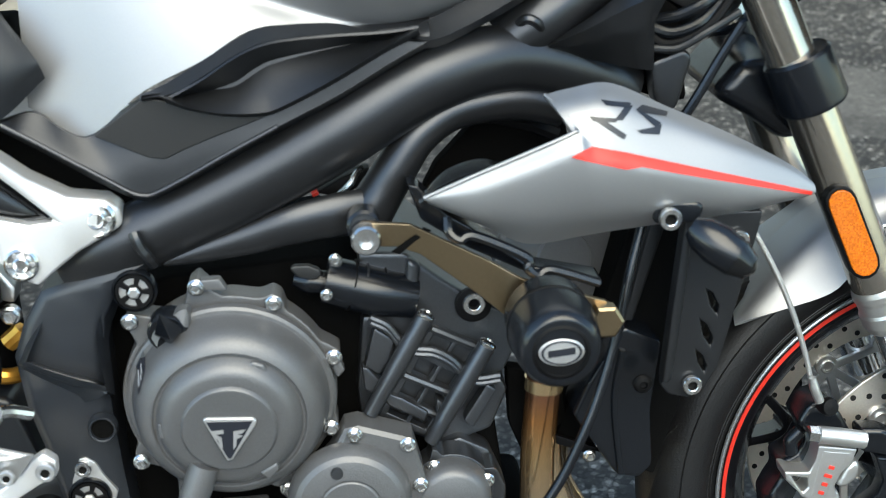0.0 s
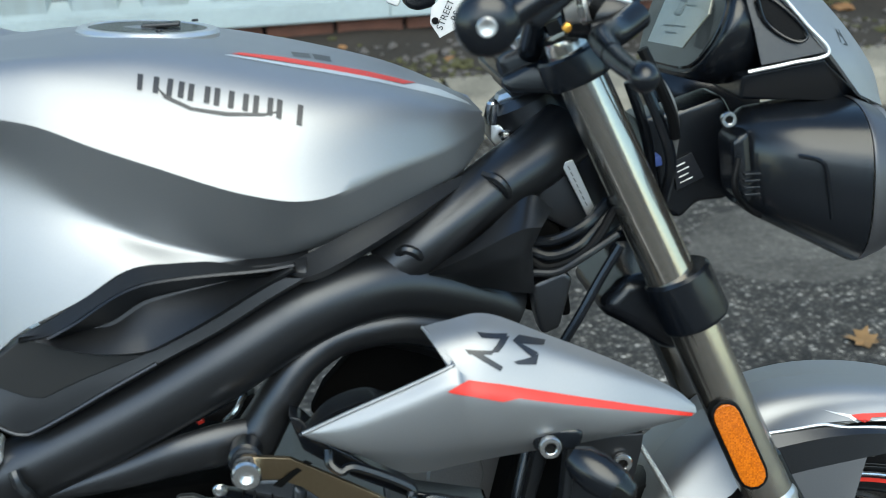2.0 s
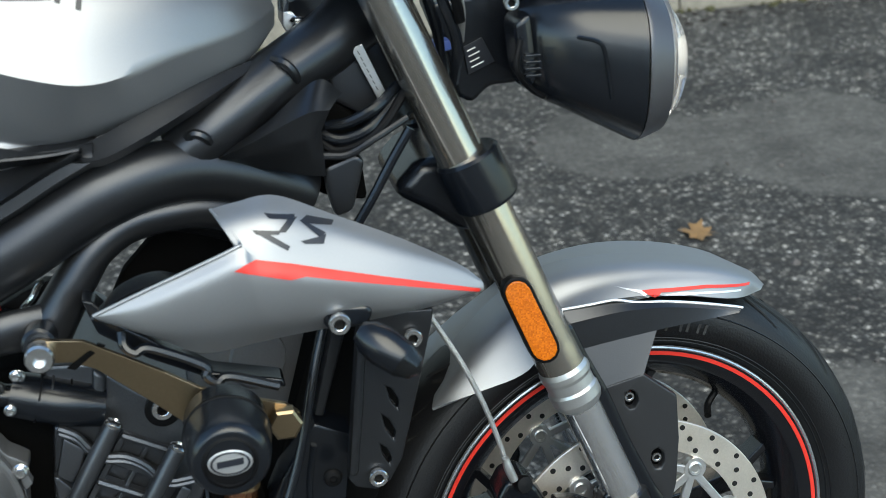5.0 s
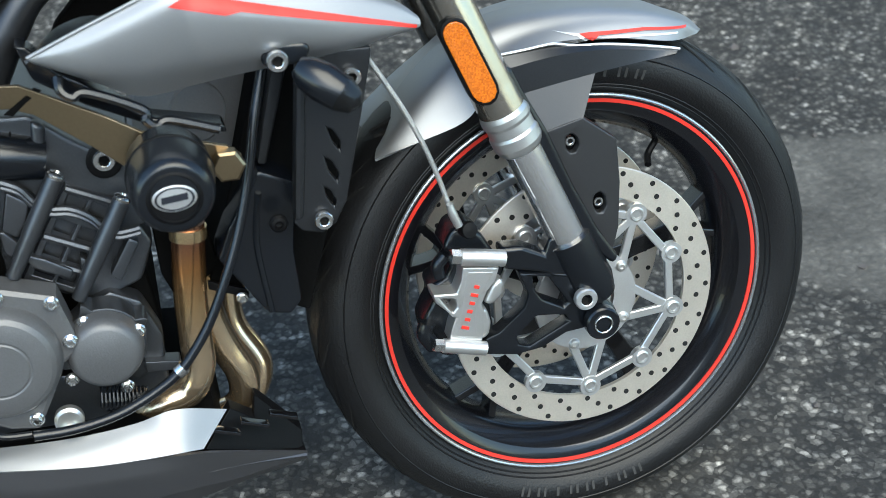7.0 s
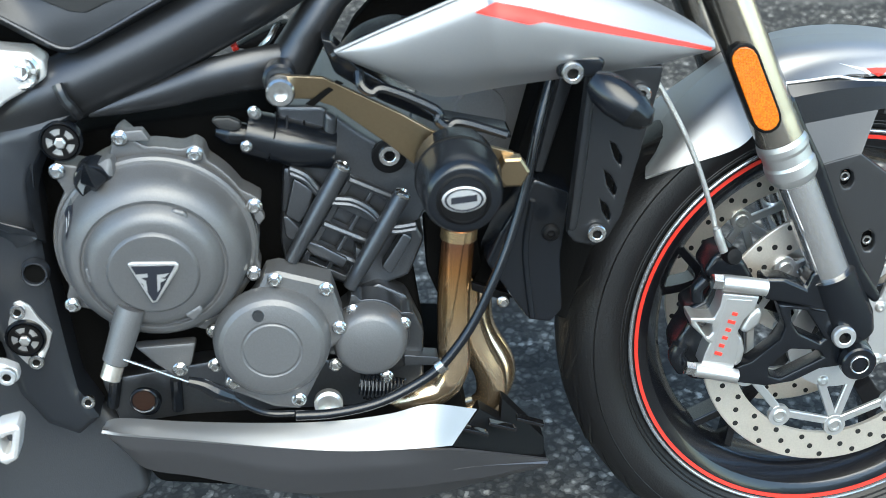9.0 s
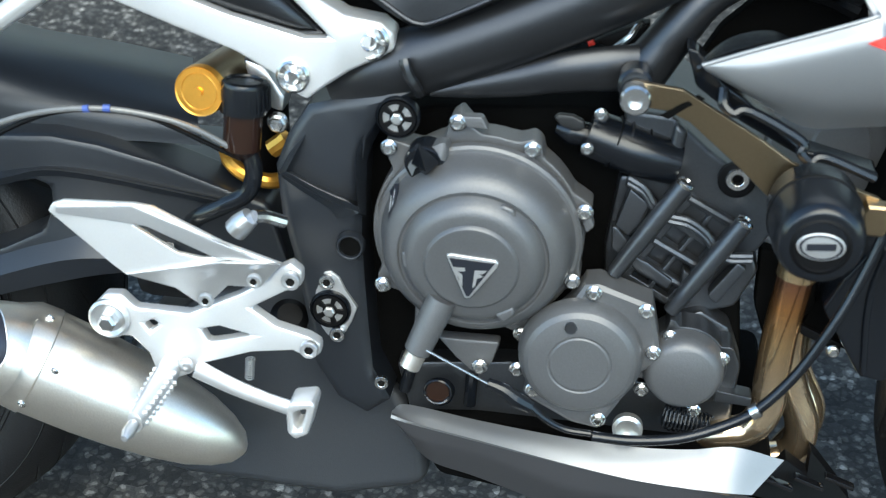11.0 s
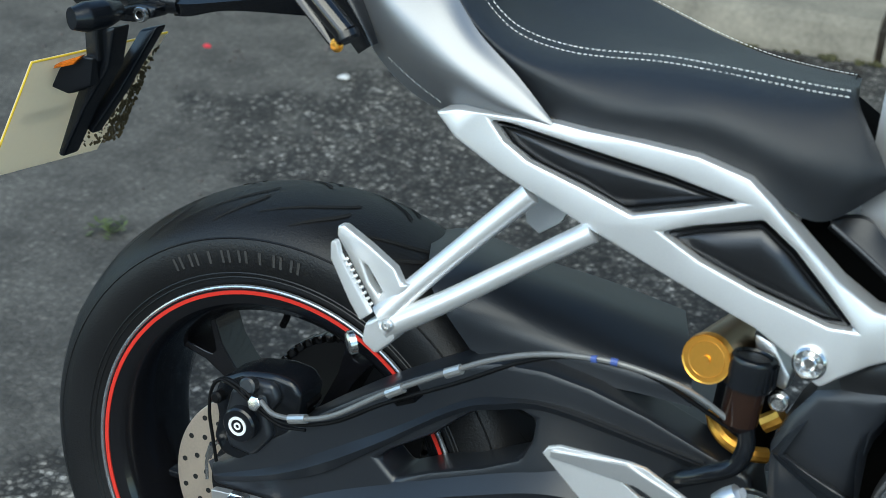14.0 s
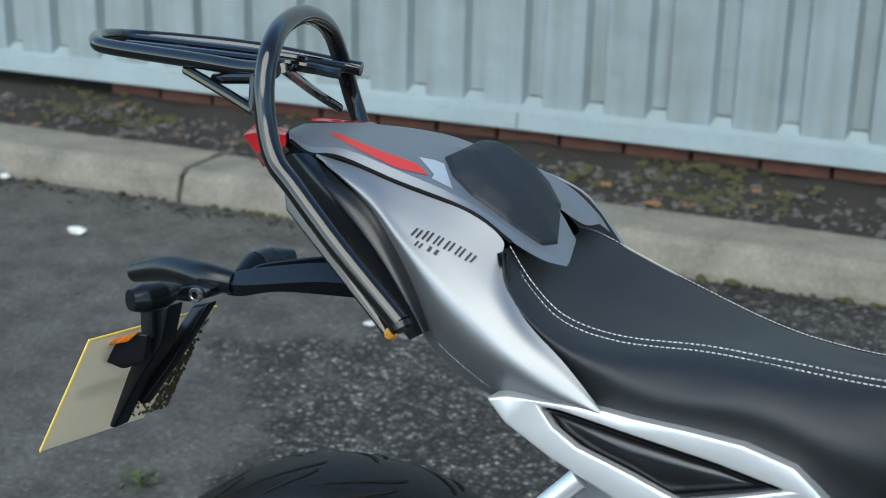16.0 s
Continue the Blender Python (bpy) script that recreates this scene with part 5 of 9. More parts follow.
part("sump", slab([(.641, -.125, .346), (.75, -.125, .359), (.964, -.12, .344), (.964, -.12, .306), (.837, -.12, .27), (.659, -.125, .281)], .24, .006), HEAD, engine)
EC = (.717, 0, .506)


def flange(c, r, lobes, y, depth, mat, name, parent, label=""):
    """A round gasket flange with lugs where its bolts sit."""
    pts = []
    for k in range(72):
        a = 2 * math.pi * k / 72
        rr = r
        for la, lr in lobes:
            d = abs((a - la + math.pi) % (2 * math.pi) - math.pi)
            rr = max(rr, r + lr * max(0, 1 - (d / .13) ** 2))
        pts.append((c[0] + rr * math.cos(a), c[2] + rr * math.sin(a)))
    return part(name, prism(pts, y, y + depth, .0025), mat, parent, label)


CB = [(.696, -.164, .612), (.761, -.164, .593), (.81, -.164, .539), (.804, -.164, .471), (.762, -.164, .413), (.637, -.164, .584), (.634, -.164, .45), (.665, -.164, .389)]
lob = [(math.atan2(p[2] - EC[2], p[0] - EC[0]), max(.004, math.hypot(p[2] - EC[2], p[0] - EC[0]) + .007 - .0945)) for p in CB]
cover = flange(EC, .0945, lob, -.157, .03, CASE, "clutch_cover", engine, "round cast grey clutch cover")
part("cover_drum", lathe([(0, .0925), (.006, .092), (.008, .0895), (.0085, .0868), (.0115, .0852), (.024, .083), (.032, .0805), (.038, .0762), (.0415, .0715), (.0432, .0672), (.043, .0662), (.0412, .0652), (.0412, .063), (.0432, .0618), (.049, .0585), (.0525, .054), (.054, .049), (.0544, .0418), (.0562, .0408), (.0575, .0392), (.0578, .037), (.0578, .001)],
                          (EC[0] + .001, -.156, EC[2] - .001), (0, -1, -.11), 96), CASE, cover, "", 24)
for pts_ in ([(.6999, -.166, .6189), (.7167, -.166, .6194), (.723, -.166, .6081), (.7033, -.166, .6089)], [(.8088, -.166, .5415), (.8159, -.166, .5356), (.8194, -.166, .5267), (.8125, -.166, .5195), (.809, -.166, .5279)]):
    part("cover_tab", slab(pts_, .012, .002), CASE, cover)
part("cover_foot", slab([(.6841, -.162, .3998), (.7437, -.162, .4006), (.7375, -.162, .3783), (.7277, -.162, .3649), (.7203, -.162, .3641), (.7028, -.162, .379)], .016, .004), CASE, cover)
for pts_ in ([(.7366, -.208, .5552), (.7417, -.208, .559), (.7518, -.208, .5552), (.7545, -.208, .5467), (.7516, -.208, .5396), (.7434, -.208, .5443)], [(.656, -.205, .5049), (.6638, -.205, .507), (.6655, -.205, .4999), (.664, -.205, .4882), (.6574, -.205, .4898)], [(.7393, -.205, .4519), (.7557, -.205, .4617), (.7581, -.205, .4538), (.7485, -.205, .4435)]):
    part("cover_boss", slab(pts_, .012, .003, 3), CASE, cover)
for p in CB + [(.726, -.164, .374)]:
    bolt(cover, p, .0088)
badge = part("cover_badge", slab([(.6966, -.2168, .5114), (.6996, -.2168, .5133), (.7393, -.2168, .5108), (.742, -.2168, .508), (.7412, -.2168, .5038), (.7191, -.2168, .4723), (.7143, -.2168, .4716)], .005, .0014, 3), ALU, cover, "silver-edged triangular badge")
part("badge_face", slab([(.6994, -.2176, .51), (.7387, -.2176, .5081), (.7179, -.2176, .4744), (.7155, -.2176, .4746)], .003, .0003), INK, badge, "black badge face")
for w in ([(.703, -.2182, .5015), (.7135, -.2182, .5018), (.7137, -.2182, .4986), (.707, -.2182, .498), (.7115, -.2182, .495), (.712, -.2182, .4843), (.7099, -.2182, .4871), (.7084, -.2182, .4926), (.704, -.2182, .4972)], [(.7219, -.2182, .5001), (.7324, -.2182, .5009), (.7288, -.2182, .4974), (.7245, -.2182, .4972), (.7296, -.2182, .4952), (.7241, -.2182, .4925), (.7232, -.2182, .4861), (.7205, -.2182, .4831)]):
    part("badge_mark", slab(w, .0008, 0), ALU, badge, "silver mark")
fc = (.671, -.176, .577)
filler = part("oil_filler", lathe([(-.014, .0195), (.002, .0185), (.005, .0165), (.006, .001)], fc, (-.1, -1, -.1), 28), SATIN, cover, "black oil filler cap")
grip_ = bmesh.new()
gv_ = [grip_.verts.new(p) for p in ((.6589, -.182, .5787), (.6849, -.182, .5816), (.6726, -.182, .5673), (.6682, -.205, .6073), (.6757, -.203, .58))]
for f_ in ((0, 1, 3), (1, 4, 3), (1, 2, 4), (2, 0, 4), (0, 3, 4)):
    grip_.faces.new([gv_[i] for i in f_])
part("filler_grip", bevel(grip_, .0012), SATIN, filler)
part("filler_boss", surf([[(.6519, -.166, .5736), (.6563, -.166, .589), (.6722, -.166, .5943), (.6885, -.166, .5984), (.6924, -.168, .5874), (.6918, -.166, .5709)], [(.6563, -.18, .5738), (.6615, -.18, .5881), (.6733, -.18, .5924), (.6872, -.18, .5988), (.6888, -.18, .5847), (.6858, -.18, .5718)], [(.6607, -.183, .5669), (.6634, -.183, .5746), (.6704, -.183, .5783), (.6835, -.183, .5862), (.6847, -.183, .5784), (.6821, -.183, .5707)]], 24, 4, (1,)), CASE, cover, "", 30)
part("cover_sticker", drape([(.639, .545), (.647, .56), (.649, .548), (.642, .527)], reach(bpy.data.objects["cover_drum"]), .0008, back=-.18), INK, cover, "small dark sticker")
for q in ([(.6405, .544), (.6412, .5455), (.6425, .534), (.642, .533)], [(.6437, .549), (.6442, .55), (.645, .54), (.6445, .539)]):
    part("sticker_bar", drape(q, reach(bpy.data.objects["cover_drum"]), .0014, back=-.18), WHITEINK, cover)
arm = part("clutch_arm", lathe([(-.01, .013), (.005, .0135), (.045, .012), (.047, .009)], (.69, -.205, .454), (-.35, -.15, -.9), 24), CASE, cover, "clutch lever housing")
part("clutch_adjuster", lathe([(.047, .0095), (.062, .0095), (.063, .006)], (.69, -.205, .454), (-.35, -.15, -.9), 24), BRUSH, arm, "bright adjuster")
part("clutch_wire", tube([(.682, -.22, .419), (.74, -.215, .387)], .0012, 8, 1), STEEL, arm, "bright clutch wire")
part("cable_end", tube([(.738, -.214, .388), (.752, -.213, .382), (.764, -.212, .373), (.777, -.21, .365)], [.0045, .006, .0075, .006], 10), SATIN, arm)
part("cable_end", tube([(.776, -.21, .366), (.792, -.208, .352), (.81, -.205, .342), (.833, -.203, .339)], .003, 10), SATIN, arm)
cable = part("clutch_cable", tube([(.8342, -.203, .3364), (.8709, -.2, .3345), (.9144, -.196, .3403), (.954, -.19, .3558), (.9804, -.186, .3745), (1.0083, -.18, .4101), (1.0314, -.174, .4551), (1.0488, -.166, .4962), (1.0638, -.158, .5429), (1.0763, -.15, .5946), (1.0896, -.14, .6392)], .0048, 12), SATIN, engine, "thick black clutch cable")
part("cable_clip", lathe([(-.004, .0072), (.004, .0072)], (.9762, -.187, .3707), (.8, 0, .6), 16), STEEL, cable)

KC = (.817, -.19, .405)
crank = part("crank_cover", pillow([(.816, -.178, .476), (.828, -.178, .478), (.876, -.178, .462), (.887, -.178, .418), (.885, -.178, .403), (.865, -.178, .389), (.863, -.178, .374), (.847, -.178, .344), (.838, -.178, .33), (.814, -.178, .334), (.776, -.178, .354), (.768, -.178, .362), (.774, -.178, .375), (.772, -.178, .413), (.781, -.178, .426), (.803, -.178, .452)], .03, ((.004, .003),)), CASE, engine, "cast grey crank sensor cover")
part("crank_dome", lathe([(0, .056), (.006, .0553), (.012, .0532), (.0165, .0498), (.0195, .0455), (.0212, .038), (.0218, .029), (.0212, .0278), (.0212, .0268), (.022, .0255), (.0225, .001)], (KC[0], -.18, KC[2] + .003), (0, -1, 0), 48), CASE, crank, "", 18)
part("crank_dimple", lathe([(0, .006), (.003, .005)], (.807, -.2, .444), (0, -1, 0), 16), HEAD, crank)
for p in ((.824, -.182, .471), (.871, -.182, .458), (.881, -.182, .417), (.86, -.182, .386), (.838, -.182, .342), (.777, -.182, .366), (.786, -.182, .421), (.761, -.175, .382)):
    bolt(crank, p, .0084)
PC = (.91, -.17, .395)
pump = flange((PC[0], 0, PC[2]), .039, [(1.9, .009), (.45, .009), (-1.3, .009), (3.5, .009)], -.16, .03, HEAD, "pump_cover", engine, "round pump cover")
part("pump_dome", lathe([(0, .037), (.012, .036), (.02, .033), (.0245, .027), (.0255, .001)], (PC[0], -.159, PC[2]), (0, -1, 0), 40), CASE, pump, "", 40)
for p in ((.895, -.165, .425), (.943, -.165, .408), (.924, -.165, .351), (.875, -.165, .368)):
    bolt(pump, p, .0082)
part("engine_ear", slab([(.897, -.13, .427), (.922, -.13, .436), (.949, -.13, .421), (.965, -.13, .381), (.963, -.13, .35), (.934, -.13, .334), (.882, -.13, .377)], .03, .005), HEAD, engine)
part("engine_fin", slab([(.943, -.14, .36), (.978, -.14, .355), (.977, -.14, .345), (.943, -.14, .347)], .02, .002), HEAD, engine)
plug = part("drain_plug", lathe([(0, .014), (.007, .014), (.009, .011), (.005, .006), (.004, .001)], (.866, -.17, .331), (0, -1, 0), 24), CASTSILVER, engine)
sight = part("oil_window", lathe([(0, .0135), (.004, .0135), (.005, .0125), (.0025, .011), (.0025, .001)], (.6882, -.165, .3443), (0, -1, 0), 36), SATIN, engine, "round oil level window")
part("window_glass", lathe([(.001, .0109), (.0032, .0107), (.0036, .001)], (.6882, -.165, .3443), (0, -1, 0), 32), TEA, sight, "dark oil behind the glass")
part("window_rim", tube([(p[0] + .0116 * math.cos(a), p[1] - .0046, p[2] + .0116 * math.sin(a)) for p in ((.6882, -.165, .3443),) for a in [-2.6 + k * .2 for k in range(11)]], .0008, 6, 2), CHROME, sight, "bright lower rim")
a_, b_ = Vector((.8972, -.168, .3465)), Vector((.9406, -.165, .3376))
ax_ = (b_ - a_).normalized()
e1_ = ax_.cross(Vector((0, 1, 0))).normalized()
e2_ = ax_.cross(e1_)
part("cable_spring", tube([a_.lerp(b_, k / 96) + (e1_ * math.cos(k * math.pi / 4) + e2_ * math.sin(k * math.pi / 4)) * (.0115 - .003 * k / 96) for k in range(97)], .0011, 6, 1, smooth=False), SATIN, engine, "dark coil spring round the cable end")
a_, b_ = Vector((.5069, -.16, .3545)), Vector((.507, -.165, .3361))
part("return_spring", tube([a_.lerp(b_, k / 80) + Vector((math.cos(k * math.pi / 4), math.sin(k * math.pi / 4), 0)) * .0042 for k in range(81)], .0008, 6, 1, smooth=False), BRAID, bike, "small steel pedal return spring")
part("boot", lathe([(k * .0028, .015 if k % 2 else .0185) for k in range(8)] + [(.0225, .012), (.023, .001)], (.5365, -.13, .38), (.25, -.6, .75), 28), BLACK, bike, "black ribbed rubber boot")
part("spring_boot", tube([(.9, -.15, .329), (.913, -.15, .329), (.926, -.15, .328), (.942, -.15, .329)], .009, 12), SATIN, engine)
for k in range(8):
    part("boot_ring", lathe([(-.0012, .0105), (.0012, .0105)], tuple(np.array((.905, -.15, .329)) * (1 - k / 8) + np.array((.942, -.15, .329)) * k / 8), (1, 0, -.08), 14), SATIN, engine)
oilcap = part("sump_plug", lathe([(0, .014), (.008, .013), (.009, .001)], (.687, -.135, .326), (0, -1, 0), 24), SATIN, engine)
part("plug_slot", box(tuple(np.array((.687, -.135, .326)) + np.array((0, -.011, 0))), (.004, .006, .02), .001, (0, 20, 0)), SATIN, oilcap)
for a, b in (((.651, -.13, .319), (.663, -.13, .371)), ((.715, -.13, .31), (.716, -.13, .345))):
    part("sump_stud", tube([a, b], .006, 10, 1), SATIN, engine)

# cylinder barrel and head with ribs and long bolts
barrel = part("cylinder_barrel", slab([(.837, -.118, .5579), (.8677, -.118, .5559), (.9598, -.118, .4961), (.97, -.118, .4752), (.9532, -.118, .4356), (.91, -.118, .4211), (.8317, -.118, .4534), (.8292, -.118, .4853)], .2, .006), HEAD, engine, "dark ribbed cylinder block")
part("cylinder_head", slab([(.8359, -.128, .6223), (.878, -.128, .6197), (.9143, -.128, .5895), (.942, -.128, .5714), (.9725, -.128, .5529), (.981, -.128, .53), (.9638, -.128, .4974), (.9402, -.128, .4945), (.9234, -.128, .5115), (.902, -.128, .5254), (.8774, -.128, .5304), (.8668, -.128, .5461), (.847, -.128, .5601), (.8374, -.128, .5728)], .2, .005), HEAD, barrel, "dark cylinder head")
part("head_cheek", slab([(.8794, -.136, .6171), (.8916, -.136, .61), (.8867, -.136, .5727), (.8813, -.136, .5643), (.8621, -.136, .5656), (.8758, -.136, .5799)], .02, .005, 3), HEAD, barrel)


def head_cell(u, v):
    """A place on the rib grid between the two long studs."""
    a, b, c = (np.array(q) for q in ((.8933, -.134, .554), (.949, -.134, .5225), (.8368, -.134, .4608)))
    return tuple(a + (b - a) * u + (c - a) * v)


wins = [[head_cell(u0, v0), head_cell(u1, v0), head_cell(u1, v1), head_cell(u0, v1)] for u0, u1 in ((.2, .49), (.56, .82)) for v0, v1 in ((.06, .2), (.3, .45), (.52, .68), (.74, .86))]
part("rib_grid", ringed([head_cell(.1, -.02), head_cell(.92, -.02), head_cell(.92, .92), head_cell(.1, .92)], .012, 0, .0012, wins), HEAD, barrel, "grid of cast ribs")
for u0, v0, u1, v1 in ((.12, .02, .95, 0), (.12, .49, .95, .47), (.1, .7, .95, .7)):
    part("barrel_rib", tube([head_cell(u0, v0), head_cell(u1, v1)], .0038, 8, 1), HEAD, barrel)
for line_ in ([(.8441, -.141, .5633), (.8588, -.141, .5547), (.8684, -.141, .5415), (.8807, -.141, .5313), (.9, -.141, .5277), (.9161, -.141, .5177), (.9271, -.141, .5046), (.9388, -.141, .4976), (.9596, -.141, .499)],):
    part("head_gasket", tube([(x, y, z + .0022) for x, y, z in line_], .0035, 8), HEAD, barrel, "wavy upper joint edge")
    part("head_gasket", tube([(x, y, z - .0028) for x, y, z in line_], .003, 8), HEAD, barrel, "wavy lower joint edge")
for p, q, r in (((.8926, -.148, .5651), (.8395, -.15, .4757), .0085), ((.9473, -.146, .5332), (.8934, -.148, .4422), .0085)):
    col = part("barrel_column", tube([p, tuple(np.array(p) * .5 + np.array(q) * .5), q], [r, r * 1.02, r * .8], 16, 2), HEAD, barrel)
    part("column_bolt", lathe([(0, .0078), (.003, .0085), (.005, .007), (.006, .004), (.004, .003)], p, tuple(np.array(p) - np.array(q)), 20), STEEL, col)
for pts_ in ([(.8472, -.14, .5551), (.8659, -.14, .5407), (.8599, -.14, .5212), (.8501, -.14, .5074), (.8368, -.14, .5173)], [(.8342, -.143, .5188), (.8392, -.143, .5173), (.8586, -.143, .4947), (.851, -.143, .4862), (.8356, -.143, .4963)], [(.9006, -.14, .4818), (.9148, -.14, .4711), (.9118, -.14, .4581), (.9, -.14, .4647)], [(.8474, -.14, .4941), (.8696, -.14, .484), (.8939, -.14, .468), (.8894, -.14, .4581), (.8579, -.14, .4753)], [(.9479, -.137, .4912), (.9572, -.137, .4849), (.9343, -.137, .4463), (.9251, -.137, .4557)]):
    part("barrel_facet", slab(pts_, .016, .003), HEAD, barrel)
bolt(barrel, (.9377, -.134, .5713), .0105, "socket")
part("stud_washer", lathe([(0, .0165), (.004, .0165), (.005, .014)], (.9376, -.13, .5686), (0, -1, 0), 28), BLACK, barrel)
ht = part("thermostat", tube([(.806, -.13, .6), (.826, -.13, .594), (.851, -.13, .586), (.884, -.125, .577)], [.021, .022, .022, .02], 24, 3), SATIN, engine, "black cylindrical actuator")
for at, wide in ((.3, .0235), (.42, .0232), (.62, .0222)):
    p_ = Vector((.806, -.13, .6)).lerp(Vector((.884, -.125, .577)), at)
    part("actuator_band", lathe([(-.0012, wide - .002), (-.0008, wide), (.0008, wide), (.0012, wide - .002)], p_, (.957, .06, -.28), 32), BLACK if at != .42 else STAYGREY, ht)
bolt(ht, (.8162, -.155, .6267), .0065, "hex", tilt=(0, 0, 0))
bolt(ht, (.807, -.152, .5932), .0065, "hex", tilt=(0, 0, 0))
part("actuator_tab", slab([(.7757, -.14, .6145), (.7799, -.14, .6179), (.7922, -.14, .6177), (.8023, -.14, .6133), (.8039, -.14, .6064), (.7968, -.14, .6031), (.7831, -.14, .6061)], .008, .003), MATTRIM, ht, "dark plug tab")
for p in ((.817, -.14, .62), (.808, -.14, .588)):
    bolt(ht, p, .0068)
part("thermostat_plug", tube([(.778, -.12, .599), (.791, -.12, .596), (.809, -.12, .593)], [.006, .012, .011], 12), SATIN, ht)

# crash bobbin on its bracket
bracket = part("bobbin_bracket", slab([(.833, -.185, .663), (.84, -.185, .669), (.88, -.195, .668), (.946, -.2, .633), (.974, -.2, .615), (1.013, -.2, .601), (1.046, -.198, .59), (1.058, -.196, .579), (1.056, -.196, .564), (1.045, -.196, .558), (1.034, -.196, .565), (1.023, -.198, .58), (.982, -.2, .576), (.957, -.2, .584), (.934, -.2, .605), (.888, -.195, .641), (.869, -.19, .647), (.837, -.185, .648)], .006, .0012), BRONZE, bike, "bronze-grey steel bobbin bracket")
part("big_bolt", lathe([(0, .0128), (.013, .0128), (.0155, .011), (.0155, .0065), (.008, .006), (.008, .001)], (.843, -.186, .657), (0, -1, 0), 32), STEEL, bracket, "large socket bolt")
# a proud black strip carries the shade of the slot
part("bracket_slot", slab([(.8923, -.1935, .6641), (.8983, -.1935, .6608), (.8842, -.1935, .6521), (.871, -.1935, .6414), (.8635, -.1935, .6439), (.8781, -.1935, .6535)], .003, .0008), UNLITBLK, bracket, "black strip for the shaded slot across the bracket")
part("bracket_bolt", lathe([(0, .0155), (.012, .0155), (.014, .013)], (1.044, -.198, .575), (0, -1, 0), 6), BRONZE, bracket)
part("frame_boss", lathe([(0, .0145), (.03, .0145), (.032, .012)], (.842, -.15, .66), (0, -1, .1), 28), SATIN, bracket)
BF = (.992, -.286, .582)
bob = part("crash_bobbin", lathe([(0, .033), (.004, .0362), (.03, .0368), (.034, .0374), (.062, .0358), (.073, .0342), (.079, .0308), (.0805, .027), (.0805, .001)], (BF[0], -.2065, BF[2] + .004), (0, -1, -.03), 48), SATIN, bike, "black nylon crash bobbin", 40)
part("bobbin_ring", lathe([(.0295, .0362), (.0305, .038), (.0335, .0382), (.0345, .0366)], (BF[0], -.2065, BF[2] + .004), (0, -1, -.03), 48), BLACK, bob, "moulded ring line")
part("bobbin_cap", lathe([(0, .0235), (.002, .0235), (.003, .021), (.0015, .02), (.0015, .001)], (BF[0], -.2855, BF[2] + .002), (0, -1, 0), 40), BLACK, bob)
cap = part("bobbin_disc", lathe([(0, .0185), (.0015, .0185), (.002, .017), (.002, .001)], (BF[0], -.2865, BF[2] + .002), (0, -1, 0), 40, .62), ALU, bob, "silver oval disc")
part("disc_ring", lathe([(.002, .0165), (.0026, .0165), (.0026, .0145), (.002, .0145)], (BF[0], -.2865, BF[2] + .002), (0, -1, 0), 40, .62, caps=False), INK, cap)
part("disc_mark", prism([(BF[0] - .011, BF[2] - .0035 + .002), (BF[0] + .011, BF[2] - .0015 + .002), (BF[0] + .011, BF[2] + .0045 + .002), (BF[0] - .011, BF[2] + .0025 + .002)], -.2895, -.2885, 0), INK, cap)

# exhaust headers
for path, r in (([(1.0038, -.12, .4913), (.9999, -.12, .4527), (.9963, -.12, .41), (.9953, -.12, .3659), (.9943, -.12, .3337), (.9807, -.12, .3094), (.9509, -.12, .2974), (.9234, -.1, .2699), (.9085, -.08, .2291)], .0165), ([(1.012, -.07, .4161), (1.0124, -.07, .3708), (1.0227, -.07, .3296), (1.0373, -.07, .2936), (1.0378, -.07, .2659), (1.0256, -.07, .2503), (.9975, -.07, .2406), (.9684, -.05, .2011)], .0165), ([(1.048, .06, .392), (1.039, .05, .299), (1.064, .04, .235), (1.034, .03, .181)], .0165)):
    part("header_pipe", tube(path, r, 18), STRAW, bike, "bronzed steel exhaust header")
part("header_collar", tube([(1.0034, -.12, .4872), (1.0024, -.12, .4754)], .0185, 18, 1), HEAT, bike, "heat-tinted pipe collar")
# unlit black slab for the shaded space behind the pipes
part("header_shield", slab([(.97, -.1, .49), (1.02, -.1, .481), (1.029, -.1, .432), (.987, -.1, .392), (.972, -.1, .431)], .02, .004), UNLITBLK, bike)

# belly pan
pan = part("belly_pan", surf([
    [(.6453, -.166, .317), (.6603, -.166, .3257), (.7294, -.166, .3161), (.8097, -.166, .3079), (.8732, -.166, .3053), (.9251, -.166, .3089), (.9655, -.166, .3166), (1.0145, -.15, .2977)],
    [(.6467, -.178, .3223), (.668, -.178, .3232), (.7302, -.178, .3132), (.8104, -.178, .3013), (.8739, -.178, .2951), (.9261, -.178, .2958), (.9632, -.178, .299), (.9998, -.165, .2864)],
    [(.6483, -.188, .3266), (.6753, -.188, .3192), (.7315, -.188, .3088), (.8116, -.188, .2933), (.8754, -.188, .2836), (.9275, -.188, .2806), (.9616, -.188, .2802), (.9856, -.18, .2755)]], 40, 5, thick=.003), SILVER, bike, "silver belly pan panel", 30)
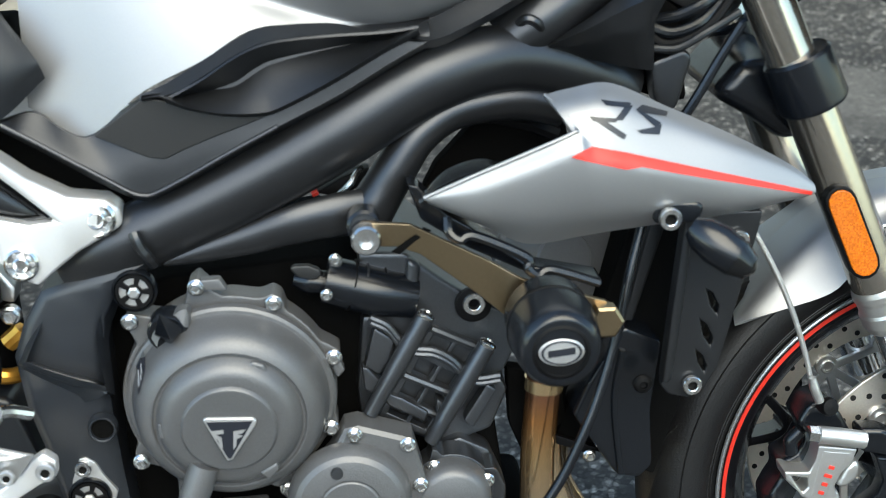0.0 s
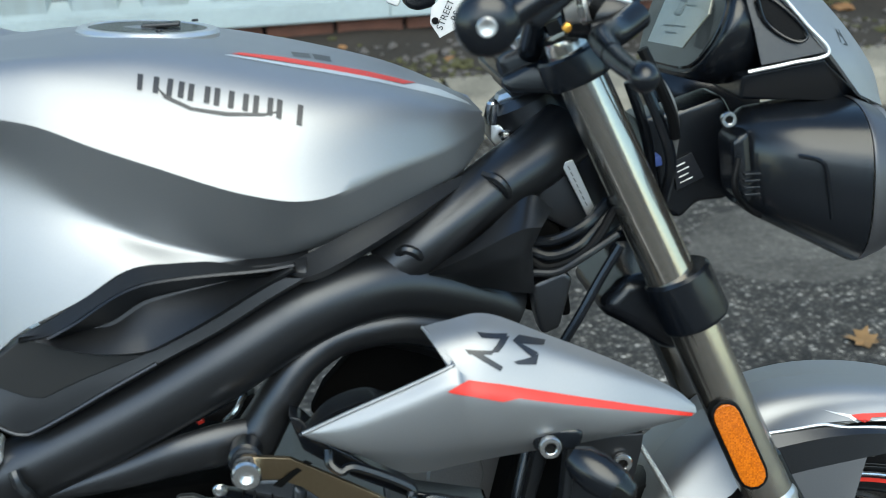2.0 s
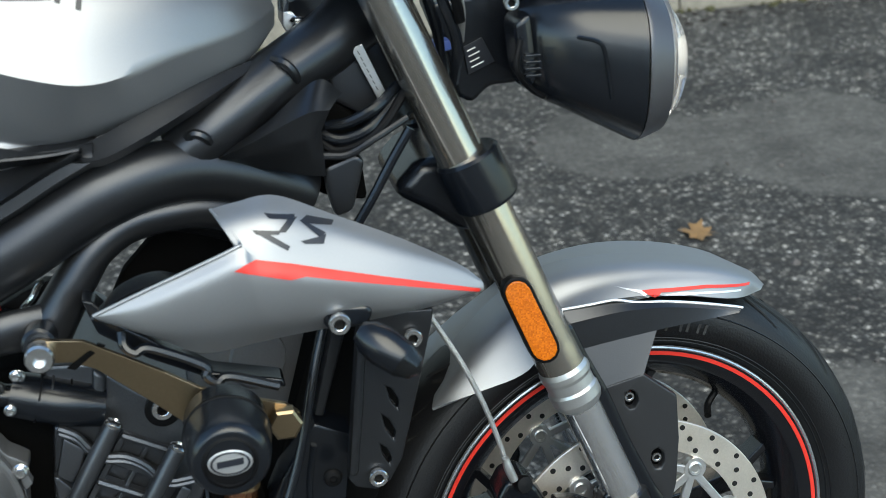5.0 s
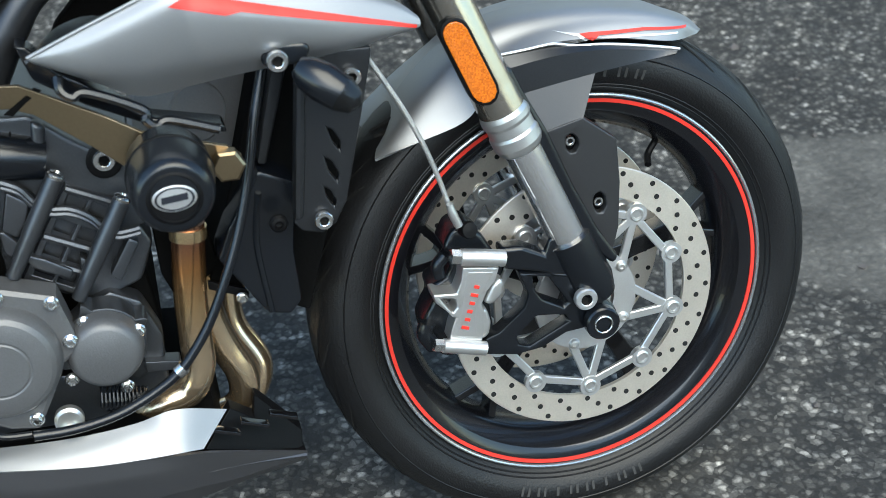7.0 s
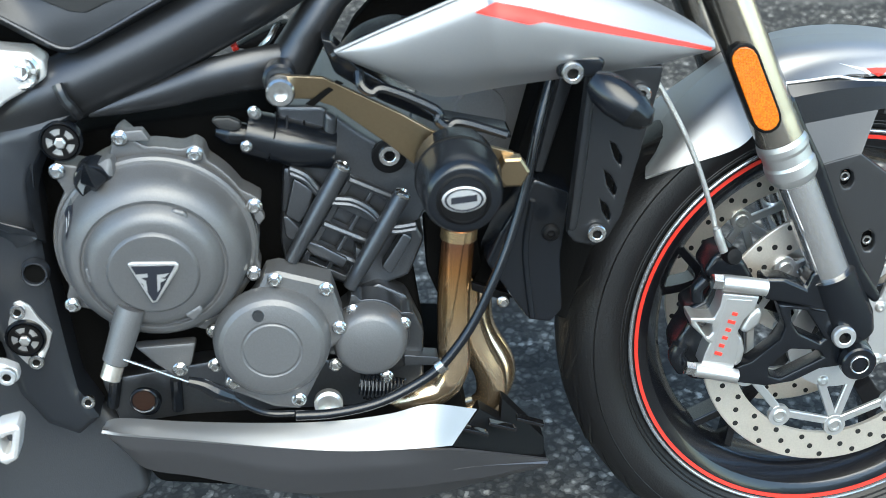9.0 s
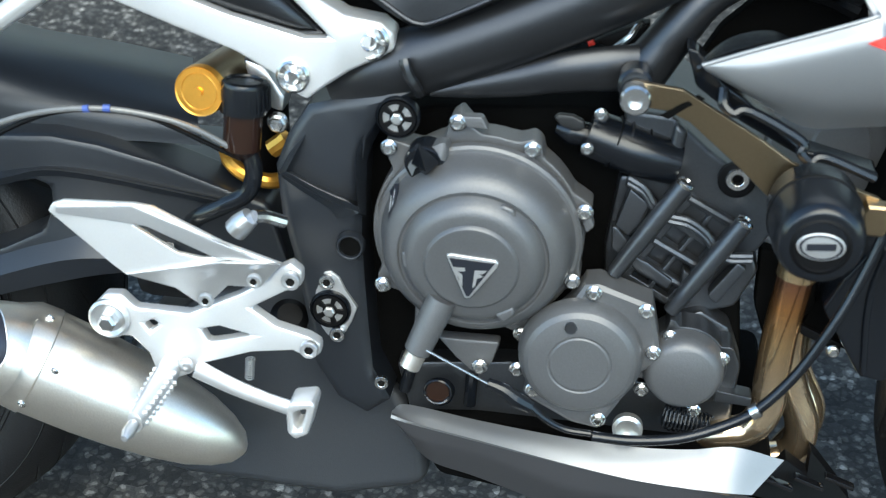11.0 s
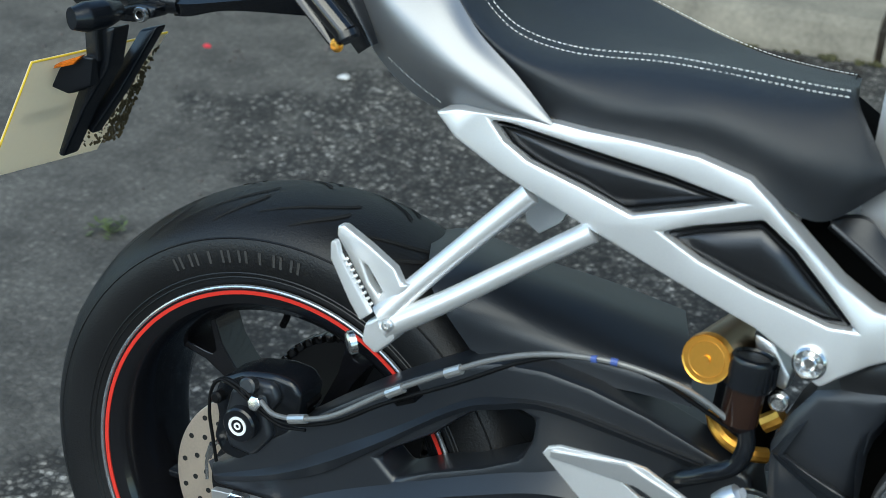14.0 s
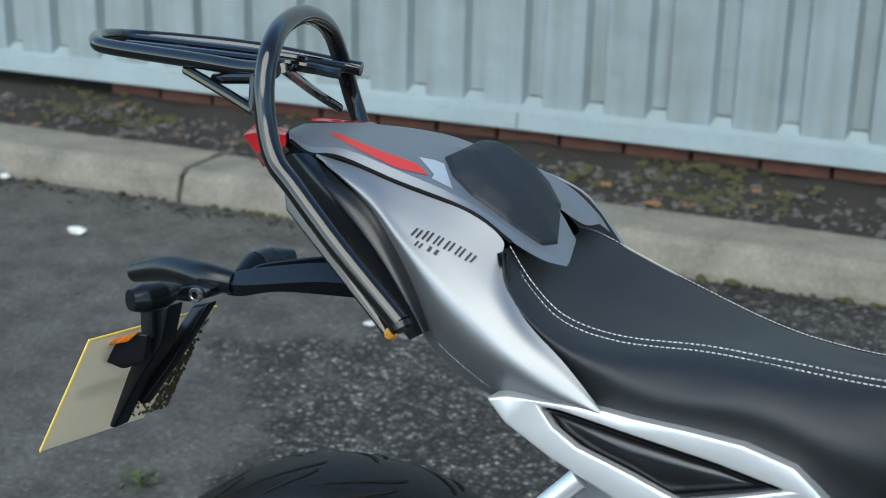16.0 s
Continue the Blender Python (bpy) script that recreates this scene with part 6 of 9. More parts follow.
part("belly_pan_lower", surf([
    [(.6481, -.1865, .3249), (.6752, -.1865, .3176), (.7314, -.1865, .3072), (.8117, -.1865, .2917), (.8755, -.1865, .2819), (.9277, -.1865, .2789), (.9831, -.178, .2693), (1.0204, -.165, .2545), (1.0907, -.13, .2186)],
    [(.6537, -.184, .3137), (.6794, -.184, .2971), (.7316, -.184, .2896), (.8145, -.185, .264), (.8781, -.185, .26), (.9304, -.185, .259), (.985, -.17, .2487), (1.0258, -.157, .2358), (1.0912, -.13, .2171)],
    [(.6608, -.172, .2949), (.6843, -.172, .2691), (.7306, -.172, .256), (.8213, -.172, .2288), (.8808, -.172, .2258), (.9343, -.172, .2247), (.9866, -.158, .2184), (1.0254, -.148, .2144), (1.092, -.128, .2137)]], 44, 4, (1,), thick=.003), GREYPAINT, pan, "dark grey lower panel", 20)
part("belly_pan_keel", surf([
    [(.798, -.174, .253), (.83, -.174, .248), (.886, -.172, .241), (.942, -.168, .238), (1.012, -.158, .238), (1.09, -.13, .217)],
    [(.806, -.15, .227), (.844, -.14, .205), (.895, -.13, .186), (.954, -.13, .186), (1.015, -.12, .192), (1.09, -.11, .2)]], 24, 5, thick=.003), GREYPAINT, pan, "dark keel edge")
part("belly_pan_core", slab([(.648, -.14, .294), (.725, -.14, .301), (.926, -.14, .295), (1.005, -.14, .288), (1.016, -.13, .233), (.943, -.12, .195), (.826, -.12, .197), (.688, -.14, .229)], .26, .01), UNLITBLK, pan)
part("belly_pan_nose", slab([(.987, -.16, .261), (1.018, -.14, .292), (1.041, -.13, .27), (1.046, -.1, .28), (1.091, -.1, .227), (1.088, -.12, .216), (1.091, -.125, .216), (1.038, -.14, .237)], .02, .003), BLACK, pan, "black vented nose")
for k in range(3):
    a = (1.01, -.165, .276)
    part("nose_slat", box((a[0] + .03 * k, a[1] + .012 * k + .004, a[2] + .004 - .004 * k), (.03, .01, .004), .001, (0, 20, 0)), GLOSS, pan)

# ---- swingarm, chain guard and rear hugger ----
swing = part("swingarm", ringed([(-.045, -.142, .35), (-.024, -.142, .361), (.034, -.142, .408), (.086, -.14, .448), (.13, -.14, .48), (.178, -.138, .511), (.224, -.136, .537), (.269, -.134, .551), (.315, -.132, .554), (.36, -.13, .548), (.417, -.128, .534), (.473, -.125, .514), (.518, -.12, .498), (.538, -.12, .432), (.484, -.122, .43), (.429, -.125, .426), (.372, -.128, .418), (.327, -.13, .405), (.257, -.134, .382), (.185, -.138, .358), (.121, -.14, .333), (.069, -.142, .313), (.043, -.142, .306), (.017, -.142, .324), (-.041, -.142, .325)],
     .055, 0, .007, ([(.152, -.139, .414), (.164, -.139, .426), (.211, -.138, .458), (.237, -.137, .483), (.256, -.136, .498), (.297, -.135, .507), (.311, -.134, .502), (.31, -.134, .479), (.301, -.135, .457), (.261, -.136, .436), (.207, -.138, .415), (.172, -.139, .397)],)), PLATEBLK, bike, "dark graphite swingarm", 40)
part("swingarm_top", surf([
    [(-.06, -.12, .337), (.011, -.105, .388), (.105, -.095, .458), (.203, -.09, .516), (.25, -.088, .532), (.298, -.088, .536), (.395, -.092, .521), (.467, -.1, .503)],
    [(-.036, -.146, .338), (.033, -.15, .363), (.093, -.151, .395), (.156, -.15, .438), (.232, -.147, .495), (.277, -.145, .514), (.333, -.143, .524), (.478, -.136, .504)],
    [(-.035, -.142, .33), (.029, -.144, .352), (.09, -.145, .38), (.153, -.144, .428), (.229, -.141, .486), (.275, -.139, .505), (.332, -.137, .516), (.477, -.13, .497)]], 40, 4, (1,), thick=.004), PLATEBLK, swing, "", 20)
part("swingarm_low", surf([
    [(.046, -.147, .317), (.067, -.139, .346), (.163, -.137, .39), (.266, -.134, .432), (.312, -.132, .448), (.358, -.13, .458), (.426, -.126, .452)],
    [(.05, -.15, .314), (.082, -.153, .337), (.172, -.153, .378), (.263, -.15, .413), (.32, -.147, .432), (.365, -.144, .438), (.432, -.138, .438)],
    [(.051, -.146, .309), (.078, -.147, .323), (.169, -.146, .357), (.261, -.143, .389), (.319, -.14, .407), (.364, -.137, .418), (.43, -.13, .426)]], 40, 4, (1,), thick=.004), PLATEBLK, swing, "", 20)
part("swingarm_bridge", box((.42, 0, .43), (.1, .2, .12), .02), FRAME, swing)
block = part("axle_block", slab([(-.034, -.155, .327), (-.006, -.155, .33), (.032, -.155, .332), (.051, -.155, .319), (.039, -.155, .3), (-.029, -.155, .292)], .01, .002), ALU, swing, "bright axle adjuster plate")
part("axle_nut", lathe([(0, .0185), (.008, .0185), (.009, .0165), (.018, .0165), (.019, .014)], (.007, -.158, .322), (0, -1, 0), 6), STEEL, block)
part("axle_cap", lathe([(0, .012), (.012, .0115), (.014, .009)], (.017, -.176, .332), (0, -1, 0), 24), SATIN, block, "black axle cap")
part("adjuster_bolt", tube([(.025, -.158, .324), (.05, -.158, .329)], .005, 8, 1), STEEL, block)
spool = part("paddock_spool", lathe([(0, .008), (.004, .012), (.009, .013), (.012, .009), (.022, .009), (.026, .0145), (.032, .0155), (.036, .013), (.036, .007), (.03, .006), (.03, .001)], (.083, -.152, .303), (-.15, -1, -.1), 28), ALU, swing, "silver paddock stand spool")
part("hugger", surf([
    [(.105, .06, .592), (.138, -.02, .604), (.16, -.07, .6), (.184, -.1, .585), (.227, -.105, .543)], [(.153, .06, .604), (.188, -.02, .613), (.212, -.07, .606), (.239, -.1, .58), (.264, -.105, .535)], [(.234, .06, .59), (.264, -.02, .603), (.285, -.07, .594), (.302, -.1, .573), (.317, -.105, .537)],
    [(.312, .06, .583), (.338, -.02, .593), (.359, -.07, .583), (.374, -.1, .568), (.385, -.105, .544)], [(.397, .05, .575), (.419, -.02, .581), (.437, -.07, .574), (.447, -.1, .565), (.451, -.105, .545)]], 24, 5, thick=.003), PLATEBLK, swing, "black rear wheel hugger")
part("collector_box", slab([(.326, -.105, .205), (.375, -.115, .187), (.427, -.12, .179), (.477, -.122, .18), (.52, -.125, .18), (.587, -.13, .181), (.677, -.13, .206), (.671, -.12, .269), (.632, -.11, .319), (.591, -.1, .431), (.447, -.1, .387), (.366, -.1, .317), (.318, -.1, .243)], .2, .015, 3), GREYBOX, bike, "satin dark grey exhaust collector box")

# ---- silencer ----
T0, T1 = Vector((.274, -.235, .397)), Vector((.49, -.185, .274))
AX = (T1 - T0).normalized()
T0 = T0 - AX * .018
sil = part("silencer", lathe([(.076, .03), (.077, .05), (.13, .0492), (.17, .0465), (.205, .0425), (.24, .0355), (.265, .0265), (.282, .0165), (.289, .007), (.291, .001)], T0, AX, 56, 1.0), BRUSH, bike, "brushed steel silencer", 40)
CUT, LIP, MOUTH = Vector((.2897, -.268, .4075)), Vector((.2852, -.277, .4155)), Vector((.2911, -.272, .4082))
FACE = Vector((-.42, -.74, .53)).normalized()


def hoop(centre, axis, r, wave=0.0, n=60):
    """A ring square to an axis, its points in step with the other rings of the tip."""
    e1 = AX.cross(FACE).normalized()
    e2 = axis.cross(e1).normalized()
    ring = []
    for k in range(n):
        q = 2 * math.pi * k / n
        bend = math.cos(5 * q + .4) + .5 * math.cos(2 * q)
        ring.append(centre + (e1 * math.cos(q) + e2 * math.sin(q)) * (r + .3 * wave * bend) - AX * (wave * bend))
    return ring


MID = (FACE - AX).normalized()
SEAM = T0 + AX * .078
part("end_cap", loft([hoop(SEAM + AX * .002, -AX, .049), hoop(SEAM + AX * .001, -AX, .051), hoop(SEAM, -AX, .0514), hoop(SEAM - AX * .003, -AX, .051), hoop(SEAM - AX * .02, -AX, .0502), hoop(SEAM * .45 + CUT * .55, MID, .0462), hoop(SEAM * .2 + CUT * .8, MID * .4 + FACE * .6, .0422, .0006),
    hoop(CUT - FACE * .002, FACE, .0388, .0013), hoop(CUT, FACE, .0382, .0015), hoop(CUT + FACE * .0004, FACE, .0372, .0015), hoop(CUT - FACE * .002, FACE, .0366, .0014), hoop(CUT - FACE * .01, FACE, .036, .001)], caps=False), BRUSH, sil, "polished silencer end cap with a wavy lip", 50)
tip = part("silencer_tip", loft([hoop(CUT - FACE * .008, FACE, .037, .0013), hoop(CUT * .75 + LIP * .25, FACE, .0352, .0014), hoop(CUT * .45 + LIP * .55 + FACE * .002, FACE, .0325, .0008), hoop(LIP - FACE * .001, FACE, .0292), hoop(LIP + FACE * .0012, FACE, .0284), hoop(LIP + FACE * .0008, FACE, .0274), hoop(LIP * .5 + MOUTH * .5 - FACE * .004, FACE, .0246), hoop(MOUTH - FACE * .004, FACE, .021)], caps=False), SLATE, sil, "slate-blue slanted silencer tip", 50)
# short bore coloured unlit black to stand for the pipe's depth
part("tip_bore", loft([hoop(MOUTH + FACE * .0005, FACE, .0194), hoop(MOUTH - FACE * .006, FACE, .0188), hoop(MOUTH - FACE * .03, FACE, .018), hoop(MOUTH - FACE * .031, FACE, .001)], caps=False), UNLITBLK, tip, "unlit black bore")
part("tip_ring", loft([hoop(MOUTH + FACE * h, FACE, r) for h, r in ((-.005, .0208), (.001, .0204), (.0014, .0198), (.001, .0192), (-.003, .019))], caps=False), STAYGREY, tip, "thin grey edge of the pipe")
for p in ((.342, -.2266, .4167), (.3568, -.2615, .3836), (.3271, -.2713, .3519)):
    bolt(sil, p, .0042, "dome", STEEL, (20, 0, -15))


# ---- subframe, seat and tail ----
sub = part("subframe", ringed([(.204, -.19, .797), (.225, -.19, .803), (.317, -.19, .808), (.343, -.192, .807), (.393, -.194, .807), (.442, -.195, .805), (.486, -.195, .795), (.506, -.193, .779), (.538, -.187, .749), (.568, -.178, .721), (.598, -.17, .701), (.628, -.164, .695), (.639, -.16, .685), (.639, -.16, .67), (.627, -.163, .663), (.603, -.17, .652), (.579, -.178, .636), (.568, -.18, .627), (.558, -.18, .632), (.543, -.182, .647), (.509, -.186, .667), (.449, -.192, .69), (.354, -.195, .725), (.272, -.193, .755), (.225, -.19, .777)], .03, 0, .0035, (
    [(.257, -.192, .8), (.277, -.192, .8), (.345, -.193, .792), (.421, -.195, .784), (.481, -.195, .774), (.439, -.195, .759), (.393, -.195, .744), (.35, -.194, .757), (.296, -.193, .771), (.272, -.192, .784)],
    [(.42, -.195, .735), (.446, -.195, .746), (.502, -.193, .763), (.53, -.188, .742), (.557, -.182, .714), (.587, -.176, .682), (.566, -.178, .681), (.504, -.186, .699), (.455, -.192, .717)])), ALUP, bike, "silver cast aluminium subframe", 40)
for o, inner in (([(.257, -.184, .796), (.274, -.184, .796), (.343, -.186, .788), (.42, -.188, .78), (.475, -.188, .771), (.437, -.188, .759), (.391, -.188, .744), (.348, -.187, .757), (.294, -.186, .771), (.271, -.184, .782)], .012), ([(.421, -.186, .731), (.444, -.186, .741), (.499, -.184, .757), (.527, -.18, .737), (.553, -.174, .71), (.581, -.168, .682), (.565, -.17, .681), (.502, -.178, .698), (.452, -.184, .716)], .018)):
    part("subframe_insert", inset_pad([(x, y + .004, z) for x, y, z in o], .014, ((1, 0), (.985, .003), (.92, .003), (.9, .0005), (.84, .003), (.7, .0065), (.45, .0085), (.2, .009), (.05, .009))), FRAME, sub, "black moulded insert", 60)
for p, r in (((.619, -.162, .678), .0165), ((.557, -.18, .648), .0145)):
    b = part("subframe_bolt", lathe([(-.004, r), (.003, r), (.005, r * .86), (.003, r * .8), (.002, r * .5), (.006, r * .48), (.007, r * .4), (.004, r * .26), (.004, .0005)], p, (0, -1, 0), 32), STEEL, sub, "star-socket bolt")
    for k in range(6):
        a = k * math.pi / 3
        part("bolt_dimple", lathe([(0, r * .15), (.0012, r * .12)], (p[0] + r * .64 * math.cos(a), p[1] - .0022, p[2] + r * .64 * math.sin(a)), (0, -1, 0), 10), ALU, b)
part("subframe_far", slab([(x, .16, z) for x, y, z in [(.204, -.19, .797), (.317, -.19, .808), (.442, -.195, .805), (.506, -.193, .779), (.592, -.17, .709), (.632, -.16, .671), (.568, -.18, .63), (.449, -.192, .69), (.272, -.193, .755)]], .03, .005), ALUP, sub)
part("subframe_tab", slab([(.278, -.15, .734), (.3, -.15, .728), (.325, -.15, .722), (.319, -.15, .708), (.299, -.15, .693), (.286, -.15, .701)], .006, .001), ALU, sub, "bright bracket tab")

# passenger peg hanger
hang = part("passenger_hanger", tube([(.3, -.186, .741), (.244, -.2, .679), (.204, -.212, .633), (.183, -.218, .607)], [.0105, .0095, .01, .012], 14, 4), ALUP, bike, "silver passenger footrest hanger")
part("hanger_strut", tube([(.361, -.19, .721), (.299, -.2, .676), (.242, -.21, .634), (.187, -.218, .597)], [.0105, .0095, .01, .012], 14, 4), ALUP, hang)
part("hanger_clevis", slab([(.169, -.226, .599), (.184, -.226, .61), (.2, -.226, .607), (.2, -.226, .589), (.182, -.226, .57), (.166, -.226, .58)], .03, .004), ALUP, hang)
part("hanger_pin", lathe([(0, .0115), (.006, .0115), (.008, .009)], (.156, -.215, .573), (-.7, -.6, -.2), 20), STEEL, hang)
bolt(hang, (.194, -.229, .604), .006, "dome", ALU)
peg = part("passenger_peg", ringed([(.1329, -.222, .6838), (.1397, -.222, .6852), (.167, -.222, .6715), (.1931, -.222, .656), (.201, -.222, .6429), (.2094, -.222, .6448), (.1958, -.222, .6215), (.1791, -.222, .6101), (.1633, -.222, .6325), (.1331, -.222, .6739)], .012, 0, .003, ([(.1608, -.222, .6544), (.166, -.222, .6523), (.1829, -.222, .6304), (.1796, -.222, .6264), (.1688, -.222, .638)],)), ALUP, bike, "folded silver passenger footpeg")
part("peg_blade", slab([(.1363, -.24, .6731), (.1391, -.24, .6763), (.1425, -.24, .6754), (.1463, -.24, .6637), (.1642, -.24, .6381), (.1809, -.24, .6152), (.171, -.24, .6064), (.159, -.24, .622), (.1373, -.24, .6587)], .008, .0025), ALUP, peg)
for k in range(9):
    for w in (0, 1):
        f = k / 8
        p = np.array((.1475, -.236, .6576)) * (1 - f) + np.array((.1729, -.232, .6194)) * f
        part("peg_tooth", box((p[0] + .004 * w, p[1], p[2] + .002 * w), (.0026, .006, .0026), .0007, (0, 30, 0)), ALUP, peg)

# seat
seat = part("seat", surf([
    [(.174, .1, .912), (.198, .11, .907), (.243, .115, .89), (.288, .12, .873), (.37, .12, .847), (.426, .115, .835), (.48, .1, .833), (.518, .09, .834), (.521, .085, .833)],
    [(.18, 0, .916), (.202, 0, .89), (.24, 0, .867), (.295, 0, .859), (.376, 0, .851), (.429, 0, .85), (.492, 0, .845), (.528, 0, .844), (.533, 0, .838)],
    [(.184, -.115, .923), (.213, -.12, .892), (.252, -.125, .866), (.307, -.128, .858), (.386, -.13, .864), (.439, -.13, .865), (.51, -.125, .861), (.543, -.12, .861), (.55, -.115, .851)],
    [(.193, -.15, .924), (.209, -.16, .89), (.249, -.17, .862), (.299, -.178, .847), (.368, -.182, .836), (.448, -.184, .84), (.518, -.18, .825), (.562, -.165, .816), (.582, -.15, .815)],
    [(.189, -.145, .923), (.199, -.155, .891), (.23, -.165, .862), (.272, -.172, .83), (.33, -.178, .802), (.434, -.18, .799), (.498, -.178, .779), (.544, -.165, .764), (.587, -.14, .795)]],
    60, 6, thick=.006), VINYL, bike, "black vinyl seat with pale double stitching", 60)
part("seat_base", slab([(.18, -.1, .902), (.244, -.1, .841), (.305, -.1, .798), (.413, -.1, .787), (.483, -.1, .76), (.534, -.1, .75), (.566, -.1, .787), (.52, -.1, .815), (.38, -.1, .81), (.3, -.1, .815), (.243, -.1, .835)], .2, .01), UNLITBLK, seat)


def stitches(line, off, name, parent):
    """Short pale threads along a curve."""
    pts = catmull(line, 900)
    dist, prev, out, on = 0.0, pts[0], [], []
    for p in pts[1:]:
        dist += float(np.linalg.norm(p - prev))
        prev = p
        if dist % .0052 < .0036:
            on.append(p)
        elif len(on) > 1:
            out.append((on[0], on[-1]))
            on = []
    bms = [tube([a + np.array(off), b + np.array(off)], .0005, 5, 1) for a, b in out]
    return part(name, merge(*bms), THREAD, parent, "pale stitching")


near = [np.array(p) for p in [(.186, -.116, .922), (.214, -.122, .893), (.252, -.127, .868), (.308, -.13, .86), (.386, -.132, .866), (.439, -.132, .866), (.51, -.127, .863), (.542, -.122, .862)]]
for off in ((0, -.001, .0025), (0, -.005, -.002)):
    stitches(near, off, "seam", seat)["kind"] = "stuff"
far = [np.array(p) for p in [(.174, .1, .912), (.198, .11, .907), (.243, .115, .89), (.288, .12, .873), (.37, .12, .847), (.426, .115, .835), (.48, .1, .833), (.518, .09, .834)]]
stitches(far, (0, 0, .002), "seam", seat)["kind"] = "stuff"

# tail panel, seat cowl and pad
tail = part("tail_panel", surf([
    [(-.0282, -.118, .9847), (.0262, -.123, .9771), (.091, -.127, .9632), (.1469, -.13, .952), (.1856, -.135, .9327), (.1917, -.15, .9118), (.2248, -.168, .8729), (.2737, -.18, .8399), (.3163, -.188, .8052)],
    [(-.0098, -.133, .9828), (.046, -.146, .9622), (.0921, -.158, .9349), (.1331, -.168, .9131), (.1667, -.175, .8958), (.1964, -.181, .8782), (.2319, -.187, .8517), (.2729, -.189, .8288), (.3166, -.189, .8051)],
    [(.0002, -.142, .9782), (.0525, -.154, .9503), (.0889, -.166, .9225), (.1216, -.177, .8949), (.1521, -.185, .8684), (.1849, -.19, .8466), (.2186, -.192, .8292), (.2627, -.192, .8139), (.316, -.19, .8042)],
    [(-.0105, -.13, .9779), (.0315, -.131, .9491), (.0593, -.126, .9118), (.0865, -.129, .8717), (.1111, -.134, .829), (.148, -.138, .8004), (.1897, -.144, .7872), (.2519, -.168, .7962), (.314, -.186, .8011)]], 48, 6, thick=.003), SILVER, bike, "matt silver tail panel", 40)
tail_skin = reach(tail)
def strokes(quad):
    """Two upright bars inside a four-sided field, as (x, z) outlines."""
    tl, tr, br, bl = (np.array(q) for q in quad)
    return [[tuple((tl * (1 - u) + tr * u) * (1 - v) + (bl * (1 - u) + br * u) * v) for u, v in ((u0, 0), (u1, 0), (u1, 1), (u0, 1))] for u0, u1 in ((.1, .32), (.6, .82))]


for k, quad in enumerate(([(.105, .935), (.115, .933), (.112, .926), (.102, .929)], [(.116, .934), (.126, .932), (.123, .924), (.113, .927)], [(.128, .931), (.137, .929), (.134, .922), (.125, .924)], [(.139, .928), (.149, .926), (.146, .919), (.136, .921)], [(.151, .925), (.16, .922), (.157, .915), (.148, .918)], [(.162, .921), (.172, .917), (.169, .912), (.159, .914)],
                          [(.111, .925), (.12, .922), (.118, .918), (.109, .921)], [(.123, .922), (.138, .918), (.136, .914), (.122, .918)])):
    for q in strokes(quad):
        part("tail_mark", drape(q, tail_skin, .0009, cuts=1), INK, tail, "dark printed mark")
for k in range(9):  # a line of small print as plain bars
    f = k / 8.6
    a_, b_ = np.array((.1381, -.165, .8282)), np.array((.1944, -.168, .7984))
    p_ = a_ * (1 - f) + b_ * f
    part("tail_print", drape([(p_[0], p_[2]), (p_[0] + .0042, p_[2] - .0035), (p_[0] + .0038, p_[2] - .0048), (p_[0] - .0004, p_[2] - .0013)], tail_skin, .001, back=-.168), WHITEINK, tail, "faint small print")
part("tail_side", surf([
    [(-.0377, -.115, .9832), (.0108, -.139, .966), (.0554, -.149, .9419), (.0848, -.154, .9114), (.1105, -.157, .875), (.1294, -.159, .8402)],
    [(-.0487, -.125, .9827), (.002, -.15, .9565), (.0413, -.161, .9304), (.0724, -.166, .903), (.1012, -.167, .8669), (.1237, -.165, .8365)],
    [(-.0707, -.112, .9764), (-.03, -.132, .9444), (.0069, -.142, .9143), (.0391, -.145, .886), (.0739, -.147, .853), (.1053, -.15, .8245)]], 26, 5, thick=.003), SATIN, tail, "black side strip", 60)
part("tail_core", slab([(-.065, -.1, .98), (.058, -.11, .963), (.175, -.12, .921), (.233, -.13, .84), (.286, -.14, .793), (.208, -.14, .788), (.13, -.13, .815), (.02, -.12, .873)], .22, .01), UNLITBLK, tail)
part("tail_far", surf([[(x, -y, z) for x, y, z in r] for r in (
    [(-.037, -.12, .984), (.033, -.125, .982), (.098, -.13, .968), (.149, -.135, .955), (.185, -.14, .932), (.243, -.168, .855), (.314, -.185, .804)],
    [(-.021, -.145, .986), (.036, -.162, .964), (.084, -.174, .933), (.122, -.184, .895), (.159, -.19, .872), (.201, -.193, .851), (.316, -.19, .804)])], 20, 4, thick=.003), SILVER, tail)
COWL = [
    [(-.0711, -.1, .9927), (-.0395, -.112, .9839), (-.0026, -.118, .9858), (.0644, -.124, .9713), (.1449, -.126, .9545), (.1882, -.12, .9299), (.2135, -.1, .9131), (.2313, -.08, .9063)],
    [(-.0769, -.092, .9961), (-.0446, -.104, .9895), (-.0001, -.112, .9924), (.0601, -.117, .9806), (.1321, -.119, .9633), (.1719, -.112, .9443), (.2038, -.092, .9213), (.2305, -.072, .9082)],
    [(-.0943, -.06, .9964), (-.0601, -.065, .9986), (-.0107, -.07, .9981), (.0505, -.075, .9902), (.1104, -.08, .9716), (.1588, -.075, .9488), (.1968, -.06, .924), (.2241, -.05, .9083)],
    [(-.1135, 0, .9968), (-.07, 0, .9996), (-.0148, 0, .9985), (.0421, 0, .9959), (.0976, 0, .9924), (.1465, 0, .9754), (.1863, 0, .9484), (.2108, 0, .9178)]]
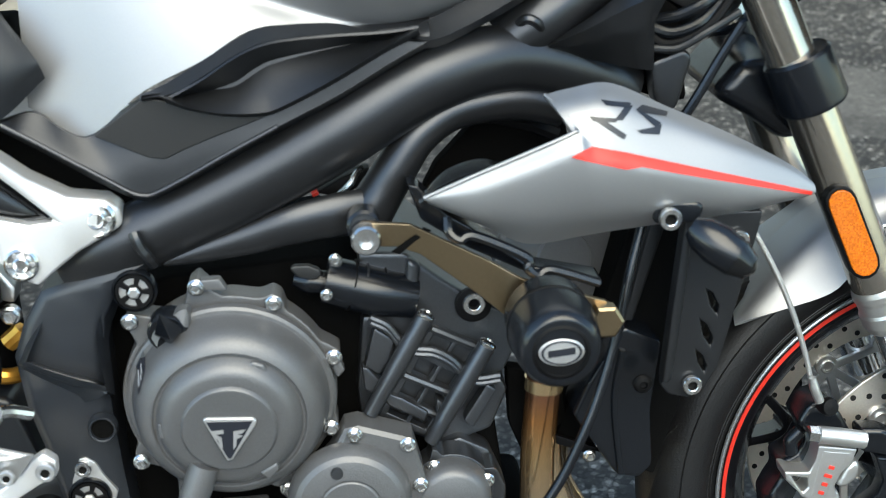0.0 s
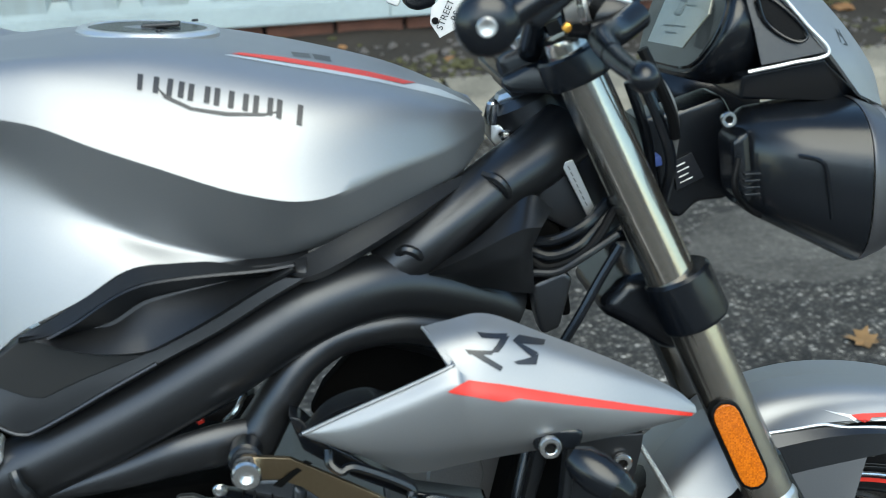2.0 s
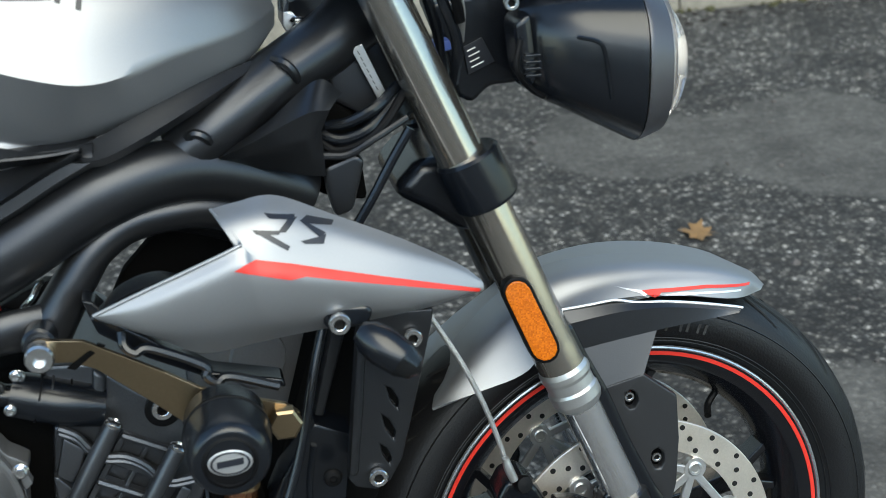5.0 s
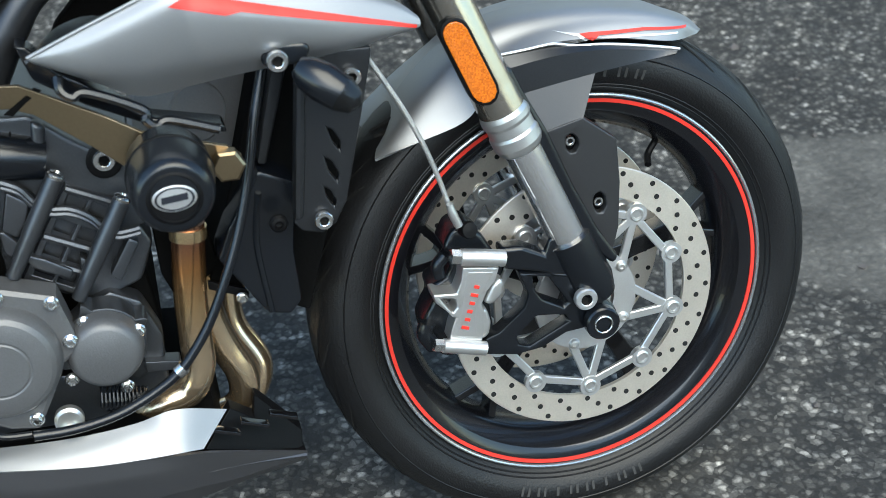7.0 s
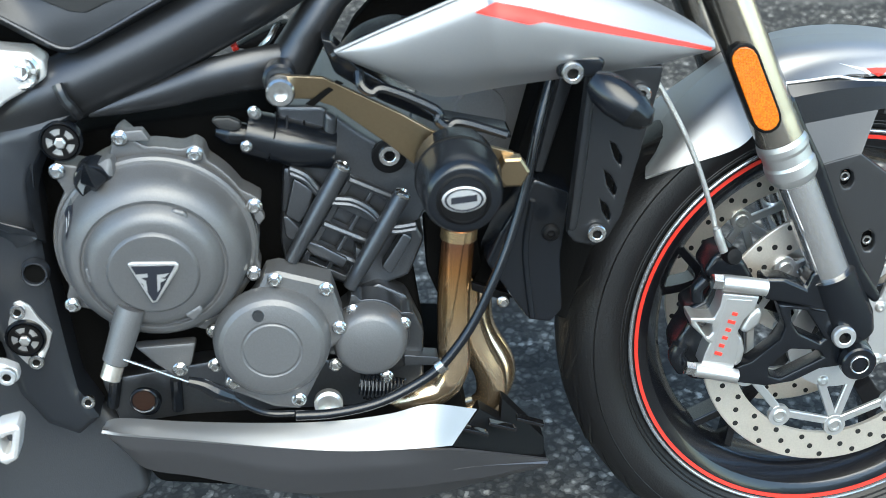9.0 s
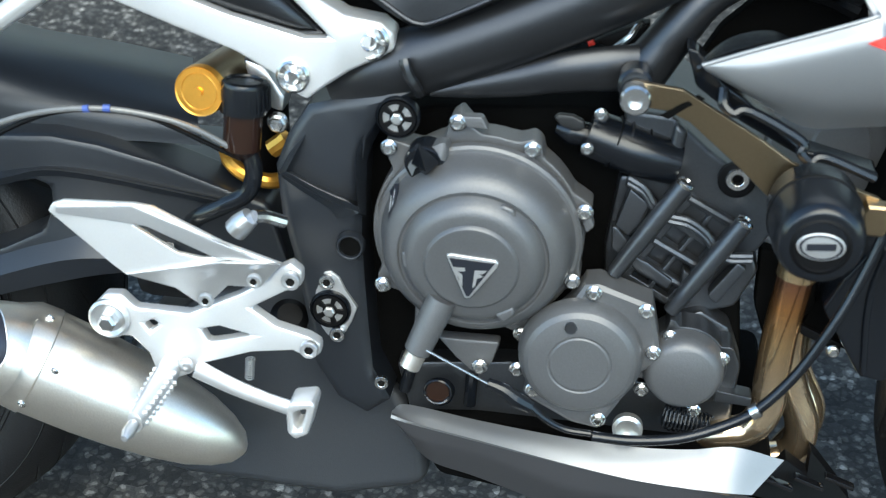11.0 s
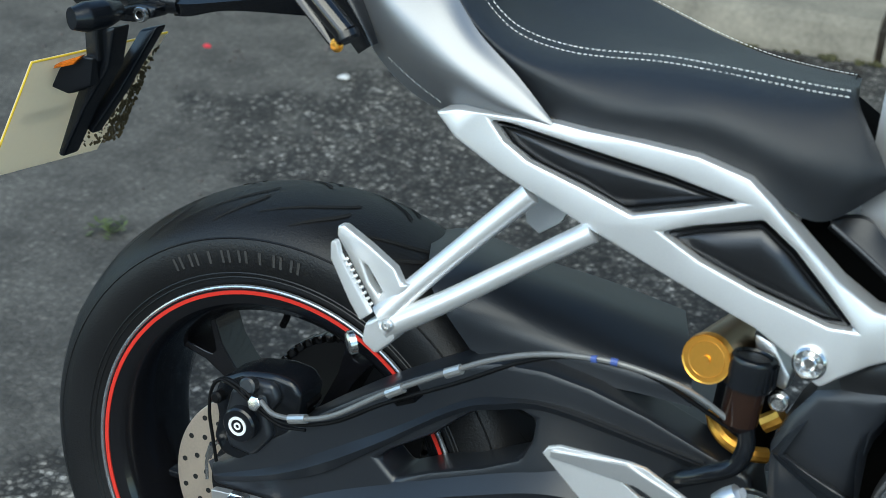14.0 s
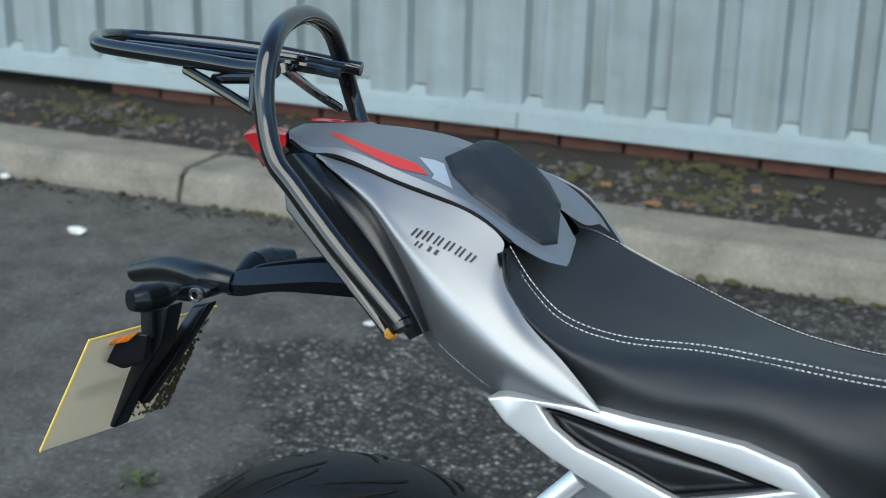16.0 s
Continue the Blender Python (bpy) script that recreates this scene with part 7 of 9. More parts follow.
far_cowl = [[(x, -y, z) for x, y, z in r[:-1]] for r in COWL[:-1]] + [COWL[-1][:-1]]
cowl = part("seat_cowl", merge(surf(COWL, 40, 6, (1,)), surf(far_cowl, 40, 6, (1,))), SILVER, bike, "matt silver single-seat cowl", 30)
part("cowl_seam", tube([(-.0691, -.101, .9913), (-.0388, -.113, .9824), (-.0019, -.119, .9843), (.0651, -.125, .9699), (.1455, -.127, .9531), (.1888, -.121, .9285)], .0022, 8), BLACK, cowl, "dark joint below the cowl")


# the camera's place at 16 s; the cowl markings are fitted to this view
CAMEYE16 = (.67, -1.159, 1.356)
lay_on([(-.044, -.07, 1.0003), (-.0294, -.07, 1.0004), (.0127, -.07, .9906), (.06, -.07, .9819), (.0741, -.07, .9718), (.0365, -.07, .9748), (-.0086, -.07, .9879)], cowl, CAMEYE16, .0012, RED, "cowl_stripe", "red stripe")
lay_on([(.0667, -.08, .9905), (.083, -.08, .9898), (.0943, -.08, .9873), (.1056, -.08, .9641), (.0822, -.08, .971), (.0843, -.08, .9753)], cowl, CAMEYE16, .001, ALUP, "cowl_keyline", "pale keyline")
near = [(.0789, -.045, .9822), (.1025, -.075, .9666), (.134, -.092, .9594), (.1718, -.09, .9404), (.2009, -.07, .9216), (.2073, -.045, .9162)]
pad_edge = near + [(.1787, .035, .9241), (.1534, .035, .9622), (.1174, .035, .9771), (.0868, .035, .9851)]
pad = drape_down(pad_edge, cowl, 0, VINYL, "cowl_pad", "black faceted passenger pad")
pm = bmesh.new()
pm.from_mesh(pad.data)
bmesh.ops.subdivide_edges(pm, edges=[e for e in pm.edges if e.calc_length() > .006], cuts=1)
bmesh.ops.triangulate(pm, faces=pm.faces)
line = [Vector(p[:2]) for p in pad_edge]


def from_edge(x, y):
    best = 9.0
    for p, q in zip(line, line[1:] + line[:1]):
        d = q - p
        f = max(0, min(1, (Vector((x, y)) - p).dot(d) / d.length_squared))
        best = min(best, (p + d * f - Vector((x, y))).length)
    return best


for v in pm.verts:
    e = from_edge(v.co.x, v.co.y)
    v.co.z += .002 + min(.012, e * .8) + min(.006, max(0, e - .015) * .3)
rim_edges = [e for e in pm.edges if e.is_boundary]
skirt = bmesh.ops.extrude_edge_only(pm, edges=rim_edges)["geom"]
bmesh.ops.translate(pm, verts=[q for q in skirt if isinstance(q, bmesh.types.BMVert)], vec=(0, 0, -.01))
pm.to_mesh(pad.data)
pm.free()

# grab rail and luggage rack
rail = part("grab_rail", tube([(.118, -.2, .853), (.044, -.19, .91), (-.015, -.18, .959), (-.041, -.175, .981), (-.056, -.17, 1.014), (-.064, -.165, 1.051), (-.069, -.15, 1.083), (-.087, -.1, 1.105), (-.109, -.02, 1.115), (-.131, .07, 1.099), (-.144, .13, 1.059), (-.142, .155, 1.02), (-.126, .16, .979)], .0105, 16), GLOSS, bike, "gloss black tubular grab rail")
part("rail_end", lathe([(-.002, .0115), (.004, .0115), (.006, .009)], (.119, -.201, .852), (.55, -.1, -.75), 20), SATIN, rail)
part("rail_bar", slab([(-.024, -.185, .959), (-.017, -.185, .956), (.093, -.195, .854), (.109, -.2, .837), (.1, -.2, .839), (-.019, -.187, .937)], .012, .003), GLOSS, rail)
bolt(rail, (.111, -.203, .842), .0075, "hex", GOLD, (0, -40, 0))
rack = part("luggage_rack", tube([(-.068, -.14, 1.064), (-.111, -.13, 1.061), (-.173, -.12, 1.062), (-.296, -.1, 1.063), (-.333, -.08, 1.065), (-.373, -.02, 1.067), (-.364, .05, 1.066), (-.246, .1, 1.064), (-.117, .13, 1.052)], .0085, 12), GLOSS, bike, "gloss black tubular luggage rack")
for a in ([(-.308, -.06, 1.064), (-.109, -.06, 1.064), (-.063, -.02, 1.057)], [(-.342, 0, 1.067), (-.16, 0, 1.066), (-.09, .04, 1.059)]):
    part("rack_bar", tube(a, .006, 10), GLOSS, rack)
for a in ([(-.19, -.115, 1.051), (-.123, -.14, 1.035), (-.084, -.15, 1.023)], [(-.084, -.15, 1.023), (-.087, -.145, 1.056)], [(-.084, -.1, 1.063), (-.129, .05, 1.026), (-.138, .12, 1.005)], [(-.151, -.12, 1.046), (-.085, -.145, 1.054)]):
    part("rack_stay", tube(a, .0055, 10), GLOSS, rack)
lens_rows = [[(-.139, -.06, .996), (-.118, -.06, .998), (-.096, -.06, .997)], [(-.133, -.09, .988), (-.11, -.1, .994), (-.076, -.1, .996)], [(-.13, -.09, .985), (-.105, -.1, .974), (-.075, -.1, .985)], [(-.125, -.06, .953), (-.109, -.07, .959), (-.088, -.07, .976)]]
lamp = part("tail_lamp", surf(lens_rows, 16, 4, (1, 2), thick=.003), LAMPRED, bike, "red tail lamp lens", 30)
part("far_lens", surf([[(x, -y, z) for x, y, z in r] for r in lens_rows], 16, 4, (1, 2), thick=.003), LAMPRED, lamp, "", 30)
part("lamp_core", slab([(-.141, -.05, .984), (-.106, -.05, .991), (-.105, -.05, .975), (-.13, -.05, .958)], .1, .004), BLACK, lamp)

# number plate holder, plate and rear indicators
holder = part("plate_holder", surf([[(-.19, -.02, .815), (-.165, -.025, .829), (-.07, -.03, .853), (-.019, -.035, .859)], [(-.185, -.03, .812), (-.158, -.035, .814), (-.06, -.045, .836), (-.003, -.05, .843)], [(-.187, -.02, .795), (-.163, -.025, .799), (-.11, -.03, .814), (-.009, -.035, .825)]], 20, 4, (1,), mirror=True, thick=.003), SATIN, bike, "black tail bracket for the number plate", 30)
part("holder_head", tube([(-.344, .02, .789), (-.281, 0, .807), (-.22, -.02, .811), (-.178, -.02, .811)], [.012, .016, .017, .013], 16), SATIN, holder)
part("holder_lug", slab([(-.248, -.05, .797), (-.211, -.05, .808), (-.19, -.05, .807), (-.193, -.05, .796), (-.221, -.05, .786), (-.248, -.05, .785)], .03, .004), SATIN, holder)
bolt(holder, (-.206, -.052, .798), .0085, "socket", STEEL)
for a, lab in (([(-.23, -.06, .8), (-.234, -.08, .798), (-.242, -.1, .796), (-.249, -.115, .795)], "near"), ([(-.203, .03, .805), (-.204, .06, .814), (-.199, .09, .816), (-.185, .115, .817)], "far")):
    part("indicator", tube(a, [.01, .0155, .0165, .012], 16), SATIN, holder, "black rear indicator")
part("holder_stay", slab([(-.292, -.04, .765), (-.275, -.04, .772), (-.272, -.04, .732), (-.289, -.04, .73)], .02, .003), SATIN, holder)
part("holder_stay", slab([(-.279, -.03, .766), (-.258, -.03, .773), (-.267, -.03, .724), (-.3, -.03, .67), (-.33, -.03, .608), (-.338, -.03, .61), (-.313, -.03, .681)], .03, .004), SATIN, holder)
part("holder_stay", slab([(-.268, .03, .76), (-.243, .03, .768), (-.282, .01, .685), (-.313, 0, .632), (-.326, 0, .644)], .02, .004), SATIN, holder)
part("holder_foot", slab([(-.331, -.06, .713), (-.288, -.05, .738), (-.275, -.045, .738), (-.279, -.045, .705), (-.306, -.05, .691), (-.327, -.06, .699)], .02, .004), SATIN, holder)
part("holder_reflector", slab([(-.323, -.068, .719), (-.305, -.064, .731), (-.28, -.056, .742), (-.292, -.06, .729)], .006, .001), AMBER, holder, "orange reflector edge")
plate_c = [Vector(p) for p in ((-.316, -.1, .736), (-.378, -.104, .592), (-.384, .1, .579), (-.282, .1, .745))]
pb = bmesh.new()
nrm = (plate_c[1] - plate_c[0]).cross(plate_c[3] - plate_c[0]).normalized() * .003
fv = [pb.verts.new(p) for p in plate_c]
bv = [pb.verts.new(p + nrm) for p in plate_c]
pb.faces.new(fv)
pb.faces.new(bv[::-1])
for i in range(4):
    pb.faces.new((fv[i], bv[i], bv[(i + 1) % 4], fv[(i + 1) % 4]))
bevel(pb, .0008)
plate = part("number_plate", pb, PLATE, bike, "cream back of a number plate with grime")
part("plate_edge", tube([tuple(plate_c[0] + nrm), tuple(plate_c[1] + nrm)], .0013, 6, 1), YELLOW, plate, "yellow front edge")
part("plate_edge", tube([tuple(plate_c[0] + nrm), tuple(plate_c[3] + nrm)], .0013, 6, 1), YELLOW, plate, "yellow front edge")
off = (-nrm.normalized()) * .0012
for k, (f0, f1, w0, w1) in enumerate(((.48, .5, .1, .42), (.53, .54, .08, .45), (.565, .575, .12, .4))):
    e1, e2 = plate_c[1] - plate_c[0], plate_c[3] - plate_c[0]
    q = [plate_c[0] + e1 * f + e2 * w + off for f, w in ((f0, w0), (f1, w0), (f1, w1), (f0, w1))]
    b2 = bmesh.new()
    b2.faces.new([b2.verts.new(p) for p in q])
    part("plate_print", b2, GREYPAINT, plate, "faint printed bar")
gb = bmesh.new()
e1, e2 = plate_c[1] - plate_c[0], plate_c[3] - plate_c[0]
for k in range(700):
    f, w = random.random() ** .8, 1 - abs(random.gauss(0, .13))
    if w > 1:
        continue
    c = plate_c[0] + e1 * f + e2 * w + off * random.uniform(.5, 1.2)
    s = random.uniform(.0006, .003)
    bmesh.ops.create_icosphere(gb, subdivisions=1, radius=s, matrix=Matrix.Translation(c) @ Matrix.Diagonal((1, .4, 1, 1)))
part("plate_grime", gb, GRIME, plate, "specks of dried mud")["kind"] = "stuff"

# ---- rider footrest hanger ----
rest = part("footrest_hanger", ringed([(.387, -.243, .426), (.389, -.243, .442), (.401, -.243, .456), (.416, -.243, .457), (.428, -.243, .445), (.475, -.24, .443), (.519, -.238, .465), (.546, -.236, .482), (.556, -.236, .494), (.566, -.236, .5), (.576, -.236, .492), (.575, -.236, .478), (.56, -.236, .471), (.53, -.238, .453), (.553, -.24, .439), (.582, -.242, .433), (.593, -.242, .427), (.593, -.242, .416), (.584, -.242, .41), (.568, -.242, .417), (.531, -.242, .411), (.488, -.243, .395), (.475, -.244, .383), (.457, -.245, .375), (.444, -.245, .384), (.438, -.244, .401), (.423, -.244, .416), (.401, -.243, .414)],
     .014, 0, .003, ([(.485, -.24, .428), (.502, -.24, .433), (.531, -.24, .427), (.508, -.24, .42), (.492, -.24, .416)], [(.434, -.243, .43), (.444, -.243, .435), (.449, -.243, .43), (.44, -.243, .422)])), ALUP, bike, "silver footrest hanger plate", 40)
part("hanger_ring", lathe([(0, .0185), (.004, .0185), (.006, .016), (.004, .0135), (.003, .012)], (.405, -.244, .434), (0, -1, 0), 32), ALU, rest)
part("hanger_nut", lathe([(0, .0085), (.01, .0085), (.012, .006)], (.406, -.247, .434), (0, -1, 0), 6), STEEL, rest)
for p in ((.567, -.238, .485), (.584, -.244, .423)):
    bolt(rest, p, .0082, "socket", ALU)
for p in ((.497, -.256, .468), (.538, -.25, .488)):
    bolt(rest, p, .0066, "socket", ALU)
bolt(rest, (.473, -.247, .395), .007, "dome", ALU)
heel = part("heel_guard", ringed([(.362, -.256, .538), (.366, -.256, .545), (.376, -.256, .549), (.437, -.254, .551), (.452, -.253, .549), (.511, -.248, .519), (.56, -.244, .502), (.554, -.244, .497), (.517, -.248, .503), (.494, -.25, .497), (.465, -.253, .49), (.427, -.255, .483), (.415, -.256, .493)], .005, 0, .0012, ([(.435, -.254, .531), (.444, -.254, .531), (.476, -.251, .522), (.508, -.248, .506), (.493, -.25, .504), (.472, -.252, .508)],)), ALUP, rest, "bright heel guard plate", 40)
part("heel_flange", slab([(.427, -.257, .485), (.471, -.256, .495), (.511, -.256, .504), (.561, -.248, .504), (.54, -.241, .476), (.512, -.243, .476), (.49, -.239, .45), (.466, -.245, .47)], .004, .0008), ALU, heel, "inward-folded lower flange")
part("heel_ridge", slab([(.37, -.259, .544), (.436, -.257, .55), (.511, -.25, .519), (.552, -.247, .502), (.545, -.247, .498), (.503, -.251, .506), (.447, -.256, .532), (.37, -.259, .538)], .004, .001), ALU, heel)
P0, P1 = Vector((.459, -.25, .391)), Vector((.452, -.325, .382))
fp = part("footpeg", tube([tuple(P0 - (P1 - P0) * .12), tuple(P0), tuple(P0 * .5 + P1 * .5), tuple(P1)], [.011, .0135, .0128, .0105], 20, 4, .62), ALUP, bike, "worn silver rider footpeg")
side_ = (P1 - P0).cross(Vector((0, -.5, 1))).normalized()
over_ = side_.cross(P1 - P0).normalized()
for k in range(9):
    for s_ in (-1, 1):
        q_ = P0 + (P1 - P0) * (.16 + .092 * k) + side_ * s_ * (.0088 - .0003 * k)
        for u_ in (-1, 1):
            part("peg_tooth", box(tuple(q_ + over_ * u_ * .0055), (.0042, .0038, .0042), .0009, (20, 0, 15)), ALUP, fp)
part("peg_slot", slab([tuple(P0 + (P1 - P0) * f + side_ * w - (P1 - P0).cross(side_).normalized() * .0082) for f, w in ((.25, -.0028), (.25, .0028), (.7, .0022), (.7, -.0022))], .001, 0), SLEEVE, fp)
part("peg_feeler", lathe([(.078, .005), (.09, .0055), (.098, .003)], P0, P1 - P0, 12), ALU, fp)
lever = part("brake_pedal", tube([(.483, -.25, .394), (.516, -.252, .381), (.549, -.255, .372), (.576, -.258, .367)], [.009, .008, .0072, .0075], 12, 4, .7), ALUP, bike, "silver rear brake pedal")
part("pedal_pad", ringed([(.572, -.285, .381), (.575, -.285, .391), (.595, -.285, .395), (.598, -.285, .389), (.591, -.285, .36), (.58, -.285, .354), (.573, -.285, .359)], .028, 0, .003, ([(.577, -.285, .381), (.59, -.285, .386), (.585, -.285, .365), (.579, -.285, .364)],)), ALUP, lever, "ribbed silver toe pad")

# ---- shock, fluid reservoir and rear brake ----
G0, G1 = Vector((.47, -.161, .621)), Vector((.482, -.07, .616))
shock = part("shock_reservoir", lathe([(0, .022), (.004, .0225), (.1, .0225), (.11, .02)], G0, G1 - G0, 40), BRONZE, bike, "bronze shock reservoir with gold end")
part("reservoir_end", lathe([(-.004, .021), (-.005, .0222), (.0, .0228), (.004, .0228), (.004, .02), (-.0035, .0195), (-.0035, .004), (-.006, .0035), (-.006, .0005)], G0, G1 - G0, 40), GOLD, shock, "gold anodised end cap")
for q_ in (.0165,):
    part("end_groove", lathe([(-.0038, q_ - .0007), (-.0046, q_), (-.0038, q_ + .0007)], G0, G1 - G0, 40, caps=False), GOLD, shock)
part("shock_body", tube([(.494, -.07, .623), (.495, -.07, .572), (.491, -.06, .509), (.481, -.05, .447)], [.03, .03, .032, .03], 20), BLACK, shock)
part("shock_spring", tube([(.468, -.085, .535), (.477, -.1, .529), (.492, -.108, .522), (.512, -.108, .517), (.525, -.1, .515)], .0075, 10), GOLD, shock, "gold spring seat")
part("shock_ring", tube([(.519, -.11, .55), (.529, -.11, .558), (.534, -.11, .563)], .009, 10), GOLD, shock)
part("shock_link", slab([(.498, -.13, .643), (.519, -.13, .637), (.539, -.135, .611), (.536, -.135, .594), (.518, -.13, .599), (.503, -.13, .623)], .03, .006), ALU, shock)
bolt(shock, (.533, -.14, .589), .0115)
R0 = (.508, -.155, .621)
res = part("fluid_reservoir", lathe([(-.074, .006), (-.068, .013), (-.064, .0168), (-.03, .0172), (-.028, .016)], (R0[0], R0[1], R0[2] + .012), (.06, .05, 1), 32), TEA, bike, "smoked brake fluid reservoir")
part("reservoir_fluid", lathe([(-.066, .012), (-.061, .0155), (-.04, .0155), (-.039, .001)], (R0[0], R0[1], R0[2] + .012), (.06, .05, 1), 24), HEAT, res, "amber brake fluid")
capb = part("reservoir_cap", lathe([(-.03, .0205), (-.006, .0215), (-.002, .02), (-.001, .016), (-.003, .015), (-.003, .001)], (R0[0], R0[1], R0[2] + .012), (.06, .05, 1), 36), SATIN, res, "black ribbed cap")
for k in range(24):
    a = 2 * math.pi * k / 24
    part("cap_rib", box((R0[0] + .0212 * math.cos(a), R0[1] + .0212 * math.sin(a), R0[2] - .005), (.002, .002, .02), .0006, (0, 0, math.degrees(a))), SATIN, capb)
part("reservoir_hose", tube([(.511, -.155, .564), (.514, -.155, .545), (.507, -.155, .524), (.486, -.155, .51), (.462, -.15, .495), (.45, -.14, .483)], .0082, 12), SATIN, res, "black fluid hose")
part("brake_switch", tube([(.508, -.2, .508), (.514, -.2, .515), (.522, -.2, .523)], [.011, .011, .009], 12), ALU, rest)
part("switch_tail", tube([(.525, -.2, .523), (.534, -.19, .519), (.547, -.18, .511)], .006, 10), STEEL, rest)
hose = part("brake_hose", tube([(.029, -.165, .454), (.049, -.172, .448), (.082, -.178, .455), (.123, -.185, .474), (.18, -.192, .517), (.244, -.198, .559), (.293, -.2, .587), (.34, -.2, .604), (.391, -.198, .611), (.436, -.19, .605), (.47, -.18, .592), (.506, -.165, .566)], .0027, 10), SLEEVE, bike, "grey braided rear brake hose")
part("sensor_lead", tube([(-.037, -.15, .451), (-.02, -.155, .462), (.004, -.16, .459), (.035, -.165, .444), (.065, -.17, .441), (.121, -.18, .464), (.178, -.188, .504), (.254, -.194, .55), (.308, -.197, .585), (.349, -.197, .603), (.39, -.195, .608), (.435, -.187, .601), (.501, -.162, .561)], .0022, 8), BLACK, hose, "thin black sensor lead")
for a in ([(.243, -.199, .558), (.258, -.2, .567)], [(.183, -.193, .518), (.199, -.194, .529)], [(.07, -.177, .451), (.09, -.179, .458)]):
    part("hose_sleeve", tube(a, .005, 10, 1), CASTSILVER, hose, "bright crimped sleeve")
for a in ([(.378, -.2, .61), (.383, -.2, .611)], [(.395, -.199, .612), (.401, -.198, .612)]):
    part("hose_tape", tube(a, .0034, 10, 1), BLUE, hose, "blue tape")
part("hose_clip", slab([(.182, -.19, .515), (.202, -.19, .526), (.209, -.185, .512), (.189, -.185, .502)], .02, .002), BLACK, hose)
cal = part("rear_caliper", slab([(-.0439, -.142, .4303), (-.0368, -.142, .4516), (-.0092, -.142, .4676), (.028, -.142, .4743), (.0514, -.142, .472), (.0629, -.142, .4592), (.0594, -.142, .4327), (.049, -.142, .4104), (.0288, -.142, .3951), (.0186, -.142, .3756), (-.0058, -.142, .3607), (-.0312, -.142, .3645), (-.0424, -.142, .3816), (-.0372, -.142, .407)], .05, .007, 3), SATIN, bike, "black rear brake caliper")
part("caliper_web", slab([(-.0176, -.15, .448), (.0077, -.15, .4659), (.0332, -.15, .4673), (.0414, -.15, .4504), (.0268, -.15, .4273), (.0337, -.15, .4064), (.012, -.15, .3773), (-.0179, -.15, .381), (-.0268, -.15, .4065)], .02, .006, 3), PLATEBLK, cal)
part("sensor_wire", tube([(-.0259, -.158, .3649), (-.0313, -.158, .3921), (-.0365, -.158, .4203), (-.0348, -.158, .4466), (-.0251, -.158, .4606), (-.0101, -.158, .4581), (.0062, -.158, .4495), (.0251, -.158, .4378), (.0506, -.158, .4292), (.0784, -.158, .4328)], .0019, 8), BLACK, cal, "thin black sensor lead")
part("pad_pin", tube([(-.0417, -.15, .3351), (-.0428, -.15, .3566), (-.0384, -.15, .3727), (-.0312, -.15, .3814)], .0018, 8), STEEL, cal)
part("caliper_joint", lathe([(-.006, .009), (.004, .0095), (.006, .007)], (.0082, -.155, .4616), (0, -1, .2), 20), PLATEBLK, cal)
part("caliper_joint", lathe([(-.006, .006), (.005, .0065), (.007, .004)], (-.0259, -.158, .4412), (0, -1, .1), 16), BLACK, cal)
LC = (.0029, -.1655, .4182)
part("caliper_piston", lathe([(0, .0195), (.008, .019), (.01, .017), (.0105, .001)], (LC[0], LC[1] + .0105, LC[2]), (0, -1, 0), 32), SATIN, cal)
part("caliper_mark", lathe([(0, .0105), (.001, .0105), (.001, .0075), (0, .0075), (0, .0105)], LC, (0, -1, 0), 32), WHITEINK, cal, "white ring mark")
part("caliper_mark", lathe([(0, .004), (.001, .004), (.001, .0022), (0, .0022), (0, .004)], LC, (0, -1, 0), 20), WHITEINK, cal, "white ring mark")
part("banjo", lathe([(0, .008), (.014, .008), (.015, .006)], (.024, -.155, .448), (-.1, -1, .2), 6), STEEL, cal)
part("caliper_stay", slab([(.01, -.125, .434), (.051, -.125, .452), (.065, -.125, .443), (.033, -.125, .394), (.006, -.125, .372)], .03, .004), BLACK, cal)
part("bleed_nipple", tube([(-.041, -.15, .362), (-.035, -.152, .38)], .004, 8, 1), STEEL, cal)


# ---- fork, front brake and mudguard ----
FA = [Vector(p) for p in [(1.16, -.09, .943), (1.248, -.09, .75), (1.35, -.09, .51), (1.397, -.09, .388), (1.43, -.09, .311)]]
fdir = (FA[3] - FA[0]).normalized()
flen = (FA[2] - FA[0]).length
slen = (FA[3] - FA[0]).length
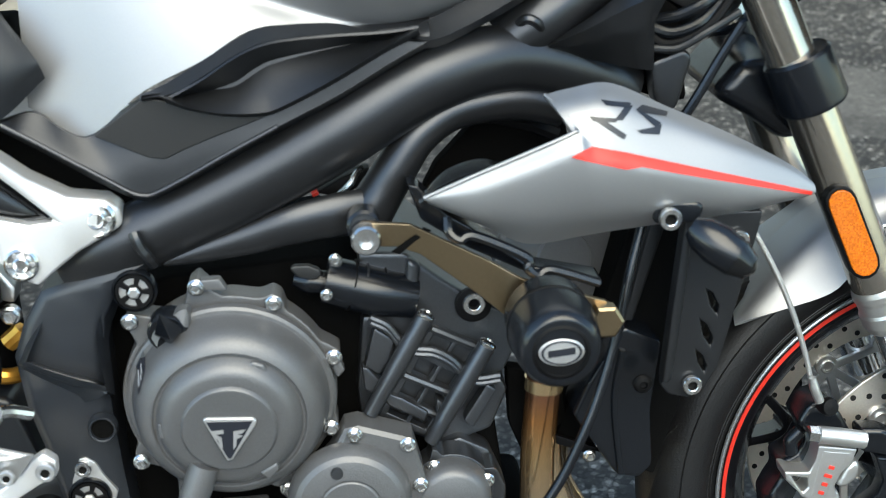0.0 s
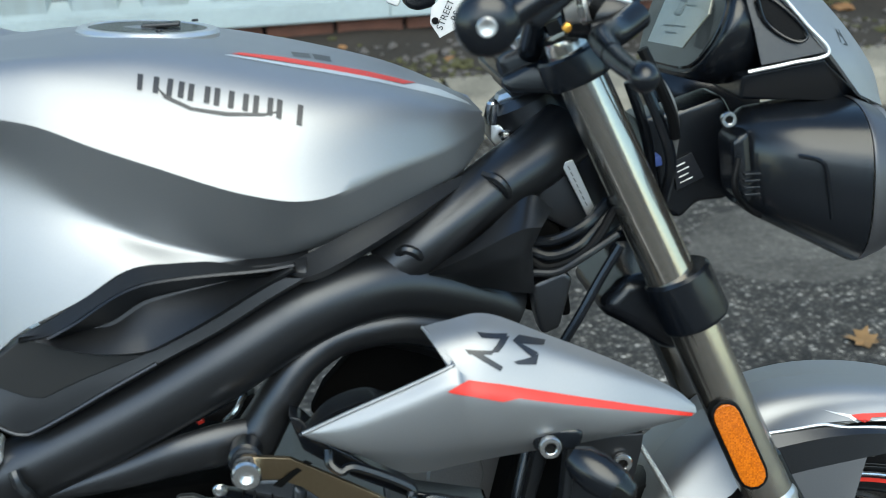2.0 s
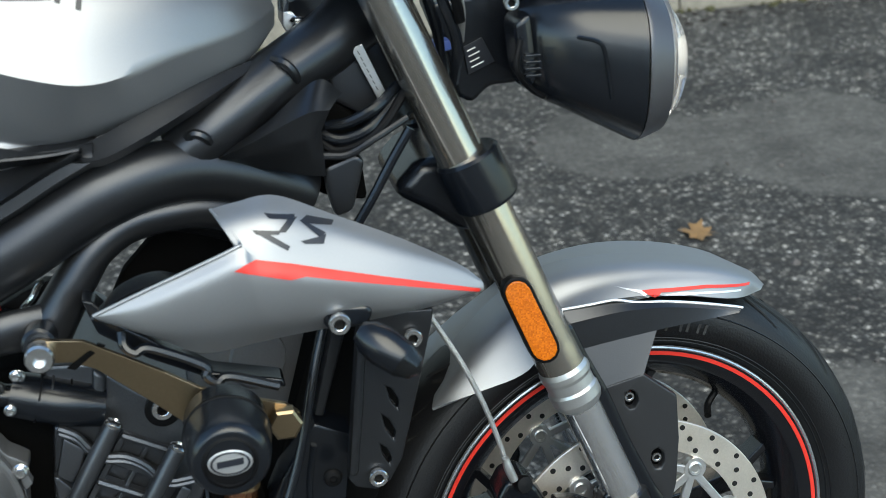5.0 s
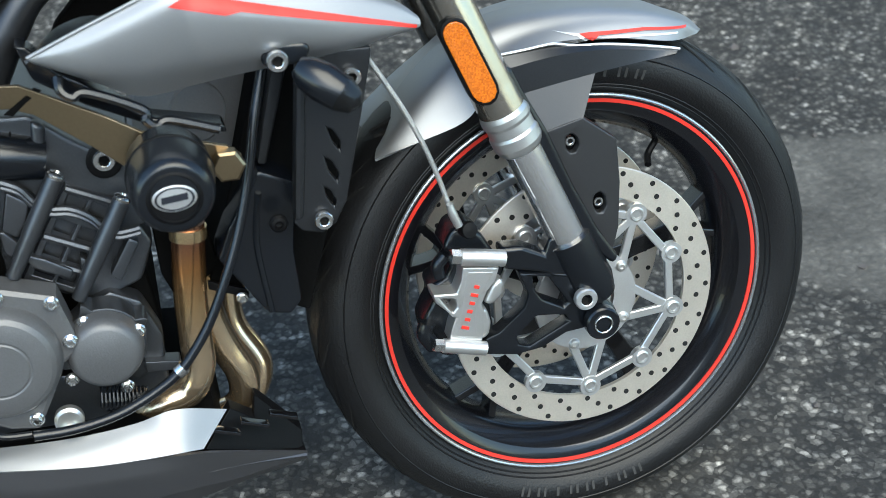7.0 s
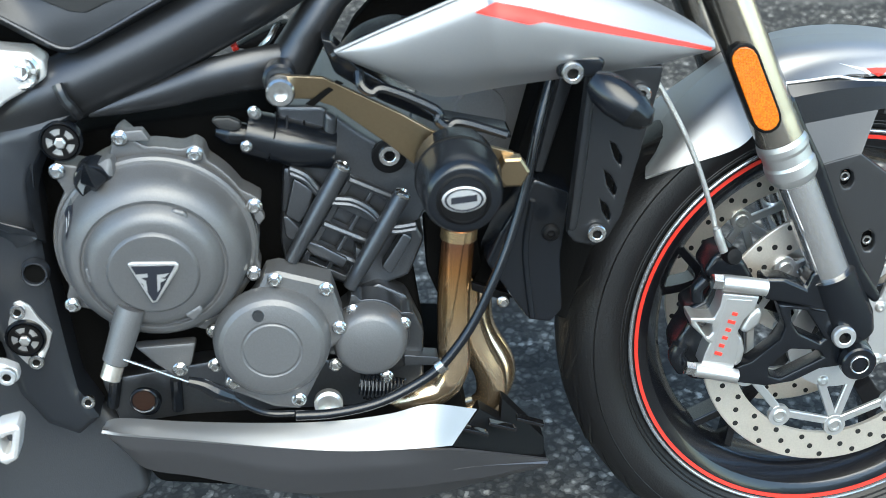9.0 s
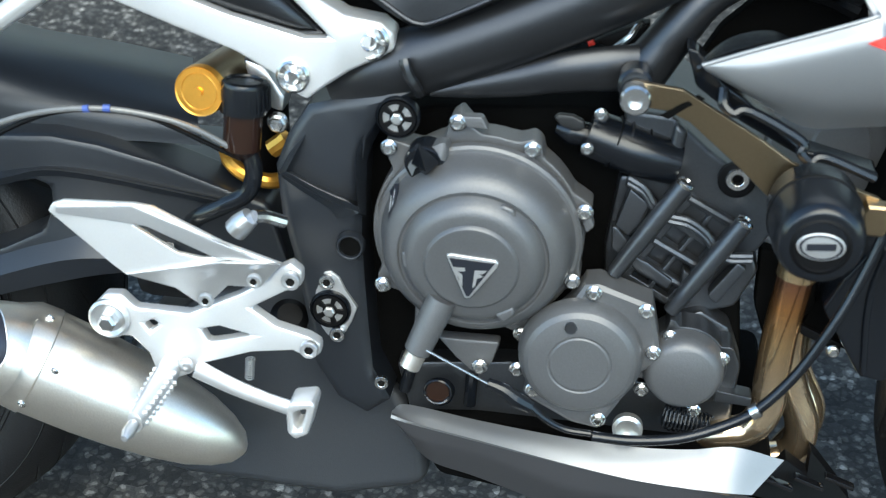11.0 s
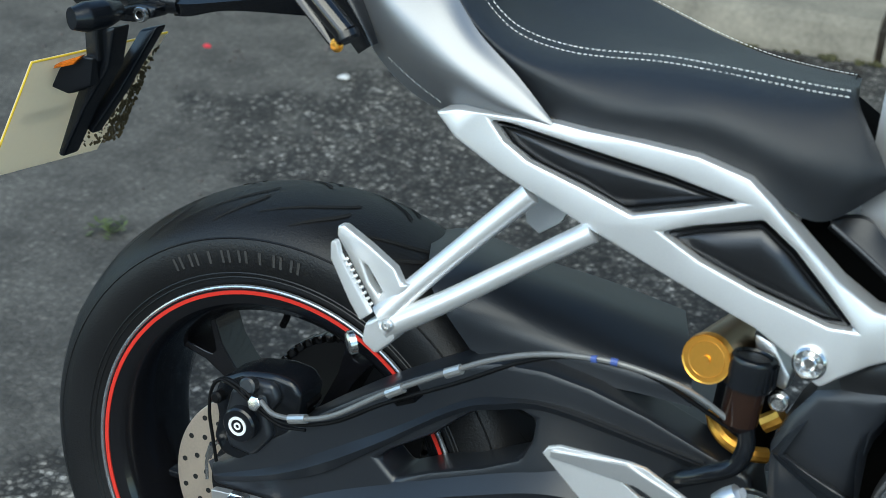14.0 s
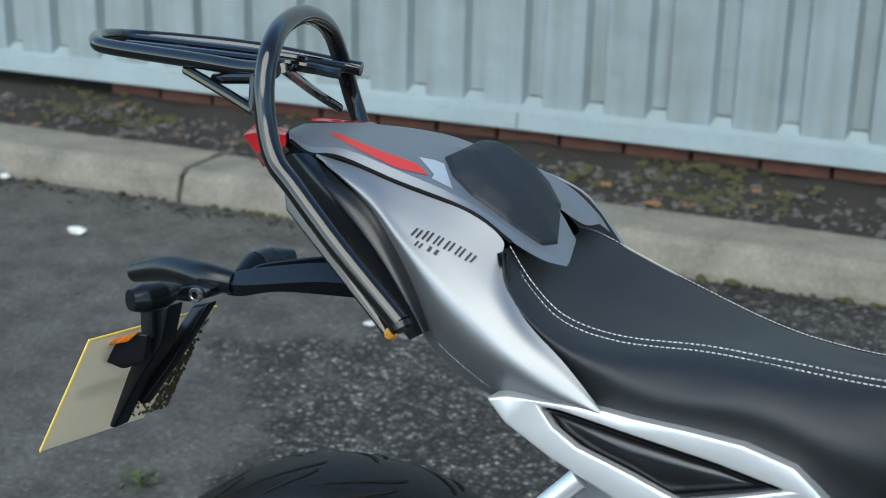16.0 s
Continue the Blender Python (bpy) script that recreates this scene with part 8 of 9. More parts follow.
for y, word in ((0.0, "near"), (.2, "far")):
    o = FA[0] + Vector((0, y, 0))
    leg = part("fork_leg", lathe([(-.03, .0225), (.1, .0225), (.2, .0232), (flen - .075, .0238), (flen - .07, .0242), (flen - .04, .0246)], o, fdir, 40), TITAN, bike, "champagne steel upside-down fork leg", 15)
    part("fork_collar", lathe([(flen - .045, .0248), (flen - .04, .0264), (flen - .034, .0264), (flen - .03, .025), (flen - .02, .025), (flen - .017, .0266), (flen - .006, .0266), (flen, .0245), (flen + .004, .0215)], o, fdir, 40), CASTSILVER, leg, "bright fork collar", 12)
    part("stanchion", lathe([(flen, .0205), (slen + .02, .0205)], o, fdir, 36), CHROME, leg, "chromed fork stanchion")
    part("lower_clamp", lathe([(-.026, .029), (-.023, .0318), (.022, .0325), (.026, .03)], FA[1] + Vector((0, y, 0)), fdir, 36), SATIN, leg, "black lower yoke clamp")
    part("upper_clamp", lathe([(-.042, .029), (-.04, .0315), (-.02, .0325), (-.014, .03)], o, fdir, 36), SATIN, leg)
    part("fork_cap", lathe([(-.056, .012), (-.054, .019), (-.049, .0205), (-.03, .021)], o, fdir, 36), TITAN, leg, "bright fork top cap")
    part("cap_nut", lathe([(-.073, .011), (-.071, .0125), (-.06, .0125)], o, fdir, 6), SATIN, leg)
yoke = part("lower_yoke", slab([(1.17, -.06, .731), (1.197, -.06, .762), (1.24, -.06, .764), (1.278, -.06, .75), (1.284, -.06, .688), (1.24, -.06, .683), (1.213, -.06, .705)], .14, .015, 3), SATIN, bike, "black lower yoke")
part("top_yoke", slab([(1.086, -.06, .954), (1.115, -.06, .966), (1.153, -.08, .961), (1.181, -.08, .949), (1.179, -.08, .934), (1.128, -.07, .939), (1.094, -.06, .941)], .16, .006), SATIN, yoke)
part("stem_nut", lathe([(-.01, .022), (.01, .022), (.014, .018)], (1.113, 0, .925), steer_axis, 6), ALU, yoke)
part("stem_ring", lathe([(-.03, .03), (.0, .03), (.003, .027)], (1.112, 0, .911), steer_axis, 32), SATIN, yoke)
refl = part("reflector", slab([(1.2639, -.1185, .6357), (1.2628, -.1185, .6438), (1.2657, -.1185, .6509), (1.272, -.1185, .6554), (1.2799, -.1185, .6558), (1.2874, -.1185, .6522), (1.2925, -.1185, .6455), (1.3186, -.1185, .5841), (1.3199, -.1185, .5756), (1.317, -.1185, .5681), (1.3106, -.1185, .5635), (1.3024, -.1185, .5631), (1.2946, -.1185, .567), (1.2894, -.1185, .5741)], .014, .003), BLACK, bike, "amber side reflector in a black holder")
part("reflector_face", slab([(1.2667, -.1205, .6361), (1.2658, -.1205, .6425), (1.2682, -.1205, .6483), (1.2732, -.1205, .6519), (1.2795, -.1205, .6523), (1.2856, -.1205, .6494), (1.2897, -.1205, .6441), (1.3152, -.1205, .5844), (1.3162, -.1205, .5777), (1.3139, -.1205, .5716), (1.3087, -.1205, .5679), (1.3022, -.1205, .5675), (1.2959, -.1205, .5706), (1.2917, -.1205, .5763)], .004, .0012), AMBER, refl, "amber lens")
boot = part("fork_foot", slab([(1.364, -.105, .392), (1.397, -.105, .4), (1.416, -.105, .36), (1.43, -.107, .323), (1.444, -.108, .308), (1.445, -.108, .284), (1.43, -.108, .274), (1.413, -.108, .287), (1.398, -.106, .316), (1.384, -.105, .347)], .045, .008, 3), SATIN, bike, "black cast fork foot")
part("foot_sleeve", lathe([(slen - .01, .0255), (slen + .05, .027), (slen + .07, .022)], FA[0], fdir, 32), SATIN, boot)
part("caliper_arm", slab([(1.316, -.104, .4009), (1.3404, -.104, .399), (1.3639, -.104, .3869), (1.3697, -.104, .4043), (1.3986, -.104, .4071), (1.4173, -.104, .3453), (1.392, -.104, .3527), (1.3594, -.104, .3651), (1.3198, -.104, .3757)], .026, .005, 3), SATIN, boot)
part("caliper_arm", ringed([(1.334, -.106, .3708), (1.393, -.106, .3596), (1.4212, -.106, .3187), (1.4081, -.106, .2918), (1.3853, -.106, .2902), (1.3576, -.106, .2769), (1.3286, -.106, .2736), (1.2934, -.106, .2808), (1.2935, -.106, .2993), (1.3109, -.106, .305), (1.3393, -.106, .3288), (1.3442, -.106, .3429)], .022, 0, .004, ([(1.3495, -.106, .3634), (1.3662, -.106, .3612), (1.3882, -.106, .326), (1.3833, -.106, .322), (1.3592, -.106, .3354), (1.3509, -.106, .3486)], [(1.3297, -.106, .2962), (1.352, -.106, .3162), (1.3835, -.106, .3124), (1.3887, -.106, .3042), (1.3756, -.106, .2978), (1.3424, -.106, .2819), (1.331, -.106, .2864)])), SATIN, boot)
axle = part("front_axle", lathe([(0, .019), (.01, .0188), (.012, .017), (.0115, .0108)], (1.4209, -.112, .3027), (0, -1, 0), 36), SATIN, boot)
part("axle_ring", lathe([(.004, .0086), (.0128, .0087), (.0134, .0094), (.013, .0104), (.0105, .011)], (1.4209, -.112, .3027), (0, -1, 0), 36, caps=False), STEEL, axle, "bright rim of the hollow axle end")
# shade of the socket is put into its colour
part("axle_hex", lathe([(.004, .001), (.0045, .0086), (.0126, .0089), (.0128, .0096)], (1.4209, -.112, .3027), (0, -1, 0), 6, caps=False), UNLITBLK, axle, "hexagon socket, unlit black for its depth")
bolt(boot, (1.404, -.112, .333), .0125, "socket", ALU)
cal2 = part("front_caliper", ringed([(1.2722, -.116, .3928), (1.3113, -.116, .3863), (1.3065, -.116, .3713), (1.2968, -.116, .3608), (1.2907, -.116, .3472), (1.2931, -.116, .3376), (1.2919, -.116, .3217), (1.2888, -.116, .3033), (1.2526, -.116, .3092), (1.257, -.116, .3253), (1.2614, -.116, .336), (1.2411, -.116, .3573), (1.2389, -.116, .3674), (1.2641, -.116, .3646), (1.2696, -.116, .3776)], .03, 0, .004, ([(1.2466, -.116, .3612), (1.2628, -.116, .3583), (1.264, -.116, .3482), (1.2584, -.116, .3424)],)), CASTSILVER, bike, "silver radial front brake caliper", 40)
part("caliper_body", slab([(1.2571, -.094, .4066), (1.2676, -.094, .4258), (1.2857, -.094, .4312), (1.3007, -.094, .4152), (1.3241, -.094, .3717), (1.3044, -.094, .3424), (1.3082, -.094, .3012), (1.2943, -.094, .2756), (1.2505, -.094, .2806), (1.2335, -.094, .2996), (1.2302, -.094, .3225), (1.2379, -.094, .3382), (1.2441, -.094, .3474), (1.2408, -.094, .3644), (1.2592, -.094, .3751), (1.2673, -.094, .3936)], .045, .006, 3), SATIN, cal2, "black inner caliper half")
part("caliper_bridge", tube([(1.2504, -.1, .3791), (1.2494, -.1, .3923), (1.2579, -.1, .4028)], .007, 12), SATIN, cal2)
part("caliper_bridge", tube([(1.2344, -.1, .3284), (1.231, -.1, .3154), (1.24, -.1, .2991)], .009, 12), SATIN, cal2)
part("caliper_panel", slab([(1.2762, -.1165, .3873), (1.3051, -.1165, .3828), (1.2979, -.1165, .3688), (1.2857, -.1165, .3508), (1.2832, -.1165, .3299), (1.2843, -.1165, .3096), (1.2598, -.1165, .3138), (1.2636, -.1165, .326), (1.2674, -.1165, .3454), (1.2718, -.1165, .3678)], .004, .0018, 2), CASTSILVER, cal2, "smooth raised face")
for pts_ in ([(1.2931, -.112, .3449), (1.3028, -.112, .3647), (1.3125, -.112, .3725), (1.3181, -.112, .3639), (1.3151, -.112, .3511), (1.3029, -.112, .3409)], [(1.2888, -.114, .3411), (1.2961, -.114, .3395), (1.3004, -.114, .3228), (1.2974, -.114, .3091), (1.29, -.114, .3034), (1.2863, -.114, .3147)]):
    part("caliper_pot", slab(pts_, .02, .005, 3), CASTSILVER, cal2, "rounded piston housing")
for a, r in (([(1.2699, -.118, .4062), (1.2938, -.118, .4018), (1.3161, -.118, .3969)], .0088), ([(1.2459, -.118, .3078), (1.2691, -.118, .3018), (1.2913, -.118, .2958)], .0078)):
    part("caliper_sleeve", tube(a, r, 20, 2), CASTSILVER, cal2)
    part("caliper_bolt", tube([tuple(np.array(a[0]) + (np.array(a[0]) - np.array(a[2])) * .22), a[0]], r * .95, 6, 1), STEEL, cal2)
for k in range(6):  # red bars in place of the maker's name
    f = k / 5
    p = np.array((1.2707, -.1172, .324)) * (1 - f) + np.array((1.2855, -.1172, .3688)) * f
    part("caliper_mark", box(tuple(p), ((.0082 if k in (0, 4) else .0058), .0012, .0036), .0003, (0, 20, 0)), RED, cal2, "plain red bar")
part("bleed_cap", lathe([(-.012, .008), (-.002, .0095), (.002, .008), (.003, .001)], (1.2824, -.112, .4317), (.2, -1, .3), 20), BLACK, cal2)
part("caliper_union", tube([(1.2637, -.11, .4632), (1.2665, -.11, .4517), (1.2723, -.11, .4372)], [.0036, .0048, .0045], 12), CASTSILVER, cal2, "crimped hose end")
part("front_brake_hose", tube([(1.186, -.12, .636), (1.198, -.12, .617), (1.221, -.118, .575), (1.242, -.112, .528), (1.258, -.106, .482), (1.268, -.1, .446)], .0027, 10), BRAID, bike, "steel-braided front brake hose")
# the far caliper's shade is put into its black colour
part("front_caliper", slab([(x, .1, z) for x, y, z in [(1.292, -.06, .405), (1.32, -.06, .403), (1.332, -.06, .355), (1.321, -.06, .307), (1.275, -.06, .298), (1.264, -.06, .318), (1.273, -.06, .348)]], .05, .006), SATIN, bike, "far front brake caliper, coloured black for its shade")

guard = part("mudguard", surf([
    [(1.218, .02, .486), (1.239, .02, .539), (1.289, .02, .588), (1.339, .02, .614), (1.389, .02, .62), (1.451, .02, .617), (1.522, .02, .604), (1.568, .02, .586), (1.585, .01, .57)],
    [(1.209, -.025, .5), (1.245, -.025, .545), (1.29, -.025, .586), (1.33, -.025, .612), (1.375, -.025, .621), (1.436, -.025, .622), (1.504, -.025, .611), (1.549, -.02, .595), (1.577, -.005, .575)],
    [(1.204, -.045, .502), (1.248, -.045, .539), (1.291, -.045, .569), (1.322, -.045, .59), (1.363, -.045, .604), (1.417, -.045, .611), (1.479, -.042, .607), (1.538, -.035, .593), (1.572, -.015, .577)],
    [(1.201, -.058, .502), (1.251, -.06, .515), (1.301, -.062, .533), (1.325, -.062, .571), (1.346, -.062, .593), (1.4, -.06, .6), (1.462, -.056, .595), (1.528, -.045, .58), (1.568, -.02, .576)]],
    44, 6, thick=.003), SILVER, bike, "matt silver front mudguard", 60)
part("mudguard_far", surf([[(x, .04 - y, z) for x, y, z in r] for r in (
    [(1.218, .02, .486), (1.239, .02, .539), (1.289, .02, .588), (1.339, .02, .614), (1.389, .02, .62), (1.451, .02, .617), (1.522, .02, .604), (1.568, .02, .586), (1.585, .01, .57)],
    [(1.204, -.045, .502), (1.248, -.045, .539), (1.291, -.045, .569), (1.322, -.045, .59), (1.363, -.045, .604), (1.417, -.045, .611), (1.479, -.042, .607), (1.538, -.035, .593), (1.572, -.015, .577)])], 30, 4, thick=.003), SILVER, guard)
gskin = reach(guard)
for k in ([(1.351, .589), (1.379, .595), (1.421, .598), (1.464, .597), (1.538, .587), (1.538, .585), (1.464, .595), (1.421, .595), (1.379, .593)], [(1.397, .609), (1.424, .604), (1.432, .597), (1.429, .596), (1.421, .602)]):
    part("guard_keyline", drape(k, gskin, .0008, back=-.05), ALUP, guard, "pale keyline")
part("guard_stripe", drape([(1.423, .604), (1.435, .604), (1.497, .599), (1.552, .59), (1.55, .588), (1.497, .596), (1.444, .6), (1.437, .595)], gskin, .0014, back=-.045), RED, guard, "red stripe")
part("guard_keyline", tube([(1.3353, -.0625, .5954), (1.3632, -.0625, .5973), (1.3881, -.0625, .5996), (1.3989, -.0625, .5985), (1.4171, -.0625, .5943), (1.4473, -.0625, .5919), (1.4841, -.0625, .5859), (1.5183, -.0625, .5788), (1.5303, -.0625, .5758)], .0016, 8), ALUP, guard, "pale keyline")
part("guard_valance", surf([
    [(1.3356, -.0615, .5945), (1.3754, -.0615, .5964), (1.4053, -.0615, .597), (1.4428, -.0615, .5927), (1.4846, -.0615, .5849), (1.5295, -.0615, .5756)],
    [(1.3417, -.071, .5825), (1.3784, -.071, .5877), (1.4052, -.071, .5897), (1.4412, -.071, .5891), (1.4808, -.071, .5839), (1.5241, -.071, .5765)],
    [(1.3556, -.073, .5541), (1.3855, -.073, .5594), (1.4095, -.073, .5617), (1.4335, -.073, .5659), (1.4758, -.073, .5706), (1.5221, -.073, .5749)]], 30, 5, (1,), thick=.003), FRAME, guard, "faceted dark valance", 20)
part("valance_cheek", surf([
    [(1.3532, -.073, .5544), (1.3902, -.073, .5601), (1.4335, -.073, .5659)], [(1.3748, -.086, .5139), (1.3958, -.086, .5183), (1.4156, -.086, .5247)], ], 12, 4, thick=.003), STAYGREY, guard, "slanted cheek of the valance")
stay = part("mudguard_stay", ringed([(1.3732, -.087, .5156), (1.4152, -.087, .5257), (1.4516, -.087, .4969), (1.4549, -.087, .4478), (1.4527, -.087, .3961), (1.4445, -.087, .3619), (1.4354, -.087, .3684), (1.4153, -.087, .4041), (1.3972, -.087, .4516)], .012, 0, .0025, ([(1.3964, -.087, .5069), (1.403, -.087, .5092), (1.4086, -.087, .5043), (1.4101, -.087, .4954), (1.406, -.087, .4884), (1.4005, -.087, .4884), (1.3961, -.087, .4945)], [(1.4255, -.087, .4366), (1.4322, -.087, .4397), (1.438, -.087, .4338), (1.439, -.087, .4233), (1.4349, -.087, .416), (1.4287, -.087, .4168), (1.4246, -.087, .4251)])), STAYGREY, guard, "satin grey mudguard stay")
part("fork_guard", slab([(1.3256, -.1, .5988), (1.3383, -.1, .5917), (1.3527, -.1, .5597), (1.3736, -.1, .5202), (1.3992, -.1, .4578), (1.4256, -.1, .4032), (1.4483, -.1, .3674), (1.4423, -.1, .3588), (1.4131, -.1, .3852), (1.3903, -.1, .4226), (1.3646, -.1, .4887), (1.3387, -.1, .5552)], .022, .005, 3), SATIN, guard, "black fork guard")
for p in ((1.4022, -.078, .4992), (1.4323, -.078, .4263)):
    bolt(stay, p, .0055, "socket", STEEL)
part("stay_backing", slab([(1.3949, -.072, .506), (1.4194, -.072, .5064), (1.4509, -.072, .4097), (1.4257, -.072, .4062)], .004, .001), BLACK, guard)

# ---- headlight, cowl, instrument and screen ----
def oval(cx, cz, hz, cy, hy, p=2.6, n=36, tilt=0.0):
    out = []
    for k in range(n):
        a = 2 * math.pi * k / n
        c, s = math.cos(a), math.sin(a)
        z = hz * math.copysign(abs(s) ** (2 / p), s)
        out.append((cx + tilt * z, cy + hy * math.copysign(abs(c) ** (2 / p), c), cz + z))
    return out


HL = []
for (px, hy) in (([(1.292, -.09, .908), (1.293, -.09, .833)], .03), ([(1.309, -.09, .917), (1.311, -.09, .82)], .05), ([(1.344, -.09, .921), (1.345, -.09, .802)], .066), ([(1.398, -.09, .922), (1.395, -.09, .775)], .076)):
    a, b = np.array(px[0]), np.array(px[1])
    HL.append(oval((a[0] + b[0]) / 2, (a[2] + b[2]) / 2, (a[2] - b[2]) / 2, -.075, hy, 2.8, tilt=(a[0] - b[0]) / (a[2] - b[2])))
hl = part("headlight", loft(HL), SATIN, bike, "black headlight bowl with clear lens", 40)
a, b = np.array((1.399, -.09, .923)), np.array((1.396, -.09, .774))
c, d = np.array((1.423, -.09, .914)), np.array((1.419, -.09, .78))
tl = (a[0] - b[0]) / (a[2] - b[2])
rim1 = oval((a[0] + b[0]) / 2, (a[2] + b[2]) / 2, (a[2] - b[2]) / 2, -.075, .078, 2.6, tilt=tl)
rim2 = oval((c[0] + d[0]) / 2, (c[2] + d[2]) / 2, (c[2] - d[2]) / 2, -.075, .073, 2.4, tilt=tl)
rim3 = oval((c[0] + d[0]) / 2 - .004, (c[2] + d[2]) / 2, (c[2] - d[2]) / 2 - .006, -.075, .067, 2.4, tilt=tl)
part("headlight_rim", loft([rim1, [(x + .004, y, z) for x, y, z in rim1], rim2, rim3], caps=False), GREYPAINT, hl, "grey headlight rim", 40)
lens = []
for k in range(6):
    f = k / 5
    q = math.cos(f * math.pi / 2)
    lens.append([((c[0] + d[0]) / 2 + .034 * math.sin(f * math.pi / 2) + (x - (c[0] + d[0]) / 2) * q, -.075 + (y + .075) * max(q, .02), (c[2] + d[2]) / 2 + (z - (c[2] + d[2]) / 2) * max(q, .02)) for x, y, z in rim3])
part("headlight_lens", loft(lens, caps=False), CLEAR, hl, "clear domed lens").visible_shadow = False
refl_c = Vector(((c[0] + d[0]) / 2, -.075, (c[2] + d[2]) / 2))
part("headlight_bowl", lathe([(-.028, .01), (-.024, .034), (-.01, .052), (.004, .063), (.006, .066)], refl_c, (1, 0, -.05), 32, caps=False), ALU, hl, "bright reflector")
part("headlight_lamp", lathe([(-.026, .014), (.004, .014), (.012, .009), (.014, .001)], refl_c, (1, 0, -.05), 24), PAPER, hl)
for k in range(8):
    a2 = k * math.pi / 4
    part("reflector_facet", box((refl_c.x - .004, refl_c.y + .036 * math.cos(a2), refl_c.z + .036 * math.sin(a2)), (.012, .014, .014), .002, (math.degrees(a2), 20, 0)), CHROME, hl)
part("headlight_crease", tube([(1.331, -.146, .886), (1.349, -.148, .881), (1.356, -.148, .87), (1.364, -.142, .827)], .002, 6), SATIN, hl)
bolt(hl, (1.281, -.105, .914), .0072, "socket", STEEL)
part("lamp_back", slab([(1.28, -.12, .897), (1.296, -.12, .907), (1.302, -.12, .849), (1.297, -.12, .835), (1.285, -.12, .848)], .05, .006), SATIN, hl)
part("lamp_wire", tube([(1.283, -.13, .884), (1.278, -.135, .86), (1.291, -.13, .84), (1.306, -.12, .829)], .0028, 8), BLACK, hl)
for k in range(4):
    part("lamp_fin", box(tuple(np.array((1.291, -.14, .872)) + np.array((0, 0, -.006 * k))), (.014, .01, .0025), .0006), SATIN, hl)
part("headlight", loft([[(x, .15 - y, z) for x, y, z in r] for r in HL]), SATIN, bike, "far black headlight bowl", 40)
mount = part("headlight_mount", slab([(1.218, -.03, .905), (1.259, -.03, .911), (1.3, -.03, .923), (1.311, -.03, .901), (1.307, -.03, .823), (1.276, -.03, .822), (1.26, -.03, .806), (1.243, -.03, .815), (1.235, -.03, .86)], .06, .006), SATIN, bike, "black headlight mounting frame")
part("spec_label", slab([(1.251, -.034, .863), (1.269, -.034, .871), (1.281, -.034, .847), (1.255, -.034, .836)], .002, .0004), INK, mount, "small dark data label")
for k in range(4):
    f = .2 + .2 * k
    q = [np.array(p) for p in [(1.25, -.035, .863), (1.269, -.035, .871), (1.281, -.035, .847), (1.255, -.035, .836)]]
    l0, l1 = q[0] * (1 - f) + q[3] * f, q[1] * (1 - f) + q[2] * f
    part("label_bar", tube([tuple(l0 * .85 + l1 * .15), tuple(l0 * (.45 - .1 * (k % 2)) + l1 * (.55 + .1 * (k % 2)))], .0007, 4, 1), WHITEINK, mount)
part("blue_tape", slab([(1.216, -.06, .874), (1.233, -.06, .876), (1.235, -.06, .866), (1.219, -.06, .864)], .02, .002), BLUE, mount, "blue tape")
cowlf = part("front_cowl", surf([
    [(1.338, 0, 1.055), (1.371, 0, 1.033), (1.417, 0, .988), (1.453, 0, .939), (1.466, 0, .899)],
    [(1.319, -.04, 1.056), (1.351, -.045, 1.029), (1.388, -.05, .989), (1.422, -.05, .95), (1.448, -.04, .906)],
    [(1.303, -.075, 1.055), (1.327, -.085, 1.025), (1.355, -.092, .992), (1.376, -.096, .965), (1.411, -.08, .924)],
    ], 26, 6, mirror=True, thick=.003), SILVER, bike, "matt silver headlight cowl", 50)
part("cowl_edge", tube([(1.302, -.077, 1.055), (1.327, -.087, 1.025), (1.354, -.094, .992), (1.374, -.098, .966), (1.34, -.098, .959), (1.302, -.096, .953)], .0017, 8), ALUP, cowlf, "pale cowl edge")
cskin = reach(cowlf)
for m in ([(1.398, .97), (1.4, .98), (1.402, .979), (1.4, .969)], [(1.4, .98), (1.405, .974), (1.405, .972), (1.4, .978)], [(1.405, .974), (1.406, .978), (1.407, .978), (1.406, .972)], [(1.403, .968), (1.41, .966), (1.409, .965), (1.402, .967)], [(1.406, .978), (1.41, .966), (1.408, .965), (1.405, .977)]):
    part("cowl_mark", drape(m, cskin, .001, cuts=0, back=-.06), INK, cowlf, "thin dark mark")
part("cowl_side", slab([(1.3, -.072, 1.047), (1.328, -.082, 1.022), (1.355, -.09, .99), (1.374, -.095, .966), (1.341, -.095, .961), (1.315, -.092, .957), (1.31, -.086, .987), (1.303, -.08, 1.018)], .004, .001), SATIN, cowlf, "satin black cowl side")
# a proud black disc carries the dark of the opening
part("cowl_duct", slab([(1.312, -.087, 1.015), (1.321, -.088, 1.016), (1.337, -.091, 1.004), (1.351, -.095, .988), (1.354, -.095, .98), (1.346, -.095, .978), (1.331, -.091, .984), (1.319, -.089, .998)], .003, .001), BLACK, cowlf, "black oval disc in place of the duct opening")
part("duct_rim", tube([(1.312, -.089, 1.015), (1.321, -.089, 1.016), (1.337, -.093, 1.004), (1.351, -.096, .989), (1.354, -.097, .98), (1.346, -.096, .977), (1.331, -.093, .984), (1.318, -.09, .997), (1.312, -.089, 1.015)], .0016, 8), SATIN, cowlf)
